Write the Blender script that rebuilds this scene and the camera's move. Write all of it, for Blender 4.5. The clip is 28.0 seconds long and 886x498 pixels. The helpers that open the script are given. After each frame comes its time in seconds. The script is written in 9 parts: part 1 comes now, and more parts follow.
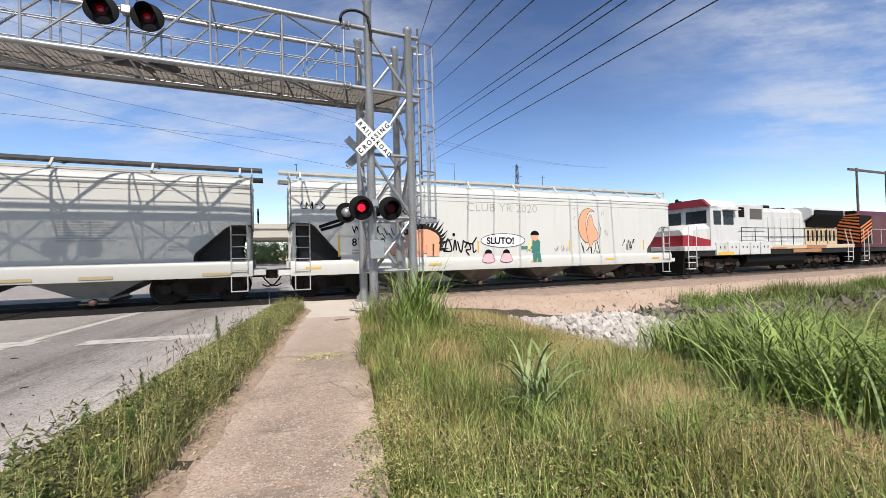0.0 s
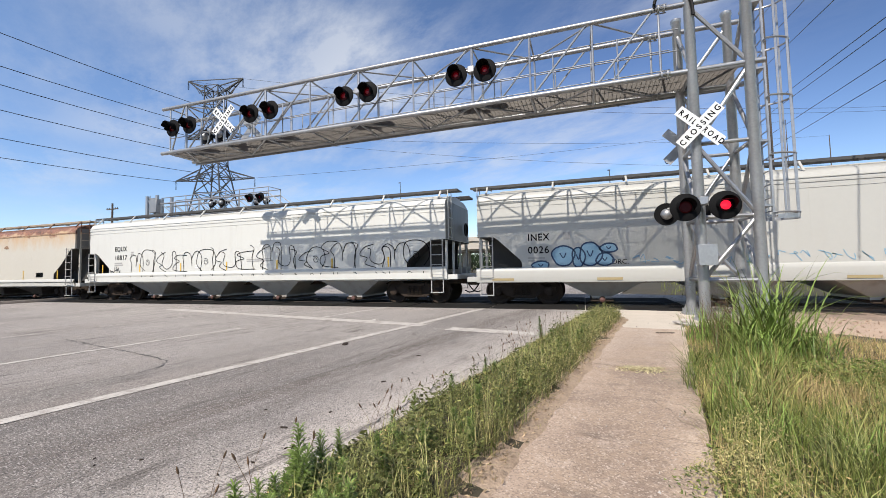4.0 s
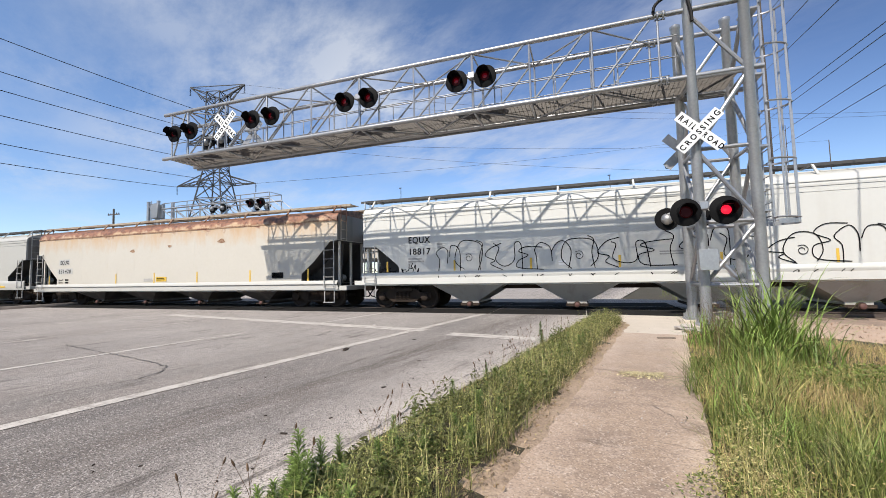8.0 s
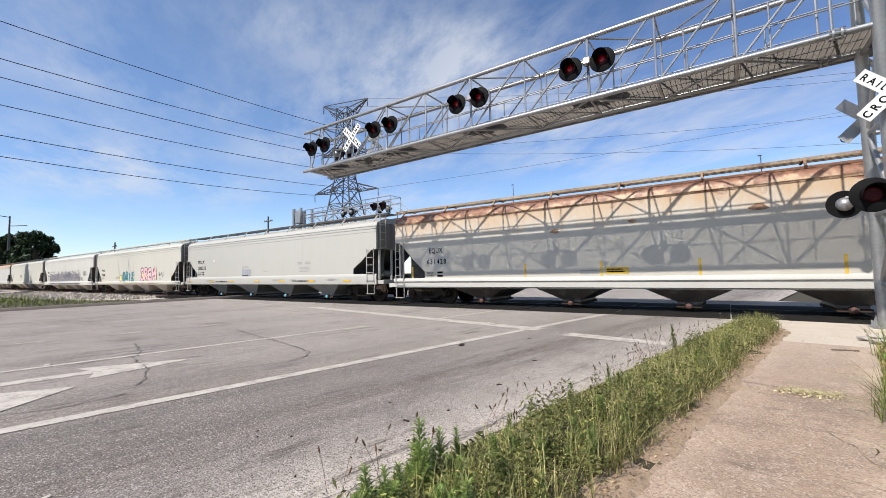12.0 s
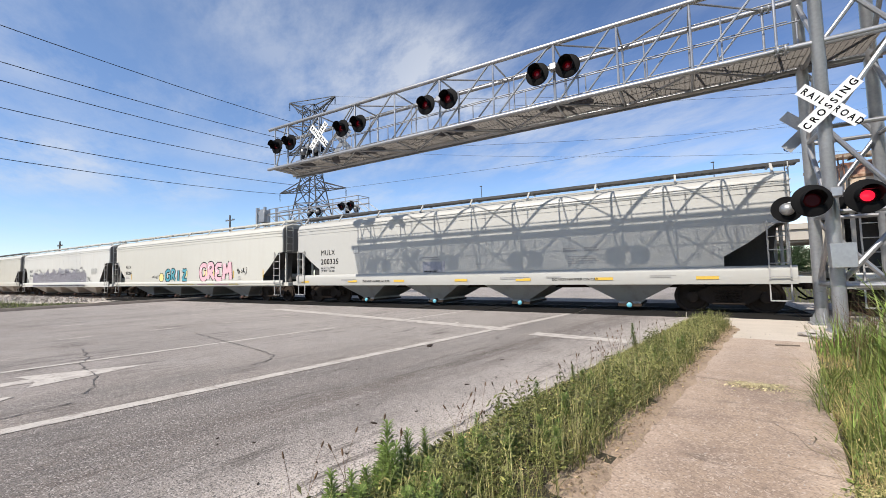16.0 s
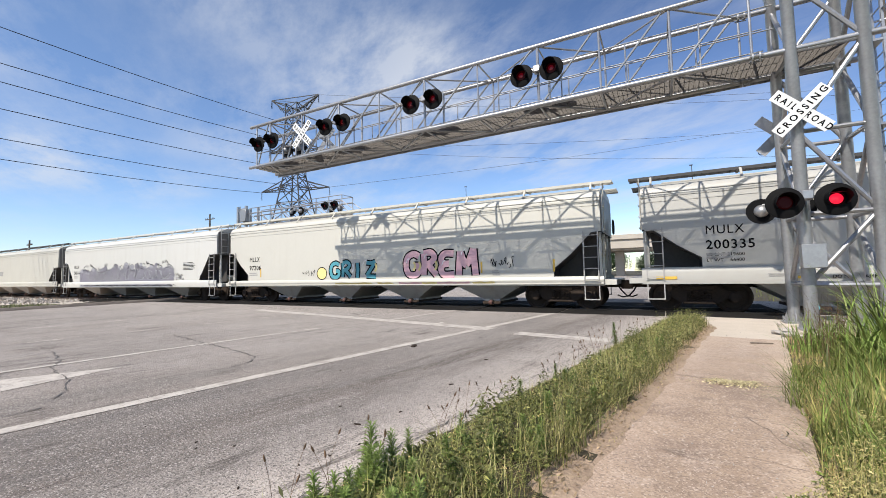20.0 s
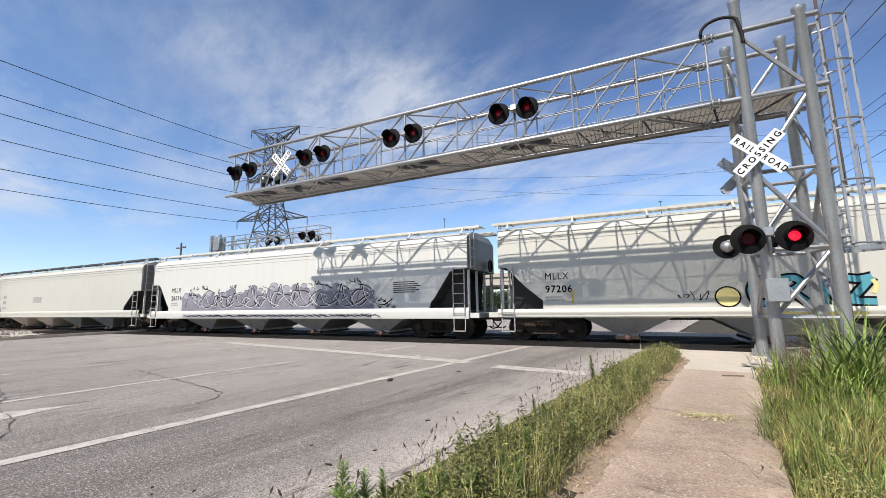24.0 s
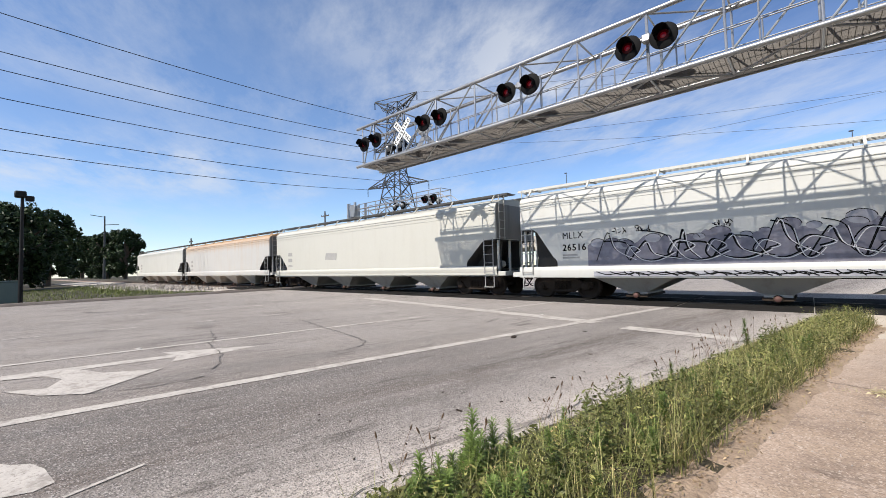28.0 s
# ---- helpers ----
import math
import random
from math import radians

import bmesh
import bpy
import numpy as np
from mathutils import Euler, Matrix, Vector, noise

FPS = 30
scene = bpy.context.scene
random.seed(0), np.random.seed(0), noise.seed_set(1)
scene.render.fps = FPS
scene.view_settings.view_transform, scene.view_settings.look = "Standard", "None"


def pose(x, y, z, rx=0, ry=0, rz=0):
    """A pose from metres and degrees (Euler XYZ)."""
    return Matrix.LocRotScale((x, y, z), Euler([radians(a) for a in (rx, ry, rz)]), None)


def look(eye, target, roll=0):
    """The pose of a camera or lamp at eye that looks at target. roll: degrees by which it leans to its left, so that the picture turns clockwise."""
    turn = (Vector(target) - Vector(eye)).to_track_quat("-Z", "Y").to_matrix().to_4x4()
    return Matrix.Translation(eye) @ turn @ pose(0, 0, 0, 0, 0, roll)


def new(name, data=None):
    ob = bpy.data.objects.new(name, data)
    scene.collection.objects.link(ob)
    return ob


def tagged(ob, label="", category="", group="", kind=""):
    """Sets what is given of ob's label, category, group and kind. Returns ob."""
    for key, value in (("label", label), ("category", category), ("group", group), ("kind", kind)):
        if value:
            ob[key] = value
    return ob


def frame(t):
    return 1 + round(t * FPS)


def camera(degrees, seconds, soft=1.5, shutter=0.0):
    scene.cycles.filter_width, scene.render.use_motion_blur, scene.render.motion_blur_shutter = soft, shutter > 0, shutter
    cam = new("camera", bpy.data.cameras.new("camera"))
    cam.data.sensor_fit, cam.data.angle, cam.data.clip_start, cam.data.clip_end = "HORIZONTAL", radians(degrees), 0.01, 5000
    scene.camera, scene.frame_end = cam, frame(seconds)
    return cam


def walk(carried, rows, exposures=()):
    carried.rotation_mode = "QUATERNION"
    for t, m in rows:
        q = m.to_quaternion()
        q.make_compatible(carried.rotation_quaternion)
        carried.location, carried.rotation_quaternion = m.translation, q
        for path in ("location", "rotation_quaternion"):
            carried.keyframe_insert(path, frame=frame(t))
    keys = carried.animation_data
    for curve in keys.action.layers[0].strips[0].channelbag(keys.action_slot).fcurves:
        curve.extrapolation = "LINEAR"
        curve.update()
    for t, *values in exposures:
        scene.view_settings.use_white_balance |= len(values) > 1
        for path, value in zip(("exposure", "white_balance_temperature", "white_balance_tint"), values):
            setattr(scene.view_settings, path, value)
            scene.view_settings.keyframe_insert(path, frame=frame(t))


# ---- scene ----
cam = camera(94.76, 28.0, soft=0.8)
PATH = [
    (0.0, 90.91, 1.59, -23.20),
    (0.5, 90.97, 1.54, -13.83),
    (1.0, 91.08, 1.54, -2.29),
    (1.5, 91.16, 1.52, 9.43),
    (2.0, 91.23, 1.51, 16.51),
    (2.5, 91.37, 1.50, 18.80),
    (3.0, 91.77, 1.39, 19.06),
    (3.5, 92.42, 1.37, 19.03),
    (5.5, 93.70, 1.34, 19.07),
    (6.0, 93.71, 1.36, 19.08),
    (6.5, 93.71, 1.37, 19.08),
    (7.0, 93.70, 1.35, 19.08),
    (7.5, 93.69, 1.38, 19.09),
    (8.0, 93.69, 1.39, 19.10),
    (8.5, 93.69, 1.34, 19.43),
    (9.0, 93.70, 1.33, 20.74),
    (9.5, 93.72, 1.32, 23.18),
    (10.0, 93.71, 1.34, 26.42),
    (10.5, 93.70, 1.29, 29.76),
    (11.0, 93.72, 1.29, 32.47),
    (11.5, 93.73, 1.26, 34.11),
    (12.0, 93.73, 1.27, 34.92),
    (12.5, 93.76, 1.26, 35.27),
    (14.5, 93.76, 1.25, 34.79),
    (15.0, 93.78, 1.29, 33.72),
    (15.5, 93.75, 1.33, 32.18),
    (16.0, 93.73, 1.36, 30.52),
    (16.5, 93.73, 1.35, 29.23),
    (17.0, 93.71, 1.37, 28.55),
    (17.5, 93.69, 1.38, 28.35),
    (18.0, 93.69, 1.37, 28.36),
    (18.5, 93.70, 1.37, 28.42),
    (19.0, 93.69, 1.37, 28.43),
    (19.5, 93.70, 1.35, 28.41),
    (20.0, 93.69, 1.38, 28.33),
    (20.5, 93.70, 1.36, 28.19),
    (21.0, 93.73, 1.39, 27.93),
    (21.5, 93.95, 1.34, 27.61),
    (23.5, 97.53, 1.11, 25.61),
    (24.0, 98.05, 1.12, 25.25),
    (24.5, 98.23, 1.14, 25.07),
    (25.0, 98.13, 1.17, 25.14),
    (25.5, 97.50, 1.23, 25.70),
    (26.0, 96.33, 1.23, 27.20),
    (26.5, 94.85, 1.29, 29.99),
    (27.0, 93.64, 1.40, 33.91),
    (27.5, 92.91, 1.44, 38.14),
    (28.0, 92.74, 1.54, 42.08),
]
EYE = (0.0, 0.0, 1.3)
walk(cam, [(t, pose(*EYE, rx, ry, rz)) for t, rx, ry, rz in PATH])

# ---- light: clear sky with thin cloud, sun behind the viewer ----
SUN_DIR = Vector((0.243, 1.0, -1.08)).normalized()   # the way the light travels
elev = math.asin(-SUN_DIR.z)
world = bpy.data.worlds.new("sky")
scene.world = world
world.use_nodes = True
wn, wl = world.node_tree.nodes, world.node_tree.links
wn.clear()
w_out = wn.new("ShaderNodeOutputWorld")
w_bg = wn.new("ShaderNodeBackground")
w_bg.inputs["Strength"].default_value = 0.074
sky = wn.new("ShaderNodeTexSky")
sky.sky_type = "NISHITA"
sky.sun_disc = False
sky.sun_elevation = elev
sky.sun_rotation = math.atan2(-SUN_DIR.x, -SUN_DIR.y)
sky.air_density, sky.dust_density, sky.ozone_density = 1.0, 0.15, 3.0
tc = wn.new("ShaderNodeTexCoord")
# clouds lie on a flat layer: the direction divided by its height
sep = wn.new("ShaderNodeSeparateXYZ")
wl.new(tc.outputs["Generated"], sep.inputs[0])


def w_math(op, a, b=None, clamp=False):
    n = wn.new("ShaderNodeMath")
    n.operation, n.use_clamp = op, clamp
    for i, v in enumerate((a, b)):
        if v is None:
            continue
        if isinstance(v, (int, float)):
            n.inputs[i].default_value = v
        else:
            wl.new(v, n.inputs[i])
    return n.outputs[0]


zc = w_math("ADD", w_math("MAXIMUM", sep.outputs[2], 0.0), 0.12)
comb = wn.new("ShaderNodeCombineXYZ")
wl.new(w_math("DIVIDE", sep.outputs[0], zc), comb.inputs[0])
wl.new(w_math("DIVIDE", sep.outputs[1], zc), comb.inputs[1])

turned = wn.new("ShaderNodeMapping")
turned.inputs["Rotation"].default_value = (0, 0, 0.44)
wl.new(comb.outputs[0], turned.inputs["Vector"])


def w_noise(scale, detail, rough, stretch, offset):
    mp = wn.new("ShaderNodeMapping")
    mp.inputs["Scale"].default_value = stretch
    mp.inputs["Location"].default_value = offset
    mp.inputs["Rotation"].default_value = (0, 0, 0.5)
    wl.new(turned.outputs[0], mp.inputs["Vector"])
    n = wn.new("ShaderNodeTexNoise")
    n.inputs["Scale"].default_value, n.inputs["Detail"].default_value, n.inputs["Roughness"].default_value = scale, detail, rough
    wl.new(mp.outputs[0], n.inputs["Vector"])
    return n.outputs[0]


big = w_noise(0.55, 3, 0.5, (1.0, 0.8, 1), (2.3, 5.1, 0))
fine = w_noise(1.7, 10, 0.66, (0.75, 1.35, 1), (0.4, 1.7, 0))
cover = w_math("MULTIPLY", w_math("MULTIPLY", w_math("SUBTRACT", big, 0.38), 4.2, True), w_math("MULTIPLY", w_math("SUBTRACT", fine, 0.41), 5.0, True))
low = w_math("MULTIPLY", w_math("MULTIPLY", sep.outputs[2], 4.0, True), 0.85)
cover = w_math("MULTIPLY", cover, low)
# the cloud thins out towards the east
thin = w_math("MULTIPLY", w_math("SUBTRACT", 2.8, w_math("DIVIDE", sep.outputs[0], zc)), 0.4, True)
# and gathers again in a bank further round
flat_len = w_math("SQRT", w_math("ADD", w_math("MULTIPLY", sep.outputs[0], sep.outputs[0]), w_math("MULTIPLY", sep.outputs[1], sep.outputs[1])))
eastern = w_math("DIVIDE", w_math("ADD", w_math("MULTIPLY", sep.outputs[0], 0.945), w_math("MULTIPLY", sep.outputs[1], 0.33)), w_math("ADD", flat_len, 0.02))
bank = w_math("MULTIPLY", w_math("SUBTRACT", eastern, 0.93), 16.0, True)
cover = w_math("MULTIPLY", cover, w_math("MAXIMUM", thin, bank))
lump = w_math("MULTIPLY", w_math("MULTIPLY", w_math("SUBTRACT", fine, 0.44), 6.0, True), w_math("MULTIPLY", w_math("SUBTRACT", sep.outputs[2], 0.2), 6.0, True))
cover = w_math("MAXIMUM", cover, w_math("MULTIPLY", w_math("MULTIPLY", lump, bank), 0.85))
# a gap of clear sky to the north-east
toward = w_math("DIVIDE", w_math("ADD", w_math("MULTIPLY", sep.outputs[0], 0.60), w_math("MULTIPLY", sep.outputs[1], 0.80)), w_math("ADD", flat_len, 0.02))
clear = w_math("MULTIPLY", w_math("SUBTRACT", toward, 0.90), 14.0, True)
cover = w_math("MULTIPLY", cover, w_math("SUBTRACT", 1.0, w_math("MULTIPLY", clear, 0.85)))
# a thin blue haze towards the west
veil = w_math("MULTIPLY", w_math("SUBTRACT", 0.15, sep.outputs[0], True), 0.26)
mixc = wn.new("ShaderNodeMix")
mixc.data_type = "RGBA"
wl.new(cover, mixc.inputs["Factor"])
deep = wn.new("ShaderNodeHueSaturation")
deep.inputs["Hue"].default_value, deep.inputs["Saturation"].default_value = 0.510, 1.1
wl.new(sky.outputs[0], deep.inputs["Color"])
# the blue deepens away from the horizon
wl.new(w_math("SUBTRACT", w_math("SUBTRACT", 2.08, w_math("MULTIPLY", clear, 0.25)), w_math("MULTIPLY", w_math("MAXIMUM", sep.outputs[2], 0.0), 1.35)), deep.inputs["Value"])
haze = wn.new("ShaderNodeMix")
haze.data_type = "RGBA"
wl.new(veil, haze.inputs["Factor"])
wl.new(deep.outputs[0], haze.inputs["A"])
haze.inputs["B"].default_value = (3.6, 6.0, 10.0, 1)
wl.new(haze.outputs["Result"], mixc.inputs["A"])
mixc.inputs["B"].default_value = (7.9, 8.3, 9.0, 1)
wl.new(mixc.outputs["Result"], w_bg.inputs["Color"])
wl.new(w_bg.outputs[0], w_out.inputs["Surface"])

sun_data = bpy.data.lights.new("sun", "SUN")
sun_data.energy, sun_data.angle, sun_data.color = 5.0, radians(0.53), (1.0, 0.935, 0.85)
sun = new("sun", sun_data)
sun.matrix_world = look((0, 0, 30), Vector((0, 0, 30)) + SUN_DIR)
scene.view_settings.exposure = 0.37

# ---- materials ----
RGB = tuple


def mat(name, base, other=None, rough=0.6, metal=0.0, scale=4.0, fine_scale=40.0, bump=0.2, spread=0.5, contrast=0.5, extra=None, rand=0.0, coat=0.0, stretch=None, bump_dist=0.01):
    """Two colours mixed by a broad and a fine noise at real size, with bump from the fine one."""
    m = bpy.data.materials.new(name)
    m.use_nodes = True
    nt = m.node_tree
    nd, ln = nt.nodes, nt.links
    b = nd["Principled BSDF"]
    b.inputs["Roughness"].default_value, b.inputs["Metallic"].default_value = rough, metal
    if coat:
        b.inputs["Coat Weight"].default_value = coat
    other = other or tuple(c * 0.8 for c in base)
    co = nd.new("ShaderNodeTexCoord")
    src = co.outputs["Object"]
    if stretch:
        mp = nd.new("ShaderNodeMapping")
        mp.inputs["Scale"].default_value = stretch
        ln.new(src, mp.inputs["Vector"])
        src = mp.outputs[0]
    def nz(s, d, r=0.55):
        n = nd.new("ShaderNodeTexNoise")
        n.inputs["Scale"].default_value, n.inputs["Detail"].default_value, n.inputs["Roughness"].default_value = s, d, r
        ln.new(src, n.inputs["Vector"])
        return n.outputs[0]
    n1, n2 = nz(scale, 5), nz(fine_scale, 4)
    ramp = nd.new("ShaderNodeMapRange")
    ramp.inputs["From Min"].default_value, ramp.inputs["From Max"].default_value = 0.5 - 0.5 * contrast, 0.5 + 0.5 * contrast
    mx = nd.new("ShaderNodeMath")
    mx.operation = "MULTIPLY_ADD"
    ln.new(n2, mx.inputs[0])
    mx.inputs[1].default_value = spread
    sb = nd.new("ShaderNodeMath")
    sb.operation = "MULTIPLY_ADD"
    ln.new(n1, sb.inputs[0])
    sb.inputs[1].default_value, sb.inputs[2].default_value = 1 - spread, 0.0
    ln.new(sb.outputs[0], mx.inputs[2])
    ln.new(mx.outputs[0], ramp.inputs["Value"])
    mc = nd.new("ShaderNodeMix")
    mc.data_type = "RGBA"
    ln.new(ramp.outputs[0], mc.inputs["Factor"])
    mc.inputs["A"].default_value, mc.inputs["B"].default_value = (*base, 1), (*other, 1)
    col = mc.outputs["Result"]
    if rand:
        oi = nd.new("ShaderNodeObjectInfo") if rand > 0 else nd.new("ShaderNodeNewGeometry")
        hs = nd.new("ShaderNodeHueSaturation")
        vr = nd.new("ShaderNodeMapRange")
        vr.inputs["To Min"].default_value, vr.inputs["To Max"].default_value = 1 - abs(rand), 1 + abs(rand)
        ln.new(oi.outputs["Random"] if rand > 0 else oi.outputs["Random Per Island"], vr.inputs["Value"])
        ln.new(vr.outputs[0], hs.inputs["Value"])
        ln.new(col, hs.inputs["Color"])
        col = hs.outputs[0]
    if extra:
        col = extra(nt, col, src, nz)
    ln.new(col, b.inputs["Base Color"])
    if bump:
        bp = nd.new("ShaderNodeBump")
        bp.inputs["Strength"].default_value, bp.inputs["Distance"].default_value = bump, bump_dist
        ln.new(n2, bp.inputs["Height"])
        ln.new(bp.outputs[0], b.inputs["Normal"])
    rr = nd.new("ShaderNodeMapRange")
    rr.inputs["To Min"].default_value, rr.inputs["To Max"].default_value = max(0.02, rough - 0.1), min(1, rough + 0.12)
    ln.new(n1, rr.inputs["Value"])
    ln.new(rr.outputs[0], b.inputs["Roughness"])
    return m


def blend_in(nt, col, factor, colour):
    mc = nt.nodes.new("ShaderNodeMix")
    mc.data_type = "RGBA"
    nt.links.new(factor, mc.inputs["Factor"])
    nt.links.new(col, mc.inputs["A"])
    mc.inputs["B"].default_value = (*colour, 1)
    return mc.outputs["Result"]


def ranged(nt, value, lo, hi, to=1.0):
    n = nt.nodes.new("ShaderNodeMapRange")
    n.inputs["From Min"].default_value, n.inputs["From Max"].default_value, n.inputs["To Max"].default_value = lo, hi, to
    nt.links.new(value, n.inputs["Value"])
    return n.outputs[0]


def times(nt, a, b):
    n = nt.nodes.new("ShaderNodeMath")
    n.operation = "MULTIPLY"
    nt.links.new(a, n.inputs[0])
    nt.links.new(b, n.inputs[1])
    return n.outputs[0]


def streaks(colour, amount, z_lo=None, z_hi=None):
    """Vertical run-down streaks of rust or dirt; z_lo and z_hi fade them towards a rusty edge."""
    def add(nt, col, src, nz):
        mp = nt.nodes.new("ShaderNodeMapping")
        mp.inputs["Scale"].default_value = (1.6, 1.6, 0.16)
        nt.links.new(src, mp.inputs["Vector"])
        n = nt.nodes.new("ShaderNodeTexNoise")
        n.inputs["Scale"].default_value, n.inputs["Detail"].default_value, n.inputs["Roughness"].default_value = 1.6, 7, 0.6
        nt.links.new(mp.outputs[0], n.inputs["Vector"])
        f = ranged(nt, n.outputs[0], 0.5, 0.8, amount)
        if z_lo is not None:
            sp = nt.nodes.new("ShaderNodeSeparateXYZ")
            nt.links.new(src, sp.inputs[0])
            jit = nt.nodes.new("ShaderNodeMath")
            jit.operation = "MULTIPLY_ADD"
            nt.links.new(n.outputs[0], jit.inputs[0])
            jit.inputs[1].default_value = 1.1
            nt.links.new(sp.outputs[2], jit.inputs[2])
            f2 = ranged(nt, jit.outputs[0], z_lo + 0.55, z_hi + 0.55, 1.0)
            col = blend_in(nt, col, f, colour)
            return blend_in(nt, col, f2, colour)
        return blend_in(nt, col, f, colour)
    return add


M = {}
def grains(nt, col, src, scale, dark, dark_amount, light, light_amount):
    """Single grains of stone, some dark and some pale."""
    g = nt.nodes.new("ShaderNodeTexVoronoi")
    g.inputs["Scale"].default_value = scale
    nt.links.new(src, g.inputs["Vector"])
    sp = nt.nodes.new("ShaderNodeSeparateColor")
    nt.links.new(g.outputs["Color"], sp.inputs[0])
    col = blend_in(nt, col, ranged(nt, sp.outputs[0], 0.5, 1.0, dark_amount), dark)
    return blend_in(nt, col, ranged(nt, sp.outputs[1], 0.78, 1.0, light_amount), light)


def road_axes(nt, src):
    """Metres across and along the road, from the ground's own coordinates."""
    mp = nt.nodes.new("ShaderNodeMapping")
    mp.inputs["Rotation"].default_value = (0, 0, radians(10))
    nt.links.new(src, mp.inputs["Vector"])
    sp = nt.nodes.new("ShaderNodeSeparateXYZ")
    nt.links.new(mp.outputs[0], sp.inputs[0])
    return mp.outputs[0], sp.outputs[0], sp.outputs[1]


def along(nt, vec, sx, sy, detail=6, rough=0.6):
    mp = nt.nodes.new("ShaderNodeMapping")
    mp.inputs["Scale"].default_value = (sx, sy, 1)
    nt.links.new(vec, mp.inputs["Vector"])
    n = nt.nodes.new("ShaderNodeTexNoise")
    n.inputs["Scale"].default_value, n.inputs["Detail"].default_value, n.inputs["Roughness"].default_value = 1.0, detail, rough
    nt.links.new(mp.outputs[0], n.inputs["Vector"])
    return n.outputs[0]


def road_wear(nt, col, src, nz):
    """Darker wheel tracks along the lanes, scuffs, a dusty gutter, stone grains."""
    vec, n, u = road_axes(nt, src)
    # broad dark wheel tracks with ragged ends, paler polished bands between
    col = blend_in(nt, col, ranged(nt, along(nt, vec, 0.75, 0.06), 0.44, 0.60, 0.6), (0.105, 0.094, 0.087))
    col = blend_in(nt, col, ranged(nt, along(nt, vec, 1.3, 0.3, 8, 0.7), 0.50, 0.68, 0.5), (0.30, 0.265, 0.238))
    # fine pale dust in the gutter and towards the crossing
    col = blend_in(nt, col, times(nt, ranged(nt, n, -3.9, -2.5, 0.95), ranged(nt, nz(1.4, 6, 0.65), 0.22, 0.5, 1.0)), (0.50, 0.44, 0.395))
    col = blend_in(nt, col, times(nt, ranged(nt, u, 1.5, 6.5, 0.7), ranged(nt, nz(0.45, 6, 0.65), 0.25, 0.55, 1.0)), (0.36, 0.325, 0.295))
    # the near lane is darker, with a brown scuffed band along its middle; the far lanes are paler
    lane = times(nt, ranged(nt, n, -5.5, -5.1), ranged(nt, n, -2.4, -3.2))
    col = blend_in(nt, col, times(nt, lane, ranged(nt, along(nt, vec, 0.9, 0.12, 5, 0.6), 0.3, 0.6, 0.55)), (0.12, 0.108, 0.102))
    band = times(nt, ranged(nt, n, -4.45, -3.85), ranged(nt, n, -3.2, -3.65))
    col = blend_in(nt, col, times(nt, band, ranged(nt, along(nt, vec, 3.2, 0.35, 8, 0.75), 0.42, 0.60, 0.85)), (0.10, 0.076, 0.062))
    col = blend_in(nt, col, times(nt, ranged(nt, n, -5.6, -7.5, 0.55), ranged(nt, nz(0.6, 6, 0.65), 0.25, 0.6, 1.0)), (0.36, 0.325, 0.30))
    col = grains(nt, col, src, 95, (0.06, 0.055, 0.051), 0.8, (0.46, 0.42, 0.39), 0.8)
    # oil smears and tyre scuffs, long and thin, in clusters
    oil = times(nt, ranged(nt, along(nt, vec, 6.0, 0.9, 8, 0.8), 0.52, 0.62, 0.85), ranged(nt, along(nt, vec, 0.8, 0.25, 3, 0.5), 0.44, 0.58, 1.0))
    col = blend_in(nt, col, oil, (0.075, 0.062, 0.054))
    return blend_in(nt, col, ranged(nt, along(nt, vec, 20.0, 3.0, 4, 0.65), 0.64, 0.70, 0.8), (0.06, 0.05, 0.045))


M["road"] = mat("worn_grey_road", (0.1974, 0.168, 0.147), (0.2478, 0.2142, 0.1898), 0.92, scale=0.35, fine_scale=60, bump=0.9, spread=0.5, contrast=0.28, extra=road_wear, bump_dist=0.015)
def walk_stain(nt, col, src, nz):
    """Trodden grey-brown middle, sandy dust along the edges, pits and grains."""
    vec, n, u = road_axes(nt, src)
    col = blend_in(nt, col, ranged(nt, nz(1.1, 9, 0.70), 0.46, 0.60, 0.8), (0.225, 0.165, 0.128))
    col = blend_in(nt, col, ranged(nt, along(nt, vec, 1.2, 2.8, 8, 0.72), 0.55, 0.64, 0.65), (0.165, 0.125, 0.10))
    col = blend_in(nt, col, ranged(nt, nz(2.4, 9, 0.75), 0.54, 0.64, 0.6), (0.46, 0.365, 0.295))
    col = blend_in(nt, col, times(nt, ranged(nt, n, -0.6, -1.0, 0.9), ranged(nt, nz(2.0, 6, 0.65), 0.3, 0.55, 1.0)), (0.44, 0.335, 0.26))
    col = blend_in(nt, col, times(nt, ranged(nt, n, -0.12, 0.2, 0.9), ranged(nt, nz(1.7, 6, 0.65), 0.35, 0.55, 1.0)), (0.54, 0.42, 0.32))
    col = blend_in(nt, col, times(nt, ranged(nt, u, 5.5, 9.0, 0.8), ranged(nt, nz(1.1, 6, 0.65), 0.3, 0.6, 1.0)), (0.48, 0.39, 0.32))
    col = blend_in(nt, col, ranged(nt, nz(28, 4, 0.7), 0.60, 0.68, 0.55), (0.15, 0.112, 0.09))
    col = blend_in(nt, col, ranged(nt, nz(21, 3, 0.6), 0.66, 0.72, 0.6), (0.60, 0.50, 0.42))
    return grains(nt, col, src, 90, (0.14, 0.105, 0.082), 0.6, (0.56, 0.46, 0.38), 0.6)


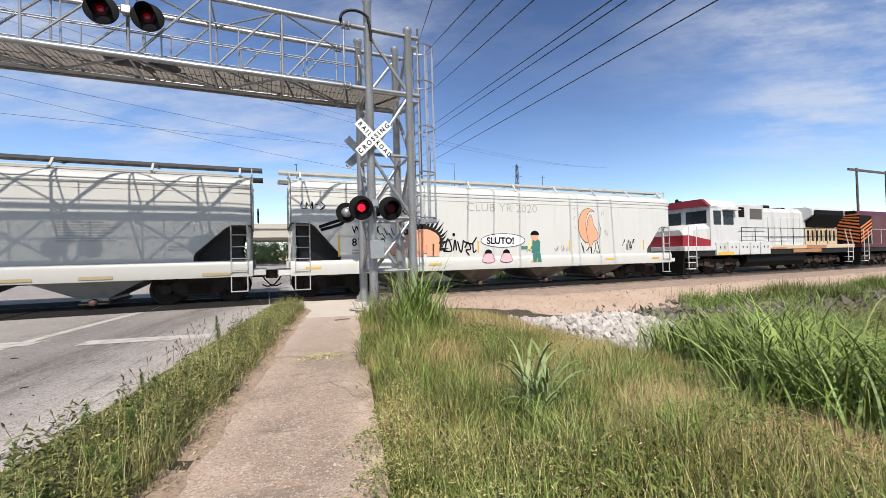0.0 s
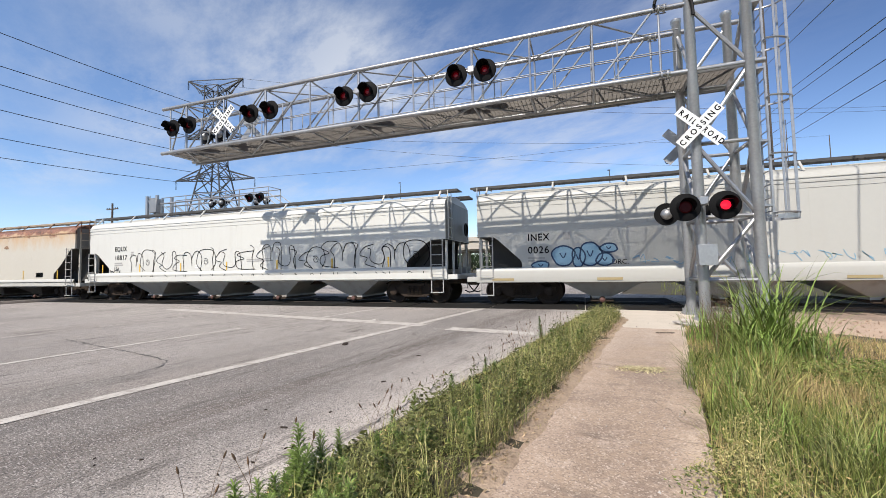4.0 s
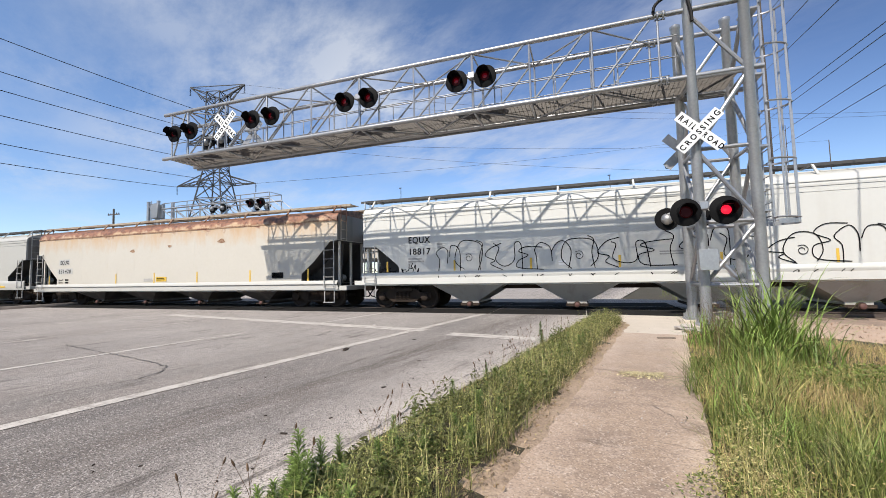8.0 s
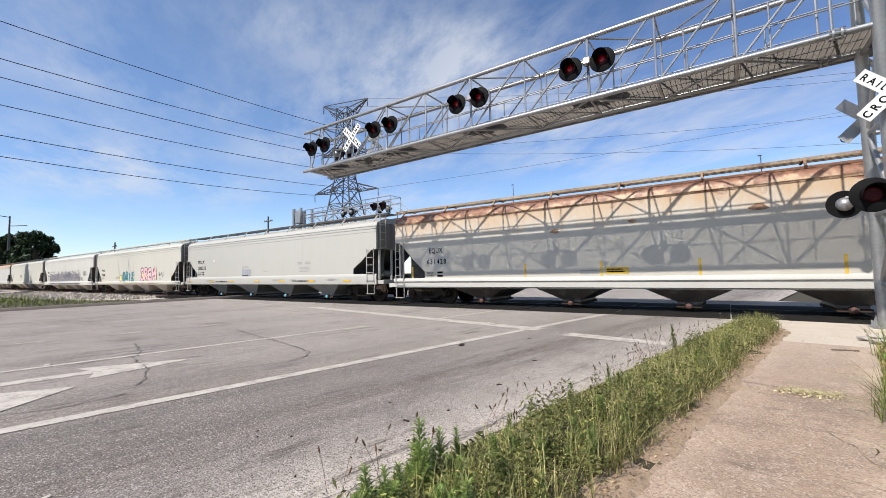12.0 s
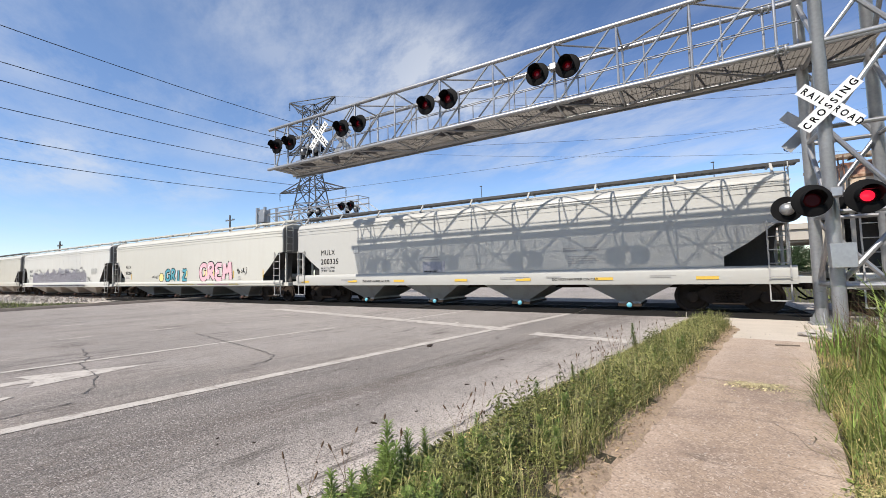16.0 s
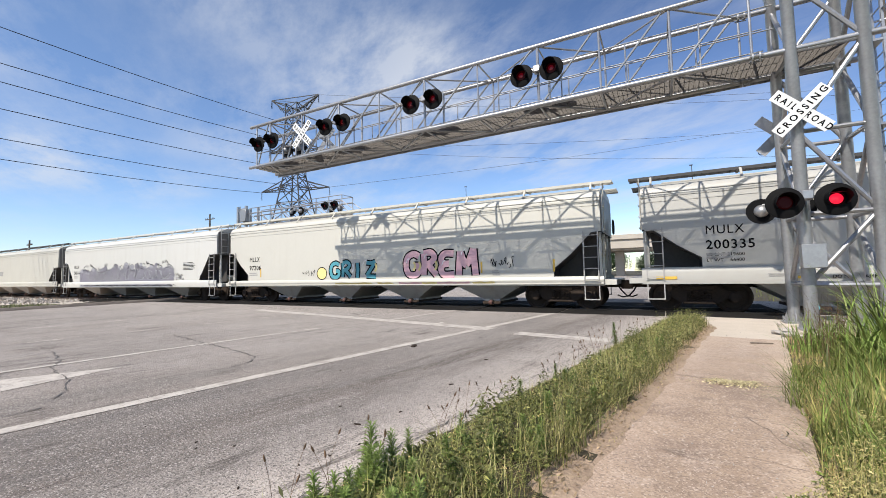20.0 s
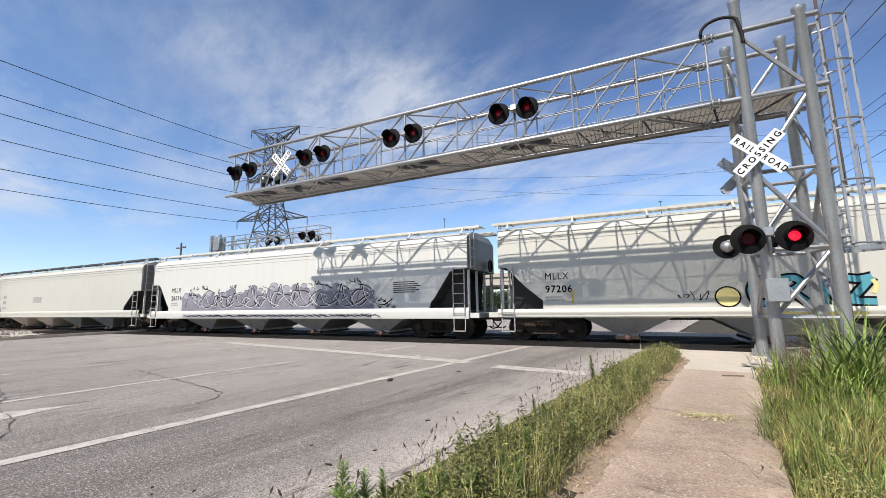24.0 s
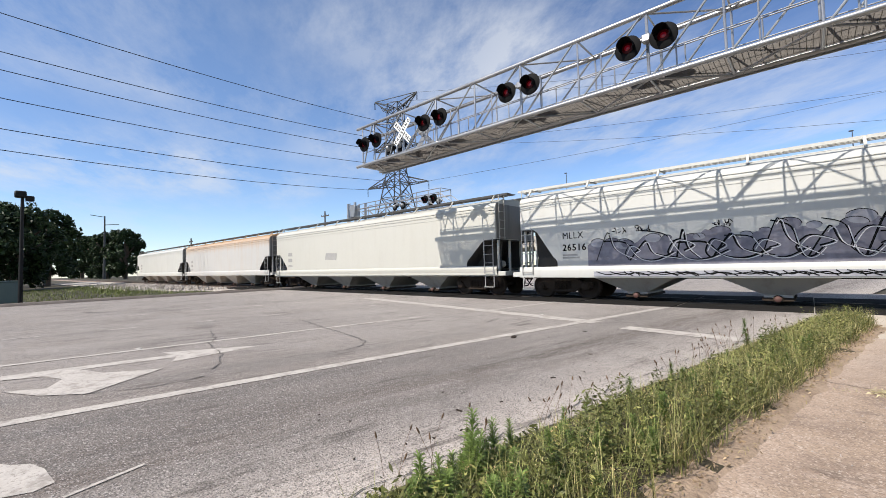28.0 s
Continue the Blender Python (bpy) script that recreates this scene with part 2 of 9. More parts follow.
M["concrete"] = mat("sidewalk_concrete", (0.29, 0.21, 0.15), (0.38, 0.285, 0.21), 0.94, scale=1.3, fine_scale=45, bump=0.7, contrast=0.3, extra=walk_stain, bump_dist=0.008)
M["pad"] = mat("pale_concrete", (0.4368, 0.3822, 0.315), (0.5544, 0.4872, 0.4116), 0.95, scale=1.6, fine_scale=26, bump=0.8, contrast=0.35, bump_dist=0.02)
def paint_wear(nt, col, src, nz):
    """Paint worn through to the road in specks and patches."""
    col = blend_in(nt, col, ranged(nt, nz(5.0, 8, 0.75), 0.50, 0.62, 0.75), (0.252, 0.2226, 0.1974))
    return blend_in(nt, col, ranged(nt, nz(38, 3, 0.6), 0.56, 0.66, 0.7), (0.2016, 0.1764, 0.1596))


M["paintline"] = mat("road_paint", (0.504, 0.4662, 0.4242), (0.3864, 0.3528, 0.3192), 0.85, scale=2.5, fine_scale=45, bump=0.2, contrast=0.28, extra=paint_wear)
M["soil"] = mat("grassy_soil", (0.06, 0.047, 0.028), (0.032, 0.029, 0.014), 0.95, scale=0.8, fine_scale=30, bump=0.5, contrast=0.4)
M["litter"] = mat("crumbly_litter_soil", (0.42, 0.315, 0.225), (0.23, 0.165, 0.115), 0.95, scale=3.0, fine_scale=35, bump=0.8, contrast=0.3, bump_dist=0.02)
M["dirt"] = mat("pink_gravel_dirt", (0.3192, 0.2226, 0.1596), (0.4368, 0.336, 0.2604), 0.95, scale=0.9, fine_scale=50, bump=0.6, contrast=0.4)
M["kerb"] = mat("stained_kerb_concrete", (0.252, 0.2142, 0.1848), (0.1428, 0.1218, 0.105), 0.95, scale=2.5, fine_scale=35, bump=0.5, contrast=0.3)
M["ballast"] = mat("dusty_ballast", (0.336, 0.2478, 0.189), (0.1848, 0.1386, 0.1092), 0.95, scale=2.5, fine_scale=35, bump=0.8, contrast=0.3)
M["steel_galv"] = mat("galvanised_steel", (0.27, 0.27, 0.275), (0.42, 0.42, 0.425), 0.34, 0.65, scale=1.5, fine_scale=18, bump=0.05, contrast=0.5)
M["grating"] = mat("dull_walkway_steel", (0.12, 0.11, 0.10), (0.18, 0.165, 0.15), 0.7, 0.3, scale=2, fine_scale=12, bump=0.05)
M["dark_metal"] = mat("dark_metal", (0.01344, 0.01344, 0.01428), (0.02688, 0.0252, 0.02352), 0.6, 0.3, scale=3, fine_scale=30, bump=0.15)
M["black"] = mat("matt_black", (0.00504, 0.00504, 0.00588), (0.01008, 0.01008, 0.01008), 0.6, scale=6, fine_scale=50, bump=0.05)
M["black"].node_tree.nodes["Principled BSDF"].inputs["Specular IOR Level"].default_value = 0.06
M["rust_iron"] = mat("brown_cast_iron", (0.016, 0.0125, 0.010), (0.060, 0.043, 0.033), 0.85, 0.0, scale=3, fine_scale=30, bump=0.3)
for key in ("rust_iron", "dark_metal"):
    M[key].node_tree.nodes["Principled BSDF"].inputs["Specular IOR Level"].default_value = 0.15
M["rail"] = mat("rail_steel", (0.0588, 0.04368, 0.03528), (0.1092, 0.084, 0.0714), 0.6, 0.3, scale=5, fine_scale=30, bump=0.1)
M["tie"] = mat("tie_timber", (0.084, 0.063, 0.0462), (0.1428, 0.1134, 0.0882), 0.9, scale=2, fine_scale=20, bump=0.5)


def paint(name, base, dirt=(0.35, 0.31, 0.26), amount=0.35, rough=0.45, z=None, other=None):
    return mat(name, base, other or tuple(c * 0.93 for c in base), rough, scale=0.7, fine_scale=9, bump=0.04, contrast=0.6, extra=streaks(dirt, amount, *(z or (None, None))))


# ---- mesh helpers ----
class Shape:
    """Gathers corners and faces of one mesh."""
    def __init__(self):
        self.v, self.f = [], []

    def add(self, verts, faces):
        n = len(self.v)
        self.v.extend(tuple(p) for p in verts)
        self.f.extend(tuple(i + n for i in f) for f in faces)
        return self

    def box(self, x0, x1, y0, y1, z0, z1, c=0.0):
        """A box, with its edges cut by c."""
        if c <= 0:
            v = [(x, y, z) for z in (z0, z1) for y in (y0, y1) for x in (x0, x1)]
            return self.add(v, [(0, 2, 3, 1), (4, 5, 7, 6), (0, 1, 5, 4), (2, 6, 7, 3), (0, 4, 6, 2), (1, 3, 7, 5)])
        v, idx = [], {}
        lim = ((x0, x1), (y0, y1), (z0, z1))
        for s in ((a, b, d) for a in (0, 1) for b in (0, 1) for d in (0, 1)):
            for ax in range(3):
                p = []
                for k in range(3):
                    e = lim[k][s[k]]
                    p.append(e if k == ax else e + (c if s[k] == 0 else -c))
                idx[(s, ax)] = len(v)
                v.append(p)
        f = []
        for ax in range(3):
            o = [k for k in range(3) if k != ax]
            for side in (0, 1):
                ring = []
                for a, b in ((0, 0), (1, 0), (1, 1), (0, 1)):
                    s = [0, 0, 0]
                    s[ax], s[o[0]], s[o[1]] = side, a, b
                    ring.append(idx[(tuple(s), ax)])
                if (side == 1) == (ax == 1):
                    ring.reverse()
                f.append(tuple(ring))
            for a in (0, 1):
                for b in (0, 1):
                    s0, s1 = [0, 0, 0], [0, 0, 0]
                    s0[ax], s1[ax] = 0, 1
                    s0[o[0]] = s1[o[0]] = a
                    s0[o[1]] = s1[o[1]] = b
                    s0, s1 = tuple(s0), tuple(s1)
                    q = (idx[(s0, o[0])], idx[(s1, o[0])], idx[(s1, o[1])], idx[(s0, o[1])])
                    f.append(q if (a == b) == (ax == 1) else q[::-1])
        for s in ((a, b, d) for a in (0, 1) for b in (0, 1) for d in (0, 1)):
            t = (idx[(s, 0)], idx[(s, 1)], idx[(s, 2)])
            f.append(t if sum(s) % 2 else t[::-1])
        return self.add(v, f)

    def tube(self, p, q, r, n=8, r2=None, cap=True):
        p, q = Vector(p), Vector(q)
        d = (q - p)
        if d.length < 1e-6:
            return self
        d.normalize()
        a = d.orthogonal().normalized()
        b = d.cross(a)
        r2 = r if r2 is None else r2
        v = []
        for o, rr in ((p, r), (q, r2)):
            for i in range(n):
                t = 2 * math.pi * i / n
                v.append(o + a * (rr * math.cos(t)) + b * (rr * math.sin(t)))
        f = [(i, (i + 1) % n, n + (i + 1) % n, n + i) for i in range(n)]
        if cap:
            f += [tuple(range(n - 1, -1, -1)), tuple(range(n, 2 * n))]
        return self.add(v, f)

    def path(self, pts, r, n=6):
        """A bent rod through the points."""
        pts = [Vector(p) for p in pts]
        rings = []
        a = None
        for i, p in enumerate(pts):
            d = (pts[min(i + 1, len(pts) - 1)] - pts[max(i - 1, 0)]).normalized()
            a = d.orthogonal().normalized() if a is None else (a - d * a.dot(d)).normalized()
            b = d.cross(a)
            rings.append([p + a * (r * math.cos(2 * math.pi * k / n)) + b * (r * math.sin(2 * math.pi * k / n)) for k in range(n)])
        v = [p for ring in rings for p in ring]
        f = [(i * n + k, i * n + (k + 1) % n, (i + 1) * n + (k + 1) % n, (i + 1) * n + k) for i in range(len(pts) - 1) for k in range(n)]
        f += [tuple(range(n - 1, -1, -1)), tuple(range((len(pts) - 1) * n, len(pts) * n))]
        return self.add(v, f)

    def prism(self, poly, ax, lo, hi):
        """A polygon drawn out along an axis; its two coordinates are the other axes in order."""
        def put(p, h):
            p = list(p)
            p.insert(ax, h)
            return p
        n = len(poly)
        v = [put(p, lo) for p in poly] + [put(p, hi) for p in poly]
        f = [(i, (i + 1) % n, n + (i + 1) % n, n + i) for i in range(n)] + [tuple(range(n - 1, -1, -1)), tuple(range(n, 2 * n))]
        return self.add(v, f)

    def turn(self, profile, axis_p, axis_d, n=20):
        """Turned solid: profile of (distance along, radius)."""
        o, d = Vector(axis_p), Vector(axis_d).normalized()
        a = d.orthogonal().normalized()
        b = d.cross(a)
        v = [o + d * h + (a * math.cos(2 * math.pi * k / n) + b * math.sin(2 * math.pi * k / n)) * max(r, 1e-4) for h, r in profile for k in range(n)]
        f = [(i * n + k, i * n + (k + 1) % n, (i + 1) * n + (k + 1) % n, (i + 1) * n + k) for i in range(len(profile) - 1) for k in range(n)]
        f += [tuple(range(n - 1, -1, -1)), tuple(range((len(profile) - 1) * n, len(profile) * n))]
        return self.add(v, f)

    def loft(self, rings):
        n = len(rings[0])
        v = [p for r in rings for p in r]
        f = [(i * n + k, i * n + (k + 1) % n, (i + 1) * n + (k + 1) % n, (i + 1) * n + k) for i in range(len(rings) - 1) for k in range(n)]
        f += [tuple(range(n - 1, -1, -1)), tuple(range((len(rings) - 1) * n, len(rings) * n))]
        return self.add(v, f)

    def mesh(self, name, material, smooth=0.0):
        me = bpy.data.meshes.new(name)
        me.from_pydata(self.v, [], self.f)
        bm = bmesh.new()
        bm.from_mesh(me)
        bmesh.ops.recalc_face_normals(bm, faces=bm.faces)
        bm.to_mesh(me)
        bm.free()
        for m in (material if isinstance(material, (list, tuple)) else [material]):
            me.materials.append(m)
        if smooth:
            me.shade_smooth()
            me.set_sharp_from_angle(angle=radians(smooth))
        return me


def part(name, shape, material=None, parent=None, label="", smooth=40.0, at=None):
    """One mesh object under a thing or a part; shape may be a mesh that is shared."""
    me = shape.mesh(name, material, smooth) if isinstance(shape, Shape) else shape
    ob = new(name, me)
    if parent is not None:
        ob.parent = parent
    if at is not None:
        ob.matrix_basis = at if isinstance(at, Matrix) else Matrix.Translation(at)
    return tagged(ob, label) if label else ob


def thing(name, label, category, at=(0, 0, 0), group="", kind=""):
    ob = new(name)
    ob.empty_display_size = 0.2
    ob.matrix_basis = at if isinstance(at, Matrix) else Matrix.Translation(at)
    return tagged(ob, label, category, group, kind)


def raw_mesh(name, verts, faces, material):
    me = bpy.data.meshes.new(name)
    me.from_pydata(verts, [], faces)
    me.materials.append(material)
    return me


def lettering(name, text, size, material, parent, x, y, z, facing=0.0, bold=0.0, gap=1.0, depth=0.003, label="", shear=0.0, width=1.0, align="LEFT"):
    """Painted letters standing upright in the xz plane and read from -y."""
    cu = bpy.data.curves.new(name, "FONT")
    cu.body, cu.size, cu.extrude, cu.offset, cu.shear, cu.align_x = text, size, depth, bold, shear, align
    cu.resolution_u, cu.space_character = 3, gap
    tmp = bpy.data.objects.new(name, cu)
    scene.collection.objects.link(tmp)
    dg = bpy.context.evaluated_depsgraph_get()
    me = bpy.data.meshes.new_from_object(tmp.evaluated_get(dg))
    bpy.data.objects.remove(tmp)
    bpy.data.curves.remove(cu)
    me.materials.clear()
    me.materials.append(material)
    me.transform(Matrix.Diagonal((width, 1, 1, 1)))
    ob = new(name, me)
    ob.parent = parent
    ob.matrix_basis = pose(x, y, z, 90, 0, facing)
    return tagged(ob, label) if label else ob


# ---- the plan: road runs ten degrees off the line across the tracks ----
RU = Vector((math.sin(radians(10)), math.cos(radians(10))))
RN = Vector((RU.y, -RU.x))


def rp(n, u, z=0.0):
    """A point n metres to the right of the viewer's line along the road and u metres ahead."""
    p = RN * n + RU * u
    return (p.x, p.y, z)


def grade(x):
    """Height of the rail along the track, which climbs slightly to the west."""
    return -0.006 * x


TRACK_Y = 15.6


def lie(x, y):
    """Height of the paved level: the land follows the rail's slope as it nears the track."""
    return grade(max(-300, min(80, x))) * max(0.0, min(1.0, (y + 2.0) / 14.0))


def ground_z(x, y):
    """The lie of the land: flat round the crossing, a shallow ditch to the east."""
    n = RN.x * x + RN.y * y
    z = lie(x, y) - 0.05
    if n > 0.2:
        d = min(1.0, max(0.0, (n - 2.0) / 5.0)) * min(1.0, max(0.0, (13.2 - y) / 4.0))
        z -= 0.75 * d * d * (3 - 2 * d)
        z += 0.05 * noise.noise((x * 0.5, y * 0.5, 1.7))
    if x > 3.0 or n < -33.0:
        z -= 0.35 * max(0.0, min(1.0, (3.6 - abs(y - TRACK_Y)) / 0.6))
    return z


def sheet(name, xs, ys, zf, material, kind="structure", label="", category=""):
    v = [(x, y, zf(x, y)) for y in ys for x in xs]
    nx = len(xs)
    f = [(j * nx + i, j * nx + i + 1, (j + 1) * nx + i + 1, (j + 1) * nx + i) for j in range(len(ys) - 1) for i in range(nx - 1)]
    me = raw_mesh(name, v, f, material)
    me.shade_smooth()
    ob = new(name, me)
    return tagged(ob, label, category, kind=kind)


def span(a, b, step):
    n = max(1, round((b - a) / step))
    return [a + (b - a) * i / n for i in range(n + 1)]


xs = [-1500, -700, -350, -200, -140] + span(-100, -36, 8) + span(-30, 40, 1.0) + [48, 60, 80, 110, 160, 240, 400, 800, 1500]
ys = [-1500, -500, -150, -60, -30, -15] + span(-10, 32, 0.8) + [38, 48, 60, 80, 110, 160, 240, 400, 800, 1500]
sheet("ground", xs, ys, ground_z, M["soil"], label="grassy ground of dry soil and short weeds", category="ground")


def strip(name, pts_left, pts_right, z, material, label, category, thick=0.25):
    """A slab between two edges that run the same way."""
    s = Shape()
    n = len(pts_left)
    top = [(p[0], p[1], z + lie(p[0], p[1])) for p in pts_left] + [(p[0], p[1], z + lie(p[0], p[1])) for p in pts_right]
    bot = [(x, y, h - thick) for x, y, h in top]
    f = []
    for i in range(n - 1):
        f.append((i, i + 1, n + i + 1, n + i))
        f.append((2 * n + i, 3 * n + i, 3 * n + i + 1, 2 * n + i + 1))
        f.append((i, 2 * n + i, 2 * n + i + 1, i + 1))
        f.append((n + i, n + i + 1, 3 * n + i + 1, 3 * n + i))
    f += [(0, n, 3 * n, 2 * n), (n - 1, 3 * n - 1, 4 * n - 1, 2 * n - 1)]
    s.add(top + bot, f)
    return tagged(part(name, s, material, smooth=0), label, category, kind="structure")


ROAD_R, ROAD_L = -2.12, -28.2
us = span(-60, 150, 2.0)


def left_edge(u):
    if u > 7:
        return ROAD_L - min(6.0, 0.045 * (u - 7) ** 2) if u < 17 else ROAD_L - max(0.0, 4.5 - 0.09 * (u - 17) ** 2)
    return ROAD_L


def right_edge(u):
    if 11.2 < u < 21:
        return ROAD_R + min(1.0, (u - 11.2) / 0.6) * min(1.0, (21 - u) / 1.0) * 3.9
    return ROAD_R


us_r = sorted(set(us + [11.2, 11.4, 11.6, 11.8, 12.0, 12.5, 13, 19.5, 20.2, 20.6, 21.0] + span(7, 21, 0.5)))
cols = 10
s = Shape()
grid = []
for u in us_r:
    a, b = left_edge(u), right_edge(u)
    for j in range(cols + 1):
        p = rp(a + (b - a) * j / cols, u)
        grid.append((p[0], p[1], lie(p[0], p[1])))
k = cols + 1
rows_n = len(us_r)
faces = [(i * k + j, i * k + j + 1, (i + 1) * k + j + 1, (i + 1) * k + j) for i in range(rows_n - 1) for j in range(cols)]
road = new("road", raw_mesh("road", grid, faces, M["road"]))
tagged(road, "worn light grey road with faded markings and cracks", "road", kind="structure")

# ---- sidewalk: separate slabs with joints ----
walk_root = thing("sidewalk", "narrow weathered pinkish concrete sidewalk with cracks", "sidewalk", kind="structure")
SLAB = 1.22
rng = random.Random(4)
for i in range(-6, 8):
    u0, u1 = i * SLAB - 0.4, (i + 1) * SLAB - 0.412
    dz = rng.uniform(-0.006, 0.006)
    s = Shape()
    a, b, c_, d = rp(-1.02 + rng.uniform(-.02, .02), u0), rp(0.2, u0), rp(0.2, u1), rp(-1.02 + rng.uniform(-.02, .02), u1)
    z = 0.014 + dz
    s.add([(p[0], p[1], z) for p in (a, b, c_, d)] + [(p[0], p[1], z - 0.15) for p in (a, b, c_, d)], [(0, 1, 2, 3), (7, 6, 5, 4), (0, 4, 5, 1), (1, 5, 6, 2), (2, 6, 7, 3), (3, 7, 4, 0)])
    part("slab", s, M["concrete"], walk_root, smooth=0)
# thin cracks that wander across the slabs
M["joint"] = mat("dark_joint_soil", (0.15, 0.112, 0.085), (0.22, 0.165, 0.125), 0.95, bump=0.2)


def slab_crack(pts, w, seed):
    r = random.Random(seed)
    line = []
    for (a, b), (c, d) in zip(pts, pts[1:]):
        k = max(2, round(math.hypot(c - a, d - b) / 0.05))
        line += [(a + (c - a) * i / k + r.uniform(-0.012, 0.012), b + (d - b) * i / k + r.uniform(-0.012, 0.012)) for i in range(k)]
    line.append(pts[-1])
    v = []
    for n, u in line:
        h = w * r.uniform(0.25, 1.0) / 2
        v += [(*rp(n - h, u - h)[:2], 0.0225), (*rp(n + h, u + h)[:2], 0.0225)]
    part("crack", Shape().add(v, [(2 * i, 2 * i + 1, 2 * i + 3, 2 * i + 2) for i in range(len(line) - 1)]), M["joint"], walk_root, "thin dark crack", smooth=0)


slab_crack([(-0.95, 5.75), (-0.6, 5.72), (-0.3, 5.66), (0.15, 5.7)], 0.012, 1)
slab_crack([(-0.9, 3.1), (-0.7, 3.3), (-0.5, 3.28), (-0.2, 3.5), (0.15, 3.46)], 0.005, 2)
slab_crack([(-0.2, 4.4), (-0.05, 4.15), (0.02, 3.9), (0.18, 3.8)], 0.005, 3)
slab_crack([(-0.75, 7.2), (-0.4, 7.05), (0.0, 7.2)], 0.008, 4)
# the pale pad where sidewalk and verge meet the crossing
strip("pavement_pad", [rp(-1.12 - 0.16 * max(0.0, u - 11.2), u) for u in span(9.36, 13.2, 0.32)], [rp(0.24 + 1.0 * min(1.0, max(0.0, u - 10.2)), u) for u in span(9.36, 13.2, 0.32)], 0.012, M["pad"], "pale dusty concrete pad beside the crossing", "pavement", 0.2)

# ---- painted marks ----
def mark(name, poly, label, z=0.005):
    s = Shape()
    n = len(poly)
    s.add([(p[0], p[1], z + lie(p[0], p[1])) for p in poly], [tuple(range(n))])
    ob = part(name, s, M["paintline"], smooth=0)
    return tagged(ob, label, "road marking", kind="structure")


def bar_mark(n0, u0, n1, u1, w, label):
    a, b = Vector(rp(n0, u0)), Vector(rp(n1, u1))
    k = (b - a).normalized()
    k = Vector((-k.y, k.x, 0)) * (w / 2)
    count = max(1, round((b - a).length / 1.0))
    mid = [a + (b - a) * (i / count) for i in range(count + 1)]
    s = Shape()
    n = count + 1
    s.add([(p.x, p.y, 0.006 + lie(p.x, p.y)) for p in [m - k for m in mid] + [m + k for m in mid]], [(i, i + 1, n + i + 1, n + i) for i in range(count)])
    tagged(part("road_line", s, M["paintline"], smooth=0), label, "road marking", kind="structure")


bar_mark(-5.62, -40, -5.34, 12.3, 0.19, "long white painted edge line on the road")
bar_mark(-8.98, -40, -9.0, 6.2, 0.13, "white painted lane line on the road")
for k in range(-16, 3):
    bar_mark(-12.92, 3.2 + 1.76 * k, -12.92, 3.78 + 1.76 * k, 0.10, "short white painted lane dash")
    bar_mark(-16.87, 3.63 + 1.76 * k, -16.87, 4.21 + 1.76 * k, 0.10, "short white painted lane dash")
bar_mark(-8.7, 8.5, -8.8, 12.3, 0.12, "white painted lane line on the road")
bar_mark(-16.3, 8.4, -5.1, 8.25, 0.42, "wide white painted stop line across the lanes")
bar_mark(-4.3, 7.95, -2.3, 7.95, 0.42, "wide white painted stop line across the lane")

# lane arrows in the turning lane, worn by traffic
mark("lane_arrow", [rp(n, u) for n, u in ((-7.8, 1.95), (-8.38, 0.5), (-8.02, 0.62), (-8.05, -1.3), (-7.8, -1.3), (-7.74, 0.66), (-7.38, 0.55))], "white painted straight lane arrow")
mark("lane_arrow", [rp(n, u) for n, u in ((-8.05, -1.5), (-7.8, -0.5), (-7.25, -0.22), (-6.95, 0.42), (-6.1, -0.32), (-6.4, -0.75), (-6.95, -1.13), (-6.75, -0.72), (-7.2, -0.62), (-7.6, -0.85), (-7.78, -1.5))], "white painted turning lane arrow", 0.007)
mark("road_mark", [rp(n, u) for n, u in ((-4.5, -0.9), (-4.19, -0.62), (-4.1, -0.5), (-3.94, -0.42), (-3.64, -0.34), (-3.57, -0.43), (-3.62, -0.62), (-3.9, -0.95))], "cracked white painted road marking")
bar_mark(-3.36, -0.28, -3.56, 0.12, 0.035, "thin worn white paint streak")
M["crack"] = mat("dark_crack_fill", (0.0714, 0.0672, 0.063), (0.1092, 0.1008, 0.0966), 0.9, bump=0.1)


def crack(pts, w, seed):
    """A jagged dark crack lying in the road."""
    r = random.Random(seed)
    line = []
    for (a, b), (c, d) in zip(pts, pts[1:]):
        k = max(2, round(math.hypot(c - a, d - b) / 0.12))
        for i in range(k):
            t = i / k
            line.append((a + (c - a) * t + r.uniform(-0.03, 0.03), b + (d - b) * t + r.uniform(-0.03, 0.03)))
    line.append(pts[-1])
    s = Shape()
    v = []
    for n, u in line:
        h = w * r.uniform(0.3, 1.0) / 2
        for dn, du in ((-h, -h), (h, h)):
            p = rp(n + dn, u + du)
            v.append((p[0], p[1], lie(p[0], p[1]) + 0.008))
    s.add(v, [(2 * i, 2 * i + 1, 2 * i + 3, 2 * i + 2) for i in range(len(line) - 1)])
    tagged(part("road_crack", s, M["crack"], smooth=0), "jagged dark crack in the road surface", "road crack", kind="structure")


crack([(-11.16, 3.7), (-10.1, 3.65), (-8.87, 3.6), (-7.56, 3.53), (-6.8, 3.46), (-6.45, 3.2), (-6.3, 2.85)], 0.03, 1)
crack([(-10.85, 1.56), (-9.2, 1.42), (-8.75, 1.22), (-7.44, 1.23), (-6.75, 1.1), (-6.4, 0.94)], 0.022, 2)
crack([(-6.4, 0.94), (-6.34, 1.16)], 0.025, 3)
crack([(-7.2, 7.3), (-6.9, 6.6), (-7.3, 6.1)], 0.03, 5)
crack([(-6.2, -0.6), (-5.9, 0.2), (-6.05, 0.8)], 0.035, 7)
crack([(-20.5, -1.3), (-19.4, -0.8), (-19.0, -0.5)], 0.3, 9)
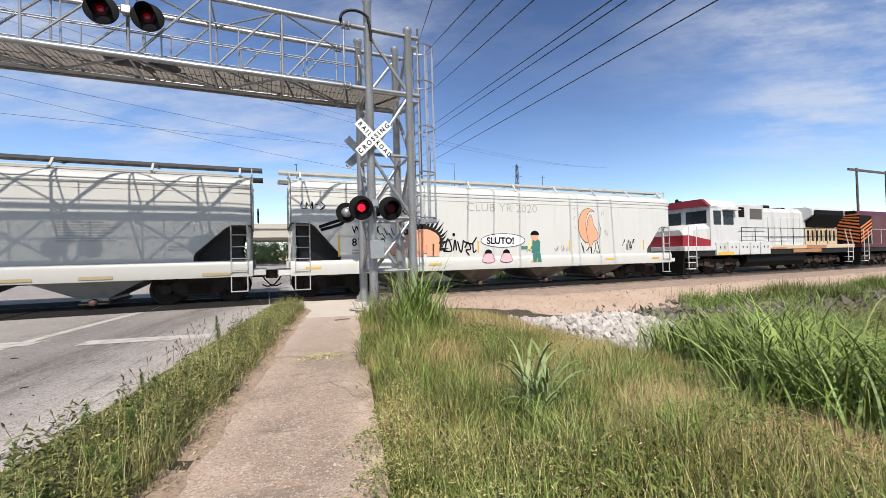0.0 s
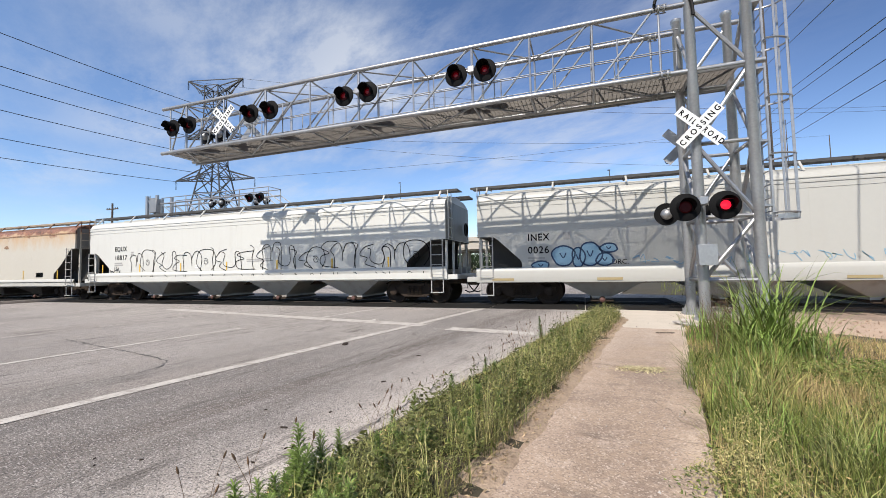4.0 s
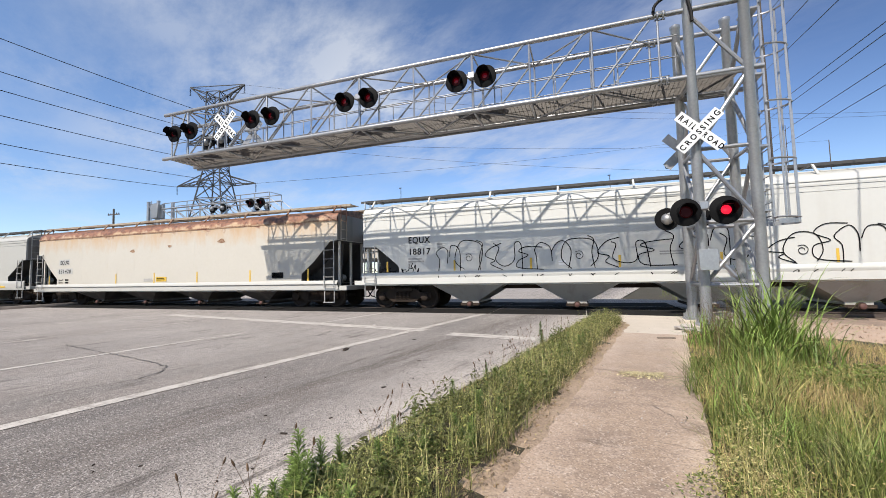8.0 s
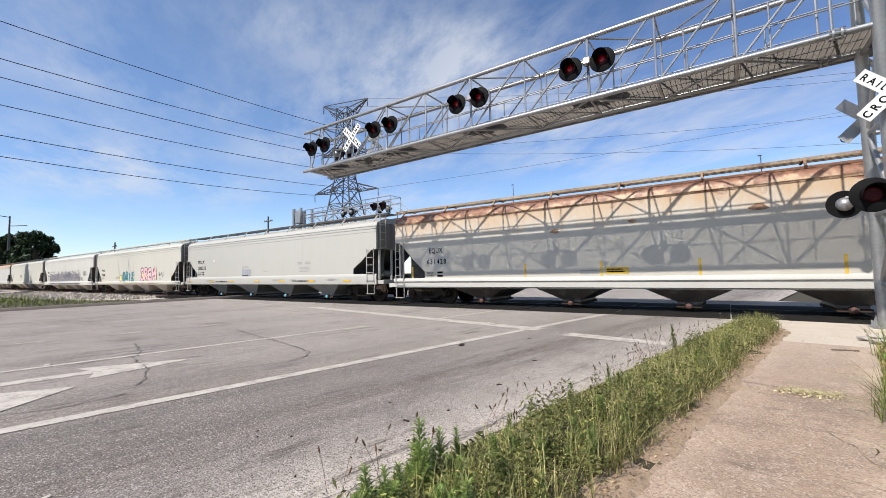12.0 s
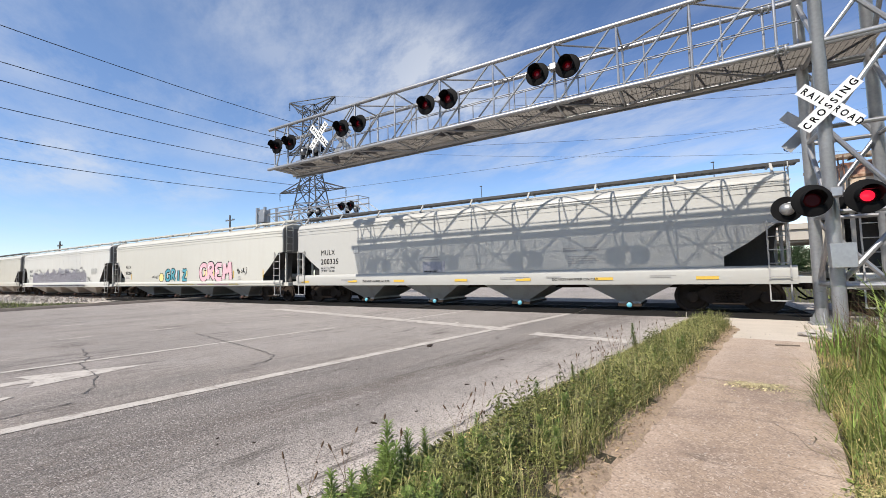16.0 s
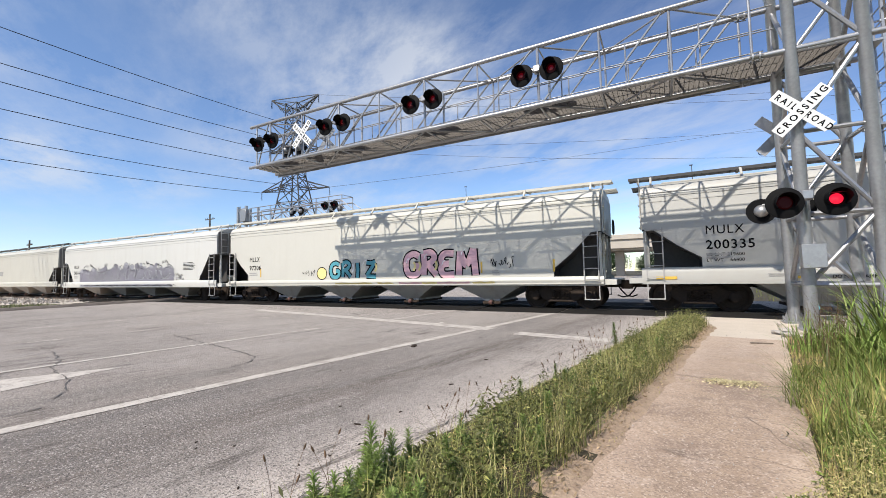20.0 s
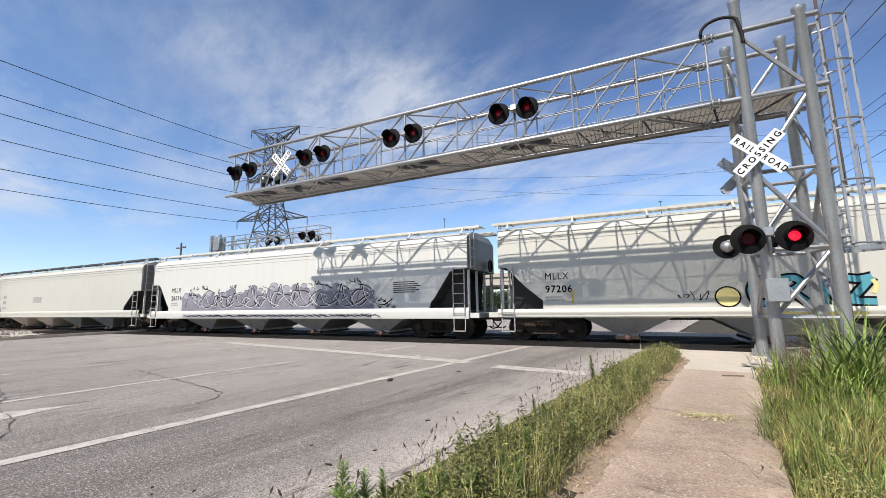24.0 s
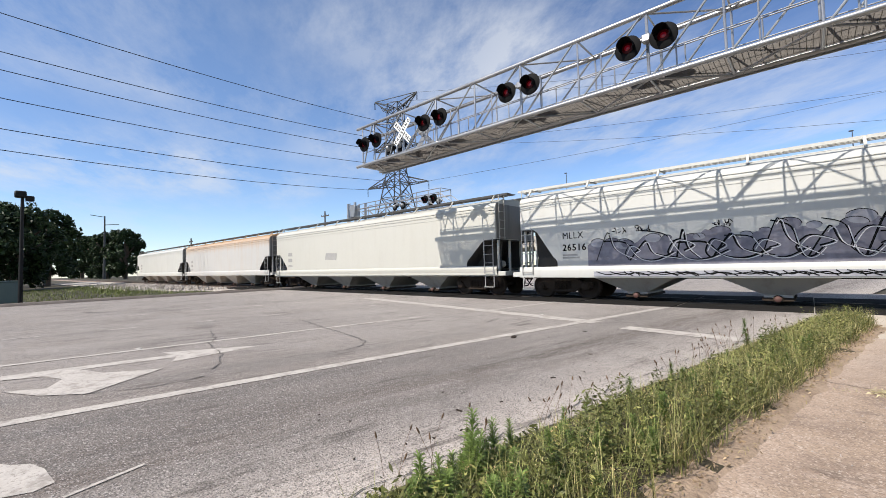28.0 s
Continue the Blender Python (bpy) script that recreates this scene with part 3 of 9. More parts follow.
crack([(-2.2, -1.0), (-2.25, 1.5), (-2.3, 3.2), (-2.36, 5.0), (-2.33, 7.0), (-2.2, 9.0)], 0.012, 15)
crack([(-5.6, 1.2), (-4.9, 1.9), (-4.4, 2.9)], 0.02, 16)
# road studs, grit and scraps
for n, u in ((-9.15, 0.2), (-6.88, 8.6), (-9.0, -5.0), (-12.7, 8.2)):
    p = rp(n, u)
    tagged(part("road_stud", Shape().turn([(0, 0.06), (0.012, 0.055), (0.02, 0.03)], (p[0], p[1], lie(p[0], p[1])), (0, 0, 1), 12), M["paintline"]), "small white round road stud", "road stud")
rg = random.Random(9)
for i, (n, u, sz) in enumerate([(-5.15, 5.6, 0.13), (-3.4, 5.3, 0.035), (-3.0, 3.9, 0.035), (-2.9, 2.4, 0.035), (-4.6, 7.0, 0.04)] + [(rg.uniform(-5.0, -2.3), rg.uniform(1.2, 9.5), rg.uniform(0.008, 0.022)) for _ in range(22)]):
    p = rp(n, u)
    s = Shape().prism([(-sz, -sz * 0.2), (-sz * 0.3, -sz * 0.4), (sz * 0.8, -sz * 0.25), (sz, sz * 0.1), (sz * 0.2, sz * 0.35), (-sz * 0.7, sz * 0.25)], 2, 0, 0.006 + sz * 0.06)
    tagged(part("road_scrap", s, M["rust_iron"], at=pose(p[0], p[1], lie(p[0], p[1]) + 0.001, 0, 0, rg.uniform(0, 180))), "small dark scrap lying on the road", "debris", "scraps on the road")

# ---- railway track ----
track = thing("railway_track", "single railway track of worn rails on timber ties", "railway track", kind="structure")
for y in (TRACK_Y - 0.7175, TRACK_Y + 0.7175):
    prof = [(-0.07, -0.16), (0.07, -0.16), (0.07, -0.145), (0.012, -0.125), (0.012, -0.045), (0.036, -0.03), (0.036, 0.0), (-0.036, 0.0), (-0.036, -0.03), (-0.012, -0.045), (-0.012, -0.125), (-0.07, -0.145)]
    s = Shape()
    s.loft([[(x, y + a, b + 0.015 + grade(x)) for a, b in prof] for x in (-300, -30, 0, 30, 200)])
    part("rail", s, M["rail"], track, smooth=0)


def ballast_z(x, y):
    return grade(x) - 0.15 - 0.12 * max(0, abs(y - TRACK_Y) - 1.9) + 0.02 * noise.noise((x * 3, y * 3, 0))


sheet("ballast", span(3.2, 80, 0.7) + [100, 140, 200], span(TRACK_Y - 3.4, TRACK_Y + 3.2, 0.3), ballast_z, M["ballast"], label="grey crushed stone ballast under the rails", category="ballast")
sheet("ballast", [-300, -200, -150, -120, -100, -90] + span(-80, -36, 0.9), span(TRACK_Y - 3.4, TRACK_Y + 3.2, 0.3), lambda x, y: ballast_z(x, y) + 0.02, M["ballast"], label="grey crushed stone ballast under the rails", category="ballast")
tie = Shape().box(-0.115, 0.115, -1.3, 1.3, -0.17, 0.0, 0.01).mesh("tie", M["tie"])
for i in range(150):
    x = 4.0 + i * 0.52
    part("tie", tie, None, track, at=(x, TRACK_Y, grade(x) - 0.135))
for i in range(110):
    x = -37.0 - i * 0.52
    part("tie", tie, None, track, at=(x, TRACK_Y, grade(x) - 0.135))
# crossing panels between and outside the rails, in the road
panels = thing("crossing_panels", "dark rubber and timber crossing panels between the rails", "level crossing", kind="structure")
M["rubber"] = mat("dark_crossing_rubber", (0.012, 0.012, 0.012), (0.026, 0.024, 0.022), 0.95, scale=3, fine_scale=40, bump=0.3)
M["rubber"].node_tree.nodes["Principled BSDF"].inputs["Specular IOR Level"].default_value = 0.04
for y0, y1 in ((-2.5, -1.47), (-1.45, -0.80), (-0.62, 0.62), (0.80, 1.45), (1.47, 2.6)):
    for i in range(13):
        x0 = -36.0 + i * 3.0
        z = grade(x0 + 1.5) + 0.0
        part("panel", Shape().box(x0 + 0.01, x0 + 2.99, TRACK_Y + y0, TRACK_Y + y1, z - 0.2, z + 0.014, 0.008), M["rubber"], panels, smooth=0)

# ---- cantilever signal gantry ----
GF, GB = 10.1, 11.3        # front and back face of the truss
ZB, ZT = 5.55, 7.08        # bottom and top chord
TIP, MW, ME = -13.75, 2.42, 3.48
G = M["steel_galv"]
gantry = thing("signal_gantry", "galvanised steel cantilever signal gantry spanning the road", "signal gantry", (0, 0, 0))
POSTS = ((MW, GF, 7.72), (ME, GF, 7.18), (MW, GB, 7.3), (ME, GB, 7.25))
for x, y, top in POSTS:
    s = Shape()
    s.turn([(0, 0.11), (top - 0.12, 0.104), (top - 0.1, 0.12), (top - 0.02, 0.12), (top, 0.09)], (x, y, 0.12), (0, 0, 1), 16)
    post = part("post", s, G, gantry, smooth=40)
    b = Shape().box(x - 0.2, x + 0.2, y - 0.2, y + 0.2, 0.10, 0.14, 0.006)
    for dx in (-0.15, 0.15):
        for dy in (-0.15, 0.15):
            b.tube((x + dx, y + dy, 0.02), (x + dx, y + dy, 0.24), 0.018, 6)
    for k in range(4):
        a = k * math.pi / 2
        b.prism([(0, 0), (0.09, 0), (0.02, 0.22)], 1, -0.008, 0.008)
        m = Matrix.Translation((x, y, 0.14)) @ Matrix.Rotation(a, 4, "Z") @ Matrix.Translation((0.1, 0, 0))
        for i in range(len(b.v) - 6, len(b.v)):
            b.v[i] = tuple(m @ Vector(b.v[i]))
    part("base_plate", b, G, post, smooth=0)
    foot = Shape().turn([(0, 0.3), (0.27, 0.3), (0.285, 0.285)], (x, y, -0.18), (0, 0, 1), 18)
    part("footing", foot, M["pad"], post, "round concrete footing")
# mast bracing on its four sides
levels = [0.95, 2.3, 3.9, 5.5]
for (xa, ya), (xb, yb) in (((MW, GF), (ME, GF)), ((ME, GF), (ME, GB)), ((ME, GB), (MW, GB)), ((MW, GB), (MW, GF))):
    for i, z in enumerate(levels):
        part("strut", Shape().tube((xa, ya, z), (xb, yb, z), 0.042), G, gantry)
        if i + 1 < len(levels):
            z2 = levels[i + 1]
            p, q = ((xa, ya, z), (xb, yb, z2)) if i % 2 == 0 else ((xa, ya, z2), (xb, yb, z))
            part("brace", Shape().tube(p, q, 0.045), G, gantry)
    part("brace", Shape().tube((xa, ya, 7.0), (xb, yb, 5.55), 0.045), G, gantry)
# truss chords
for y in (GF, GB):
    part("chord", Shape().tube((TIP, y, ZB + 0.03), (ME + 0.28, y, ZB), 0.06, 12), G, gantry)
    part("chord", Shape().tube((TIP + 0.05, y, ZT + 0.06), (ME + 0.28, y, ZT), 0.06, 12), G, gantry)
xs_t = [-13.35, -12.6, -10.95, -9.25, -7.58, -5.92, -4.22, -2.55, -1.07, 0.4, 1.82]
for y in (GF, GB):
    for i, x in enumerate(xs_t):
        part("post_web", Shape().tube((x, y, ZB), (x, y, ZT), 0.036 if i in (1, 3, 5, 7) else 0.026), G, gantry)
        if 1 <= i:
            part("diagonal_web", Shape().tube((xs_t[i - 1] + 0.05, y, ZB), (x - 0.12, y, ZT), 0.026), G, gantry)
for i in range(len(xs_t) - 1):
    a, b = xs_t[i], xs_t[i + 1]
    part("cross_tie", Shape().tube((a, GF, ZT + 0.02), (a, GB, ZT + 0.02), 0.024), G, gantry)
    part("cross_tie", Shape().tube((a, GF, ZB), (a, GB, ZB), 0.03), G, gantry)
    p, q = ((a, GF, ZT), (b, GB, ZT)) if i % 2 else ((a, GB, ZT), (b, GF, ZT))
    part("top_brace", Shape().tube(p, q, 0.022), G, gantry)
    p, q = ((a, GF, ZB - 0.02), (b, GB, ZB - 0.02)) if i % 2 else ((a, GB, ZB - 0.02), (b, GF, ZB - 0.02))
    part("bottom_brace", Shape().tube(p, q, 0.026), G, gantry)
# walkway grating between the bottom chords
s = Shape()
x = TIP + 0.1
while x < ME - 0.1:
    s.box(x, x + 0.008, GF + 0.06, GB - 0.06, ZB + 0.04, ZB + 0.06)
    x += 0.1
for k in range(28):
    y = GF + 0.07 + k * 0.0393
    s.box(TIP + 0.1, ME - 0.1, y - 0.003, y + 0.003, ZB + 0.035, ZB + 0.06)
part("walkway_grating", s, M["grating"], gantry, "steel bar grating walkway", smooth=0)
part("back_channel", Shape().box(TIP + 0.05, ME + 0.2, GB + 0.062, GB + 0.085, ZB - 0.09, ZB + 0.045, 0.006), G, gantry, "steel edge channel behind the walkway", smooth=0)
# walkway handrails inside the truss
for y in (GF + 0.12, GB - 0.12):
    for z in (6.12, 6.62):
        part("handrail", Shape().tube((TIP + 0.3, y, z), (MW - 0.2, y, z), 0.015), G, gantry)
    for x in xs_t[1::1]:
        part("rail_post", Shape().tube((x + 0.55, y, ZB), (x + 0.55, y, 6.64), 0.018), G, gantry)
# clamps where the chords meet the posts
for y in (GF, GB):
    for z in (ZB, ZT):
        fl = part("flange", Shape().turn([(0, 0.105), (0.03, 0.105)], (MW - 0.62, y, z), (1, 0, 0), 12), G, gantry, smooth=30)
        part("flange", Shape().turn([(0, 0.105), (0.03, 0.105)], (MW - 0.5, y, z), (1, 0, 0), 12), G, gantry, smooth=30)
        for k in range(6):
            a = k * math.pi / 3
            part("bolt", Shape().tube((MW - 0.66, y + 0.085 * math.cos(a), z + 0.085 * math.sin(a)), (MW - 0.43, y + 0.085 * math.cos(a), z + 0.085 * math.sin(a)), 0.012, 6), G, fl)
# caged ladder behind the east posts
lad = thing("caged_ladder", "galvanised caged access ladder on the gantry mast", "ladder")
lx, ly = ME + 0.38, 10.62
for dy in (-0.2, 0.2):
    part("stile", Shape().box(lx - 0.02, lx + 0.02, ly + dy - 0.012, ly + dy + 0.012, 2.25, 7.2), G, lad)
for i in range(17):
    z = 2.4 + i * 0.29
    part("rung", Shape().tube((lx, ly - 0.2, z), (lx, ly + 0.2, z), 0.012, 6), G, lad)
for z in (2.35, 3.6, 4.85, 6.1, 7.1):
    pts = [(lx + 0.02 + 0.5 * math.sin(math.pi * k / 10) , ly - 0.33 * math.cos(math.pi * k / 10), z) for k in range(11)]
    pts = [(lx, ly - 0.2, z)] + pts + [(lx, ly + 0.2, z)]
    part("hoop", Shape().path(pts, 0.022, 5), G, lad)
base_ring = Shape()
for k in range(10):
    a, b = ((lx + 0.02 + 0.5 * math.sin(math.pi * j / 10), ly - 0.33 * math.cos(math.pi * j / 10)) for j in (k, k + 1))
    base_ring.add([(a[0], a[1], 2.22), (b[0], b[1], 2.22), (b[0], b[1], 2.31), (a[0], a[1], 2.31)], [(0, 1, 2, 3)])
part("base_band", base_ring, G, lad, "flat band round the foot of the cage")
for k in range(1, 10, 2):
    x, y = lx + 0.02 + 0.5 * math.sin(math.pi * k / 10), ly - 0.33 * math.cos(math.pi * k / 10)
    part("cage_bar", Shape().box(x - 0.02, x + 0.02, y - 0.006, y + 0.006, 2.24, 7.12), G, lad)
for z in (2.5, 3.9, 5.5, 7.0):
    part("bracket", Shape().box(ME + 0.1, lx, ly - 0.22, ly + 0.22, z, z + 0.04), G, lad)

M["lens_dim"] = mat("dim_red_lens", (0.02, 0.001, 0.002), (0.012, 0.001, 0.001), rough=0.3, bump=0)
b_ = M["lens_dim"].node_tree.nodes["Principled BSDF"]
b_.inputs["Specular IOR Level"].default_value = 0.1
b_.inputs["Emission Color"].default_value, b_.inputs["Emission Strength"].default_value = (1.0, 0.015, 0.04, 1), 0.008
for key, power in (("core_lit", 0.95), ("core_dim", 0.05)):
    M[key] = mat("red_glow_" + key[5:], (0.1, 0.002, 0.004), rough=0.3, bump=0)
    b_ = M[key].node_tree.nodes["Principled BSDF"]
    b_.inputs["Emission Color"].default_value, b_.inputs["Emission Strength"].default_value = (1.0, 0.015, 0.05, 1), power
M["sign_white"] = mat("white_reflective_sheet", (0.672, 0.672, 0.6552), (0.6048, 0.6048, 0.588), 0.5, scale=3, fine_scale=30, bump=0.03)
M["alu"] = mat("bare_aluminium", (0.2856, 0.2856, 0.2856), (0.3864, 0.3864, 0.3864), 0.45, 0.7, scale=3, fine_scale=30, bump=0.05)


flashers = []                # added shutters that imitate the flashing of the mast lamps, and their hinges


def signal_head(parent, x, y, z, face=-1, r=0.29, name="signal_head", lens="lens_dim"):
    """A round black background with its hood, housing and red lens; face -1 looks to -y."""
    head = part(name, Shape().turn([(0, r), (0.02, r), (0.03, r - 0.02)], (x, y, z), (0, face, 0), 28), M["black"], parent)
    part("housing", Shape().turn([(0, 0.13), (0.02, 0.145), (0.11, 0.13), (0.16, 0.085), (0.185, 0.03), (0.187, 0.0)], (x, y, z), (0, -face, 0), 20), M["black"] if face < 0 else M["alu"], head)
    part("lens", Shape().turn([(0.025, 0.125), (0.035, 0.12), (0.045, 0.08), (0.05, 0.0)], (x, y, z), (0, face, 0), 24), M["lens_dim"], head, "red lens")
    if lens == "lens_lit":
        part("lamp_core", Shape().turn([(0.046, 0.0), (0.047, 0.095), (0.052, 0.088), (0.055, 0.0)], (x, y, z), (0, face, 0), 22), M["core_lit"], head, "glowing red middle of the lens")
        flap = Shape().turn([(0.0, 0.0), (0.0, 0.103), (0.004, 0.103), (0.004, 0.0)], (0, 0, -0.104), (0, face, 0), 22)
        flashers.append((part("shutter", flap, M["lens_dim"], head, "added dark red shutter that blinks the lamp", at=(x, y + face * 0.062, z + 0.104)), x, y + face * 0.062, z + 0.104))
    else:
        part("lamp_core", Shape().turn([(0.046, 0.0), (0.047, 0.066), (0.052, 0.06), (0.055, 0.0)], (x, y, z), (0, face, 0), 18), M["core_dim"], head, "glowing red middle of the lens")
    # hood: most of a cylinder, cut lower at the bottom
    v, f = [], []
    n = 26
    for k in range(n + 1):
        a = radians(-35) + radians(250) * k / n
        reach = 0.30 if 0.15 < k / n < 0.85 else 0.20
        for rr, h in ((0.158, 0.02), (0.158, reach), (0.165, reach), (0.165, 0.02)):
            v.append((x + rr * math.cos(a), y + face * h, z + rr * math.sin(a)))
    for k in range(n):
        for j in range(4):
            f.append((k * 4 + j, k * 4 + (j + 1) % 4, (k + 1) * 4 + (j + 1) % 4, (k + 1) * 4 + j))
    part("hood", Shape().add(v, f), M["black"], head, smooth=30)
    return head


def signal_pair(label, x, y, z, face=-1, gap=0.74, arm_to=None, lens="lens_dim"):
    pair = thing("signal_light_pair", label, "signal light", group="crossing signal lights")
    for dx in (-gap / 2, gap / 2):
        signal_head(pair, x + dx, y, z, face, lens=lens)
    part("crossarm", Shape().tube((x - gap / 2, y - face * 0.12, z + 0.12), (x + gap / 2, y - face * 0.12, z + 0.12), 0.03), G, pair)
    part("junction_box", Shape().box(x - 0.09, x + 0.09, y - face * 0.12 - 0.09, y - face * 0.12 + 0.09, z + 0.04, z + 0.22, 0.02), G, pair)
    if arm_to:
        part("bracket", Shape().tube((x, y - face * 0.12, z + 0.12), arm_to, 0.03), G, pair)
    return pair


for x in (-12.51, -9.20, -5.85, -2.53):
    signal_pair("pair of round black crossing signals with red lenses on the gantry", x, 9.84, 6.29, -1, 0.755, (x, GF, 6.4))
signal_pair("pair of crossing signals facing away on the gantry", -12.99, 11.5, 6.565, 1, 0.72, (-12.99, GB, 6.66))
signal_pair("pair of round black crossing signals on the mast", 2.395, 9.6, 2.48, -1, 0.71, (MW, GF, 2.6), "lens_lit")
signal_pair("pair of mast crossing signals facing the other way", 2.42, 11.75, 2.6, 1, 0.7, (MW, GB, 2.7))


def crossbuck(label, x, y, z, size=1.10, face=-1, words=True):
    """Two crossed white blades with black letters; face -1 reads from -y."""
    cb = thing("crossbuck_sign", label, "railroad sign", pose(x, y, z, 0, 0, 0 if face < 0 else 180))
    for tilt, w, dy in ((45, ("RAIL", "ROAD"), 0.0), (-45, ("CROSSING",), -0.012)):
        blade = part("blade", Shape().box(-size / 2, size / 2, -0.003, 0.003, -0.114, 0.114), M["sign_white"], cb, smooth=0, at=pose(0, dy, 0, 0, tilt, 0))
        part("back_sheet", Shape().box(-size / 2 + .002, size / 2 - .002, 0.0035, 0.005, -0.112, 0.112), M["alu"], blade, smooth=0)
        if words:
            if len(w) == 2:
                lettering("letters", " ".join(w[0]), 0.165, M["black"], blade, -size / 2 + 0.05, -0.004, -0.058, bold=0.004, width=0.86)
                lettering("letters", " ".join(w[1]), 0.165, M["black"], blade, 0.10, -0.004, -0.058, bold=0.004, width=0.8)
            else:
                lettering("letters", " ".join(w[0]), 0.165, M["black"], blade, 0, -0.004, -0.058, bold=0.004, width=0.95, align="CENTER")
    part("clamp", Shape().box(-0.05, 0.05, 0.005, 0.14, -0.05, 0.05), G, cb)
    return cb


crossbuck("white crossbuck sign with black letters on the mast", 2.45, 9.85, 4.24)
crossbuck("white crossbuck sign hung on the gantry", -10.78, 9.93, 6.3)
crossbuck("bare back of a crossbuck sign on the mast", MW + 0.06, 11.5, 4.28, face=1)
crossbuck("bare back of a crossbuck sign on the gantry", -11.10, 11.42, 6.57, face=1)
# mast control box and bell
cbx = thing("control_box", "small grey metal control box clamped to the mast", "control box")
part("case", Shape().box(2.27, 2.6, 9.72, 9.92, 1.28, 1.70, 0.012), G, cbx)
part("lid", Shape().box(2.26, 2.61, 9.695, 9.72, 1.27, 1.71, 0.008), G, cbx)
part("clamp", Shape().box(2.37, 2.49, 9.92, 9.99, 1.4, 1.6), G, cbx)
# cable arch from the beam to the tall post
cab = thing("cable_conduit", "black flexible cable arching over to the mast top", "cable")
pts = [(1.74, GF - 0.02, ZT - 0.02), (1.74, GF - 0.06, ZT + 0.1)] + [(2.09 - 0.35 * math.cos(math.pi * k / 12), GF - 0.09 - 0.006 * k, ZT + 0.1 + 0.24 * math.sin(math.pi * k / 12)) for k in range(11)] + [(2.46, GF - 0.155, ZT - 0.12), (2.47, GF - 0.15, ZT - 0.35)]
part("conduit", Shape().path(pts, 0.035, 8), M["dark_metal"], cab)

# ---- the train ----
M["ladder"] = mat("scuffed_grey_ladder_paint", (0.26, 0.255, 0.245), (0.36, 0.35, 0.335), 0.6, scale=3, fine_scale=20, bump=0.05)
# the dark of the open car ends is put into this colour
M["dark_steel"] = mat("dark_end_steel", (0.035, 0.033, 0.031), (0.06, 0.055, 0.05), 0.8, scale=2, fine_scale=18, bump=0.1)
V = 3.995                    # metres a second, eastward, at the start
WHEEL_R = 0.457
movers, rollers = [], []     # (thing, x of its middle at the start), turning wheelsets

wheel_profile = [(0.0, 0.10), (0.0, 0.36), (0.02, 0.40), (0.02, 0.485), (0.045, 0.49), (0.06, WHEEL_R), (0.14, WHEEL_R - 0.006), (0.14, 0.40), (0.09, 0.36), (0.085, 0.18), (0.15, 0.14), (0.15, 0.07)]
sw = Shape().turn([(-1.02, 0.07), (-1.02, 0.075), (-0.9, 0.078), (0.9, 0.078), (1.02, 0.075), (1.02, 0.07)], (0, 0, 0), (0, 1, 0), 12)
for sgn in (-1, 1):
    sw.turn(wheel_profile, (0, sgn * 0.68, 0), (0, sgn, 0), 28)
WHEELSET = sw.mesh("wheelset", M["rust_iron"], 35)


def side_frame_mesh():
    """Cast side frame of a freight truck, with openings for the springs."""
    s = Shape()
    outer = [(-1.15, 0.42), (-1.12, 0.60), (-0.75, 0.62), (-0.45, 0.78), (0.45, 0.78), (0.75, 0.62), (1.12, 0.60), (1.15, 0.42), (0.95, 0.36), (0.72, 0.42), (0.42, 0.24), (-0.42, 0.24), (-0.72, 0.42), (-0.95, 0.36)]
    s.prism(outer, 1, -0.07, 0.07)
    s.box(-0.4, 0.4, -0.12, -0.07, 0.66, 0.76, 0.015)
    s.box(-0.4, 0.4, -0.12, -0.07, 0.25, 0.33, 0.015)
    for x in (-0.89, 0.89):
        s.turn([(0, 0.15), (0.09, 0.15), (0.11, 0.12), (0.13, 0.05)], (x, -0.06, 0.457), (0, -1, 0), 16)
    return s.mesh("side_frame", M["rust_iron"], 30)


SIDE_FRAME = side_frame_mesh()
SPRING = Shape().path([(0.06 * math.cos(k * 1.05), -0.13 + 0.05 * math.sin(k * 1.05), 0.33 + 0.33 * k / 26) for k in range(27)], 0.017, 5).mesh("spring", M["rust_iron"], 40)
BOLSTER = Shape().box(-0.2, 0.2, -0.95, 0.95, 0.45, 0.78, 0.03).mesh("bolster", M["rust_iron"])
s_ = Shape().box(-0.45, 0.1, -0.09, 0.09, 0.72, 0.9, 0.02).prism([(0.1, -0.08), (0.28, -0.14), (0.42, -0.12), (0.44, 0.02), (0.3, 0.04), (0.3, 0.12), (0.1, 0.09)], 2, 0.66, 0.96)
COUPLER = s_.mesh("coupler", M["rust_iron"], 30)
HOSE = Shape().path([(0.0, 0.25, 0.85), (0.12, 0.26, 0.62), (0.3, 0.2, 0.42), (0.5, 0.12, 0.38), (0.66, 0.1, 0.45)], 0.025, 8).mesh("air_hose", M["black"], 40)


def ladder_mesh(w, z0, z1, step):
    s = Shape()
    for x in (-w / 2, w / 2):
        s.box(x - 0.018, x + 0.018, -0.025, 0.0, z0, z1)
    z = z0 + 0.08
    while z < z1:
        s.tube((-w / 2, -0.05, z), (w / 2, -0.05, z), 0.014, 6)
        z += step
    return s


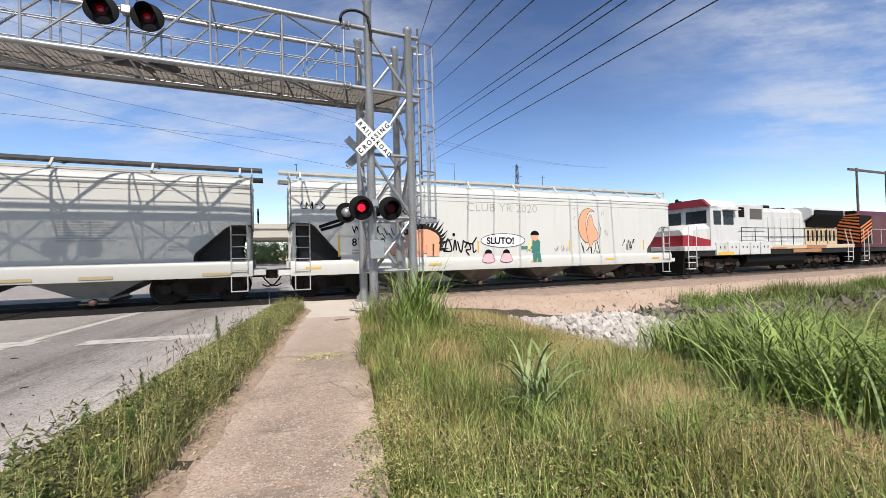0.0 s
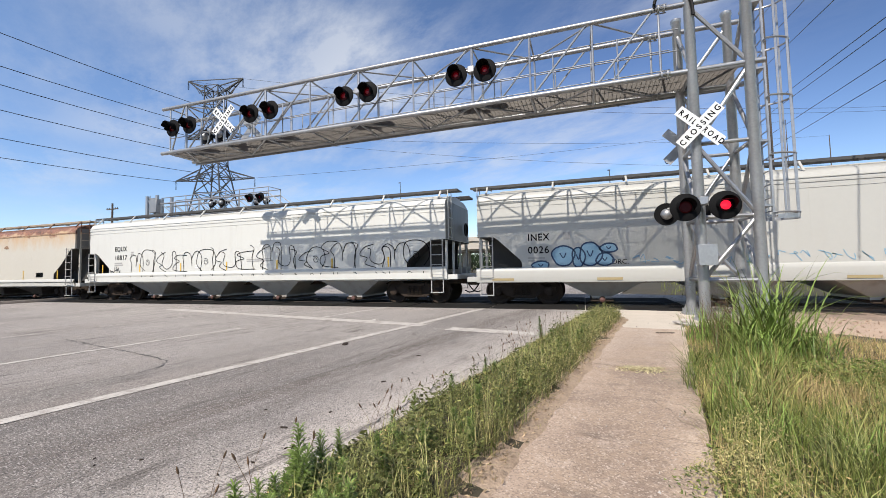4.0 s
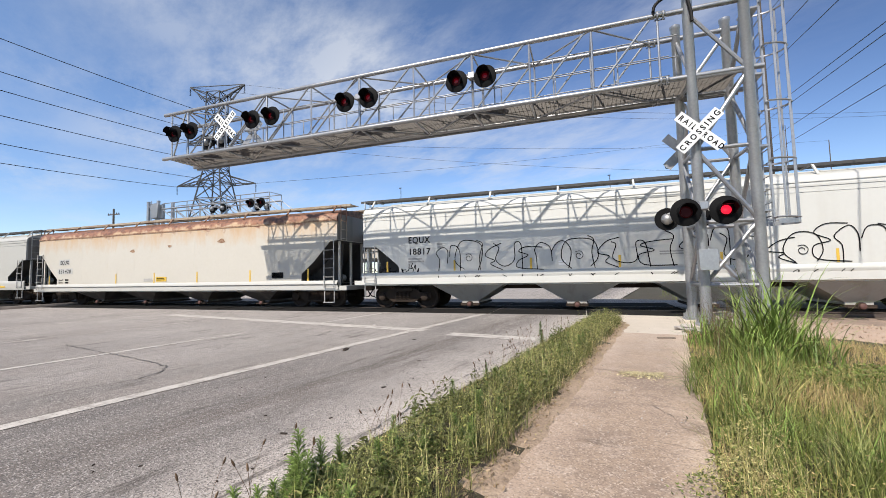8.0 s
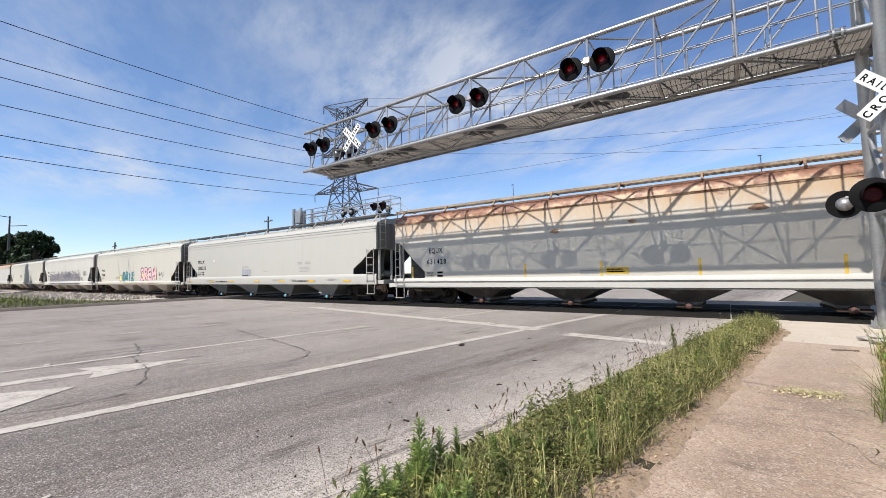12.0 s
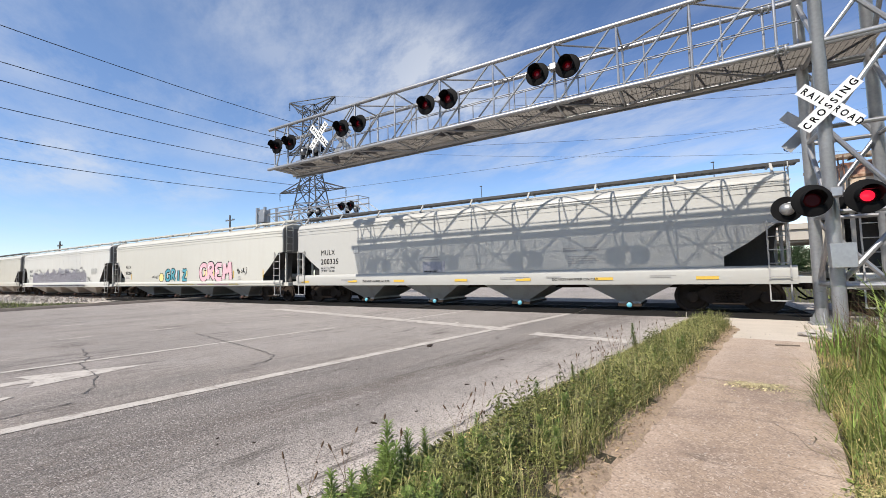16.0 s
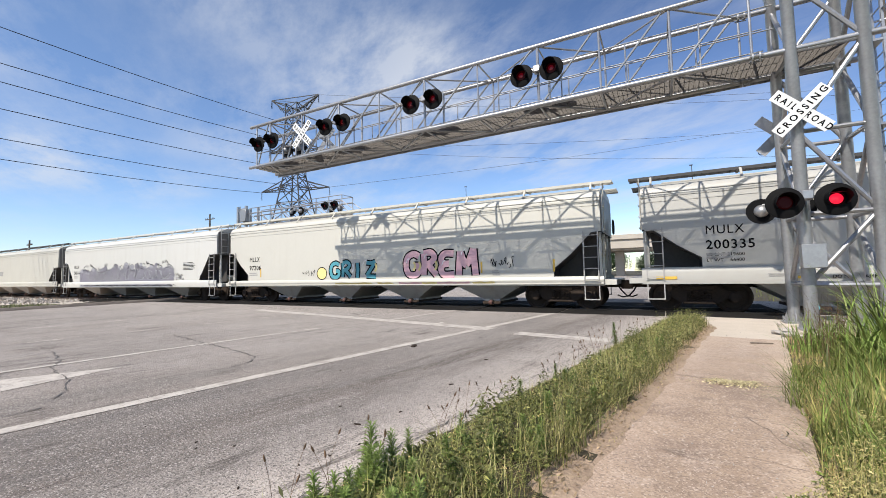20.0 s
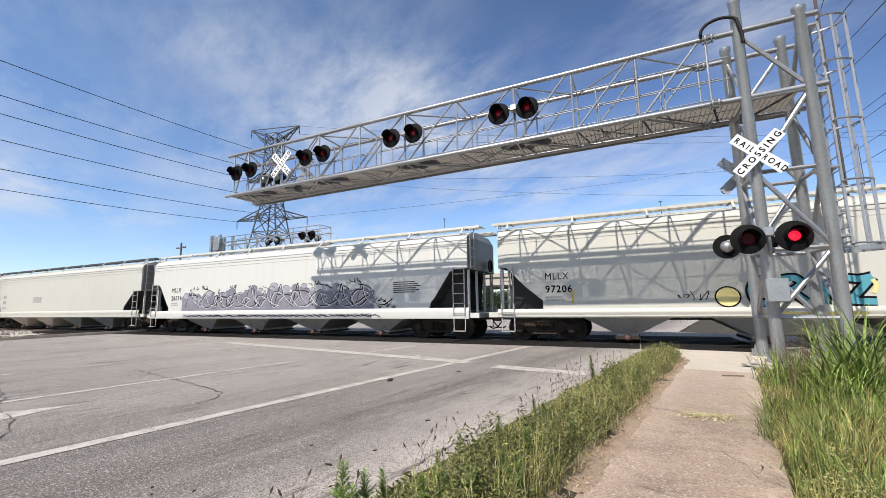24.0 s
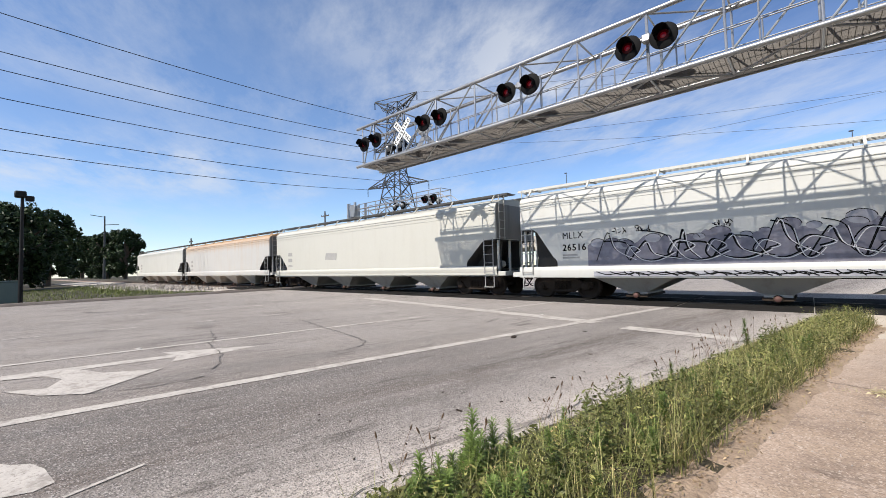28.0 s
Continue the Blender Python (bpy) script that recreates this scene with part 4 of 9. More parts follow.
def trucks(car, half, mat_frame=None):
    for sgn in (-1, 1):
        tx = sgn * half
        tr = part("truck", BOLSTER, None, car, at=(tx, 0, 0))
        for side in (-1, 1):
            m = pose(0, side * 0.98, 0, 0, 0, 0 if side < 0 else 180)
            part("side_frame", SIDE_FRAME, None, tr, at=m)
            for dx in (-0.25, -0.085, 0.085, 0.25):
                part("spring", SPRING, None, tr, at=m @ Matrix.Translation((dx, 0, 0)))
        for dx in (-0.89, 0.89):
            ws = part("wheelset", WHEELSET, None, car, at=(tx + dx, 0, WHEEL_R))
            rollers.append((ws, tx + dx, WHEEL_R))


def under_line(L, zb, top, run, angled):
    """Half of the outline of a car's underside, from the middle to the end: angled as a cut plate, or with a rounded toe."""
    e = L / 2
    if angled:
        return [(e - run - 0.3, zb), (e - run, zb), (e - run + 0.012, zb + 0.38), (e - run * 0.62, zb + 0.38 + (top - zb - 0.38) * 0.4), (e - 0.3, top - 0.03), (e, top)]
    toe = [(e - run, zb), (e - run + 0.004, zb + 0.2), (e - run + 0.03, zb + 0.3), (e - run + 0.08, zb + 0.38), (e - run + 0.17, zb + 0.46)]
    return [(e - run - 0.3, zb)] + toe + [(e - 0.72, top - 0.12), (e - 0.56, top - 0.02), (e, top)]


def body_rings(L, zb, ze, zr, top, run, angled, w=1.6):
    """Cross-sections of a covered hopper: flat sides, rounded eave, ridge; the underside climbs over the ends."""
    rings = []
    halfline = under_line(L, zb, top, run, angled)
    stations = [(-x, z) for x, z in reversed(halfline)] + halfline
    for x, z0 in stations:
        k = 0.985 if abs(x) > L / 2 - 0.01 else 1.0
        side = [(-w * k, z0), (-w * k, ze - 0.30), (-w * k + 0.015, ze - 0.12), (-w * k + 0.06, ze), (-w * k + 0.17, ze + 0.085), (-w * 0.6, ze + 0.24), (-0.42, zr - 0.06), (-0.4, zr)]
        ring = side + [(-y, z) for y, z in reversed(side)]
        rings.append([(x, y, z) for y, z in ring])
    return rings


def hopper(label, x0, pitch, body, sill_z=(0.95, 1.27), eave=3.85, ridge=4.16, bays=4, sill_mat=None, roof_mat=None, walk_mat=None, under=None, end_mat=None, lines=True, run=1.55, slope_top=2.4, cap=None, bay_span=(0.39, 0.88), angled=False, lean=0.03):
    """A covered hopper car; its middle at x0 at the start, heights above the rail."""
    car = thing("hopper_car", label, "train car", (x0, TRACK_Y, 0), group="covered hopper cars of the train")
    movers.append((car, x0))
    cap = cap or cap_red
    sill_mat, roof_mat, walk_mat, under, end_mat = sill_mat or body, roof_mat or body, walk_mat or grey_board, under or bay_grey, end_mat or body
    L = pitch - 1.2
    half = L / 2
    z0, z1 = sill_z
    s = Shape().loft(body_rings(L, z1 - 0.02, eave, ridge, slope_top, run, angled))
    part("body", s, body, car, smooth=35)
    for side in (-1, 1):
        yo = side * 1.6
        prof = [(0.0, z1 + 0.08), (0.012, z1 + 0.075), (0.035, z1 + 0.03), (0.05, z1 - 0.02), (0.056, z1 - 0.06), (lean + 0.004, z0 + 0.015), (lean, z0), (-0.12, z0), (-0.12, z0 + 0.02), (0.0, z0 + 0.05)]
        s = Shape().loft([[(x, yo + side * a, b) for a, b in prof] for x in (-half - 0.05, half + 0.05)])
        part("side_sill", s, sill_mat, car, smooth=50)
        # eave plate and seams under the roof
        s = Shape().box(-half, half, min(yo, yo + side * 0.018), max(yo, yo + side * 0.018), eave - 0.27, eave - 0.2, 0.004)
        if lines:
            for dz in (0.12, 0.40):
                s.box(-half, half, min(yo, yo + side * 0.012), max(yo, yo + side * 0.012), eave - dz - 0.02, eave - dz)
        part("side_plate", s, roof_mat, car, smooth=0)
        n = bays * 2
        for i in range(n + 1):
            x = -half + run + (L - 2 * run) * i / n
            part("panel_seam", Shape().box(x - 0.012, x + 0.012, min(yo, yo + side * 0.0012), max(yo, yo + side * 0.0012), z1 + 0.08, eave - 0.28), body, car, smooth=0)
    # bays under the sill
    bw = (L - 2 * run - 1.4) / bays
    for i in range(bays):
        xc = -half + run + 0.7 + bw * (i + 0.5)
        top, bot = bw * bay_span[0], 0.32
        rings = []
        for z, hx, hy in ((z1 - 0.02, top, 1.5), (z0 - 0.02, top * bay_span[1], 1.42), (0.30, bot, 0.98), (0.22, bot, 0.98)):
            rings.append([(xc - hx, -hy, z), (xc + hx, -hy, z), (xc + hx, hy, z), (xc - hx, hy, z)])
        bay = part("hopper_bay", Shape().loft(rings), under, car, smooth=0)
        g = Shape().box(xc - 0.36, xc + 0.36, -1.05, 1.05, 0.14, 0.225, 0.01)
        g.turn([(0, 0.11), (0.12, 0.11), (0.14, 0.05)], (xc, -1.0, 0.19), (0, -1, 0), 12)
        g.tube((xc - 0.32, -1.08, 0.15), (xc + 0.32, -1.08, 0.15), 0.025)
        part("outlet_gate", g, M["rust_iron"], bay)
        part("gate_cap", Shape().turn([(0, 0.085), (0.03, 0.08), (0.05, 0.05), (0.055, 0.0)], (xc, -1.14, 0.19), (0, -1, 0), 12), cap, bay, "round outlet cap")
    part("centre_sill", Shape().box(-half - 0.4, half + 0.4, -0.3, 0.3, 0.72, 0.98, 0.01), M["rust_iron"], car, smooth=0)
    # roof: hatch trough, running boards on brackets
    part("hatch_cover", Shape().box(-half + 0.6, half - 0.6, -0.36, 0.36, ridge - 0.02, ridge + 0.09, 0.03), roof_mat, car)
    for side in (-1, 1):
        yb = side * 0.78
        s = Shape().box(-half - 0.35, half + 0.35, min(yb + side * 0.32, yb + side * 0.35), max(yb + side * 0.32, yb + side * 0.35), ridge + 0.08, ridge + 0.17)
        rb = part("running_board", s, walk_mat, car, smooth=0)
        for k in range(4):
            part("slat", Shape().box(-half - 0.35, half + 0.35, yb - 0.3 + k * 0.16, yb - 0.19 + k * 0.16, ridge + 0.13, ridge + 0.16), walk_mat, rb, smooth=0)
        n = 9
        for i in range(n):
            x = -half + 0.3 + (L - 0.6) * i / (n - 1)
            b = Shape().prism([(side * 1.45, eave + 0.10), (side * 1.18, ridge + 0.13), (side * 0.44, ridge + 0.13), (side * 0.44, ridge + 0.10), (side * 1.14, ridge + 0.10), (side * 1.40, eave + 0.10)], 0, x - 0.03, x + 0.03)
            part("bracket", b, roof_mat, rb, smooth=0)
    # ends
    for sgn in (-1, 1):
        e = sgn * half
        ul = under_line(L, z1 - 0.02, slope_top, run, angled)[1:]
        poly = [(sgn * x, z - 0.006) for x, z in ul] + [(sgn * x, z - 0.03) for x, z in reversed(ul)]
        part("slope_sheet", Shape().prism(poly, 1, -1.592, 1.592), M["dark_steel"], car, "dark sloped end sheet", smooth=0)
        # two upright shear plates beside the centre sill, added to darken the open end
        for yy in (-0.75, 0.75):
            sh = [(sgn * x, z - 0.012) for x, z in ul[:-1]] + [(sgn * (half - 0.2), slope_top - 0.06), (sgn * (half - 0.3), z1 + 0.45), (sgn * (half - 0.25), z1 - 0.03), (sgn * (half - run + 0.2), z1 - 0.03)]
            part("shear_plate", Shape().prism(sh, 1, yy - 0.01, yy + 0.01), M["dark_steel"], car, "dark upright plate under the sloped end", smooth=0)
        s = Shape().box(min(e, e + sgn * 0.42), max(e, e + sgn * 0.42), -1.55, 1.55, z0 + 0.02, z0 + 0.2, 0.01)
        part("end_sheet", Shape().box(min(e + sgn * 0.004, e + sgn * 0.012), max(e + sgn * 0.004, e + sgn * 0.012), -1.5, 1.5, slope_top + 0.02, eave + 0.02), end_dirt_shade, car, "brown-grey end sheet coloured by dirt and shade", smooth=0)
        part("end_sill", s, sill_mat, car, smooth=0)
        for yy in (-1.3, -0.45, 0.45, 1.3):
            s = Shape().box(min(e - sgn * 0.02, e - sgn * 0.1), max(e - sgn * 0.02, e - sgn * 0.1), yy - 0.04, yy + 0.04, z0 + 0.1, slope_top + 0.05)
            part("end_post", s, end_mat, car, smooth=0)
        s = Shape().box(min(e - sgn * 0.5, e - sgn * 1.4), max(e - sgn * 0.5, e - sgn * 1.4), -0.9, 0.9, z0 + 0.2, z0 + 0.24)
        part("deck_plate", s, M["dark_metal"], car, smooth=0)
        s = Shape().turn([(-0.4, 0.02), (-0.4, 0.16), (0.4, 0.16), (0.4, 0.02)], (e - sgn * 0.75, -0.35, z0 + 0.5), (0, 1, 0), 14)
        part("air_reservoir", s, end_mat, car)
        # ladders and grab irons on both sides
        for side in (-1, 1):
            rot = 0 if side < 0 else 180
            part("ladder", ladder_mesh(0.45, z0 + 0.12, slope_top + 0.02, 0.36), M["ladder"], car, at=pose(e - sgn * 0.32, side * 1.66, 0, 0, 0, rot))
            g = Shape().box(-0.24, -0.21, -0.02, 0.01, z0 - 0.45, z0).box(0.21, 0.24, -0.02, 0.01, z0 - 0.45, z0).box(-0.24, 0.24, -0.09, 0.02, z0 - 0.46, z0 - 0.43)
            part("step", g, M["ladder"], car, at=pose(e - sgn * 0.32, side * 1.62, 0, 0, 0, rot), smooth=0)
        # end ladder up to the roof
        s = ladder_mesh(0.4, slope_top, ridge + 0.1, 0.36)
        part("end_ladder", s, end_mat, car, at=pose(e + sgn * 0.03, -1.15, 0, 0, 0, 90 * sgn))
        part("coupler", COUPLER, None, car, at=pose(e + sgn * 0.35, 0, 0, 0, 0, 0 if sgn > 0 else 180))
        part("air_hose", HOSE, None, car, at=pose(e + sgn * 0.25, 0, 0, 0, 0, 0 if sgn > 0 else 180))
    bw_ = Shape().turn([(0, 0.26), (0.03, 0.28), (0.05, 0.26), (0.05, 0.22), (0.0, 0.22)], (half + 0.15, 0.6, 2.9), (1, 0, 0), 20)
    part("brake_wheel", bw_, M["dark_metal"], car)
    trucks(car, half - 1.45)
    return car


cap_red = mat("faded_red_cap", (0.11, 0.045, 0.036), (0.07, 0.035, 0.028), 0.7, scale=5, fine_scale=30, bump=0.1)
cap_blue = mat("blue_outlet_cap", (0.10, 0.36, 0.46), (0.16, 0.46, 0.56), 0.4, scale=5, fine_scale=30, bump=0.05)
# dirt and the shade on the car ends share this colour
end_dirt_shade = paint("grimy_shaded_end_paint", (0.2184, 0.2016, 0.1806), dirt=(0.0756, 0.063, 0.0504), amount=0.7)
white = paint("white_car_paint", (0.515, 0.51, 0.478), amount=0.22)
grey = paint("pale_grey_car_paint", (0.4032, 0.3948, 0.3654), amount=0.22)
cream = paint("cream_car_paint", (0.475, 0.462, 0.412), amount=0.2)


def eave_rust(strength):
    """Rust that breaks out in dark blotches along the eave, with pale orange runs below it."""
    def add(nt, col, src, nz):
        sp = nt.nodes.new("ShaderNodeSeparateXYZ")
        nt.links.new(src, sp.inputs[0])
        run = along(nt, src, 2.6, 0.35, 7, 0.65)
        blotch = nz(1.3, 6, 0.62)
        def level(noise_out, k):
            n = nt.nodes.new("ShaderNodeMath")
            n.operation = "MULTIPLY_ADD"
            nt.links.new(noise_out, n.inputs[0])
            n.inputs[1].default_value = k
            nt.links.new(sp.outputs[2], n.inputs[2])
            return n.outputs[0]
        col = blend_in(nt, col, ranged(nt, level(run, 1.7), 3.65, 4.55, 0.75), (0.44, 0.27, 0.13))
        col = blend_in(nt, col, ranged(nt, level(blotch, 1.6), 4.33, 4.50, strength), (0.21, 0.075, 0.038))
        return blend_in(nt, col, times(nt, ranged(nt, level(blotch, 1.6), 4.42, 4.62), ranged(nt, nz(5.5, 6, 0.7), 0.42, 0.6, 0.9)), (0.055, 0.028, 0.02))
    return add


rusty = mat("cream_paint_with_rust", (0.4704, 0.441, 0.3864), (0.43, 0.40, 0.345), 0.5, scale=0.7, fine_scale=9, bump=0.05, contrast=0.6, extra=eave_rust(0.85))
sill_cream = paint("dusty_sill_paint", (0.44, 0.43, 0.40), amount=0.35)
rust_roof = mat("rusted_roof_paint", (0.36, 0.24, 0.15), (0.12, 0.05, 0.03), 0.85, scale=1.6, fine_scale=12, bump=0.15, contrast=0.25, extra=streaks((0.055, 0.03, 0.022), 0.9))
worn_board = mat("worn_tan_running_board", (0.40, 0.35, 0.27), (0.17, 0.11, 0.075), 0.85, 0.0, scale=0.9, fine_scale=14, bump=0.1, contrast=0.3)
stain = paint("white_paint_with_rust_stain", (0.4704, 0.4578, 0.4368), dirt=(0.462, 0.252, 0.084), amount=0.2, z=(3.1, 4.3))
bay_grey = paint("dusty_bay_paint", (0.34, 0.32, 0.29), dirt=(0.14, 0.11, 0.085), amount=0.6)
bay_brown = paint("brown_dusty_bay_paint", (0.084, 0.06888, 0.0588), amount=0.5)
grey_board = mat("dark_grey_running_board", (0.042, 0.042, 0.04368), (0.0756, 0.07392, 0.0714), 0.7, 0.3, scale=2, fine_scale=20, bump=0.1)

GAPS = [18.7, 0.1, -20.13, -40.8, -61.2, -81.67, -101.81, -122.2, -142.75, -163.5, -185.1]


def slot(i):
    return (GAPS[i] + GAPS[i + 1]) / 2, GAPS[i] - GAPS[i + 1]


CARS = {}
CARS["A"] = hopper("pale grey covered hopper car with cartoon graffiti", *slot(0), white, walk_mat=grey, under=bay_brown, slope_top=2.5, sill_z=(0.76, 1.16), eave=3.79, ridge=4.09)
CARS["B"] = hopper("pale grey covered hopper car with blue bubble graffiti", *slot(1), grey, sill_z=(0.80, 1.22), eave=3.80, ridge=4.11)
CARS["C"] = hopper("white covered hopper car with long black scrawled graffiti", *slot(2), white, sill_z=(0.90, 1.31), eave=3.82, ridge=4.13, lean=-0.22)
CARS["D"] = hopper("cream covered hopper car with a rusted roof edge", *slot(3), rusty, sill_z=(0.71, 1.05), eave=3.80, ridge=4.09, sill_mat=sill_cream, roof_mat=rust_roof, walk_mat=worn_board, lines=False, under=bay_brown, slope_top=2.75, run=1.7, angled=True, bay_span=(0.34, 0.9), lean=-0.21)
CARS["E"] = hopper("clean pale grey covered hopper car", *slot(4), grey, cap=cap_blue, angled=True, slope_top=2.55, sill_z=(0.86, 1.28), eave=3.79, ridge=4.10)
CARS["F"] = hopper("white covered hopper car with blue and pink graffiti", *slot(5), cream, sill_z=(0.82, 1.05), eave=3.86, ridge=4.15, walk_mat=cream, angled=True, slope_top=2.6, lean=-0.08)
CARS["G"] = hopper("white covered hopper car with a wide silver graffiti", *slot(6), white, sill_z=(0.80, 1.12), eave=3.86, ridge=4.15, walk_mat=white, slope_top=2.65)
CARS["H"] = hopper("cream covered hopper car without graffiti", *slot(7), cream, sill_z=(0.85, 1.2), eave=3.88, ridge=4.17, lean=-0.06)
CARS["I"] = hopper("white covered hopper car stained with rust", *slot(8), stain)
CARS["J"] = hopper("plain white covered hopper car at the end of the train", *slot(9), white)

# ---- vegetation ----
def leaf_mat(name, a, b, rough=0.55):
    m = mat(name, a, b, rough, scale=1.2, fine_scale=14, bump=0.0, contrast=0.5, rand=-0.45)
    bs = m.node_tree.nodes["Principled BSDF"]
    bs.inputs["Specular IOR Level"].default_value = 0.3
    return m


M["grass"] = leaf_mat("green_grass", (0.065, 0.088, 0.016), (0.19, 0.215, 0.055))
M["lush"] = leaf_mat("bright_green_blade", (0.085, 0.14, 0.022), (0.25, 0.335, 0.08))
M["dry"] = leaf_mat("straw_grass", (0.46, 0.34, 0.17), (0.28, 0.20, 0.095), 0.7)
M["yellow"] = leaf_mat("yellowing_grass", (0.16, 0.145, 0.042), (0.41, 0.36, 0.13), 0.65)
M["straw_stalk"] = leaf_mat("pale_straw_stalk", (0.30, 0.265, 0.11), (0.54, 0.48, 0.24), 0.65)
M["reed"] = leaf_mat("pale_green_reed", (0.09, 0.135, 0.028), (0.27, 0.335, 0.10))
M["seeded"] = leaf_mat("pale_seeding_grass", (0.14, 0.155, 0.045), (0.36, 0.37, 0.13))
M["stem_brown"] = leaf_mat("brown_stem", (0.08316, 0.04914, 0.02873), (0.1436, 0.09072, 0.05292), 0.8)


def blades(name, pos, height, width, lean, material, rs, curl=0.5, label="", category="grass", segs=2, least=0.0):
    """Many single grass blades in one mesh; each a bent tapering leaf."""
    n = len(pos)
    pos = np.asarray(pos, dtype=float)
    height = np.asarray(height, dtype=float) * np.ones(n)
    ang = rs.uniform(0, 2 * np.pi, n)
    tilt = np.minimum(np.abs(rs.normal(0, lean, n)), max(0.85, 1.4 * lean))
    tilt = np.maximum(tilt, least * rs.uniform(0.5, 1.3, n))
    d = np.stack([np.cos(ang), np.sin(ang)], 1)
    side = np.stack([-np.sin(ang + rs.uniform(-1, 1, n)), np.cos(ang)], 1)
    side /= np.linalg.norm(side, axis=1)[:, None]
    w = np.asarray(width, dtype=float) * rs.uniform(0.6, 1.3, n)
    rows_ = []
    droop = 0.42 * curl * np.minimum(tilt, 1.2)
    height = height / np.maximum(1.0, np.hypot(tilt * (1 + 0.8 * curl), 1 - droop)) ** 0.85
    for k in range(segs + 1):
        t = k / segs
        out = height * (tilt * t + curl * tilt * t * t)
        z = height * (t - droop * t * t)
        c = np.concatenate([pos[:, :2] + d * out[:, None], (pos[:, 2] + z)[:, None]], 1)
        ww = w * (1 - t) ** 0.7 * (0.75 if k == 0 else 1)
        if k < segs:
            s3 = np.concatenate([side * (ww / 2)[:, None], np.zeros((n, 1))], 1)
            rows_ += [c - s3, c + s3]
        else:
            rows_.append(c)
    per = 2 * segs + 1
    v = np.stack(rows_, 1).reshape(-1, 3)
    base = (np.arange(n) * per)
    quads = np.concatenate([np.stack([base + 2 * k, base + 2 * k + 1, base + 2 * k + 3, base + 2 * k + 2], 1) for k in range(segs - 1)]) if segs > 1 else np.zeros((0, 4), int)
    tris = np.stack([base + 2 * segs - 2, base + 2 * segs - 1, base + 2 * segs], 1)
    me = bpy.data.meshes.new(name)
    me.vertices.add(len(v))
    me.vertices.foreach_set("co", v.ravel())
    loops = np.concatenate([quads.ravel(), tris.ravel()])
    me.loops.add(len(loops))
    me.loops.foreach_set("vertex_index", loops)
    starts = np.concatenate([np.arange(len(quads)) * 4, len(quads) * 4 + np.arange(len(tris)) * 3])
    me.polygons.add(len(starts))
    me.polygons.foreach_set("loop_start", starts)
    me.update()
    me.validate()
    me.materials.append(material)
    me.shade_smooth()
    ob = new(name, me)
    return tagged(ob, label, category, kind="stuff") if label else ob


rs = np.random.RandomState(7)


def arching(name, p, length, width, material, rise=(0.04, 0.4), fall=(1.1, 2.4), segs=9):
    """Broad blades that rise steeply, bow over and droop at the tip, in one mesh."""
    n = len(p)
    ang = rs.uniform(0, 2 * np.pi, n)
    d = np.stack([np.cos(ang), np.sin(ang), 0 * ang], 1)
    sd = np.stack([-np.sin(ang), np.cos(ang), rs.uniform(-0.35, 0.35, n)], 1)
    a0, a1 = rs.uniform(*rise, n), rs.uniform(*fall, n)
    bend = rs.uniform(1.3, 2.6, n)
    w = width * rs.uniform(0.55, 1.2, n)
    c = np.array(p, dtype=float)
    verts = []
    for k in range(segs + 1):
        t = k / segs
        if k:
            a = a0 + (a1 - a0) * ((k - 0.5) / segs) ** bend
            step = (length / segs)[:, None]
            c = c + step * (d * np.sin(a)[:, None] + np.array([0, 0, 1.0]) * np.cos(a)[:, None])
            c[:, 2] = np.maximum(c[:, 2], p[:, 2] + 0.02)
        half = (w * (0.5 + 0.5 * min(1.0, t / 0.25)) * max(0.02, 1 - t) ** 0.75 / 2)[:, None]
        verts += [c - sd * half, c + sd * half]
    v = np.stack(verts, 1).reshape(-1, 3)
    base = np.arange(n) * 2 * (segs + 1)
    quads = np.concatenate([np.stack([base + 2 * k, base + 2 * k + 1, base + 2 * k + 3, base + 2 * k + 2], 1) for k in range(segs)])
    me = bpy.data.meshes.new(name)
    me.vertices.add(len(v))
    me.vertices.foreach_set("co", v.ravel())
    me.loops.add(quads.size)
    me.loops.foreach_set("vertex_index", quads.ravel())
    me.polygons.add(len(quads))
    me.polygons.foreach_set("loop_start", np.arange(len(quads)) * 4)
    me.update()
    me.materials.append(material)
    me.shade_smooth()
    return new(name, me)


def reed_stand(name, x, y, count, h, width, label, spread, mats, category="grass clump", fall=(1.1, 2.4)):
    """A stand of arching blades: bright ones over darker ones, each lot a part of the clump."""
    root = thing(name, label, category, (x, y, ground_z(x, y)))
    for key, share, tall in mats:
        m_ = int(count * share)
        p = np.stack([rs.normal(0, spread, m_), rs.normal(0, spread, m_), np.zeros(m_)], 1)
        ob = arching("foliage", p, rs.uniform(0.5, 1.0, m_) * h * tall, width, M[key], fall=fall)
        ob.parent = root
    return root


def scatter(count, n0, n1, u0, u1, edge=0.0, power=1.0):
    """Points on the ground in road coordinates; power above 1 crowds them towards the viewer."""
    n = rs.uniform(n0, n1, count)
    u = u0 + (u1 - u0) * rs.uniform(0, 1, count) ** power
    x = RN.x * n + RU.x * u
    y = RN.y * n + RU.y * u
    return n, u, x, y


def on_ground(x, y):
    return np.stack([x, y, [ground_z(a, b) for a, b in zip(x, y)]], 1)


def patchy(x, y, s=0.6, o=0.0):
    return np.array([noise.noise((a * s, b * s, o)) for a, b in zip(x, y)])


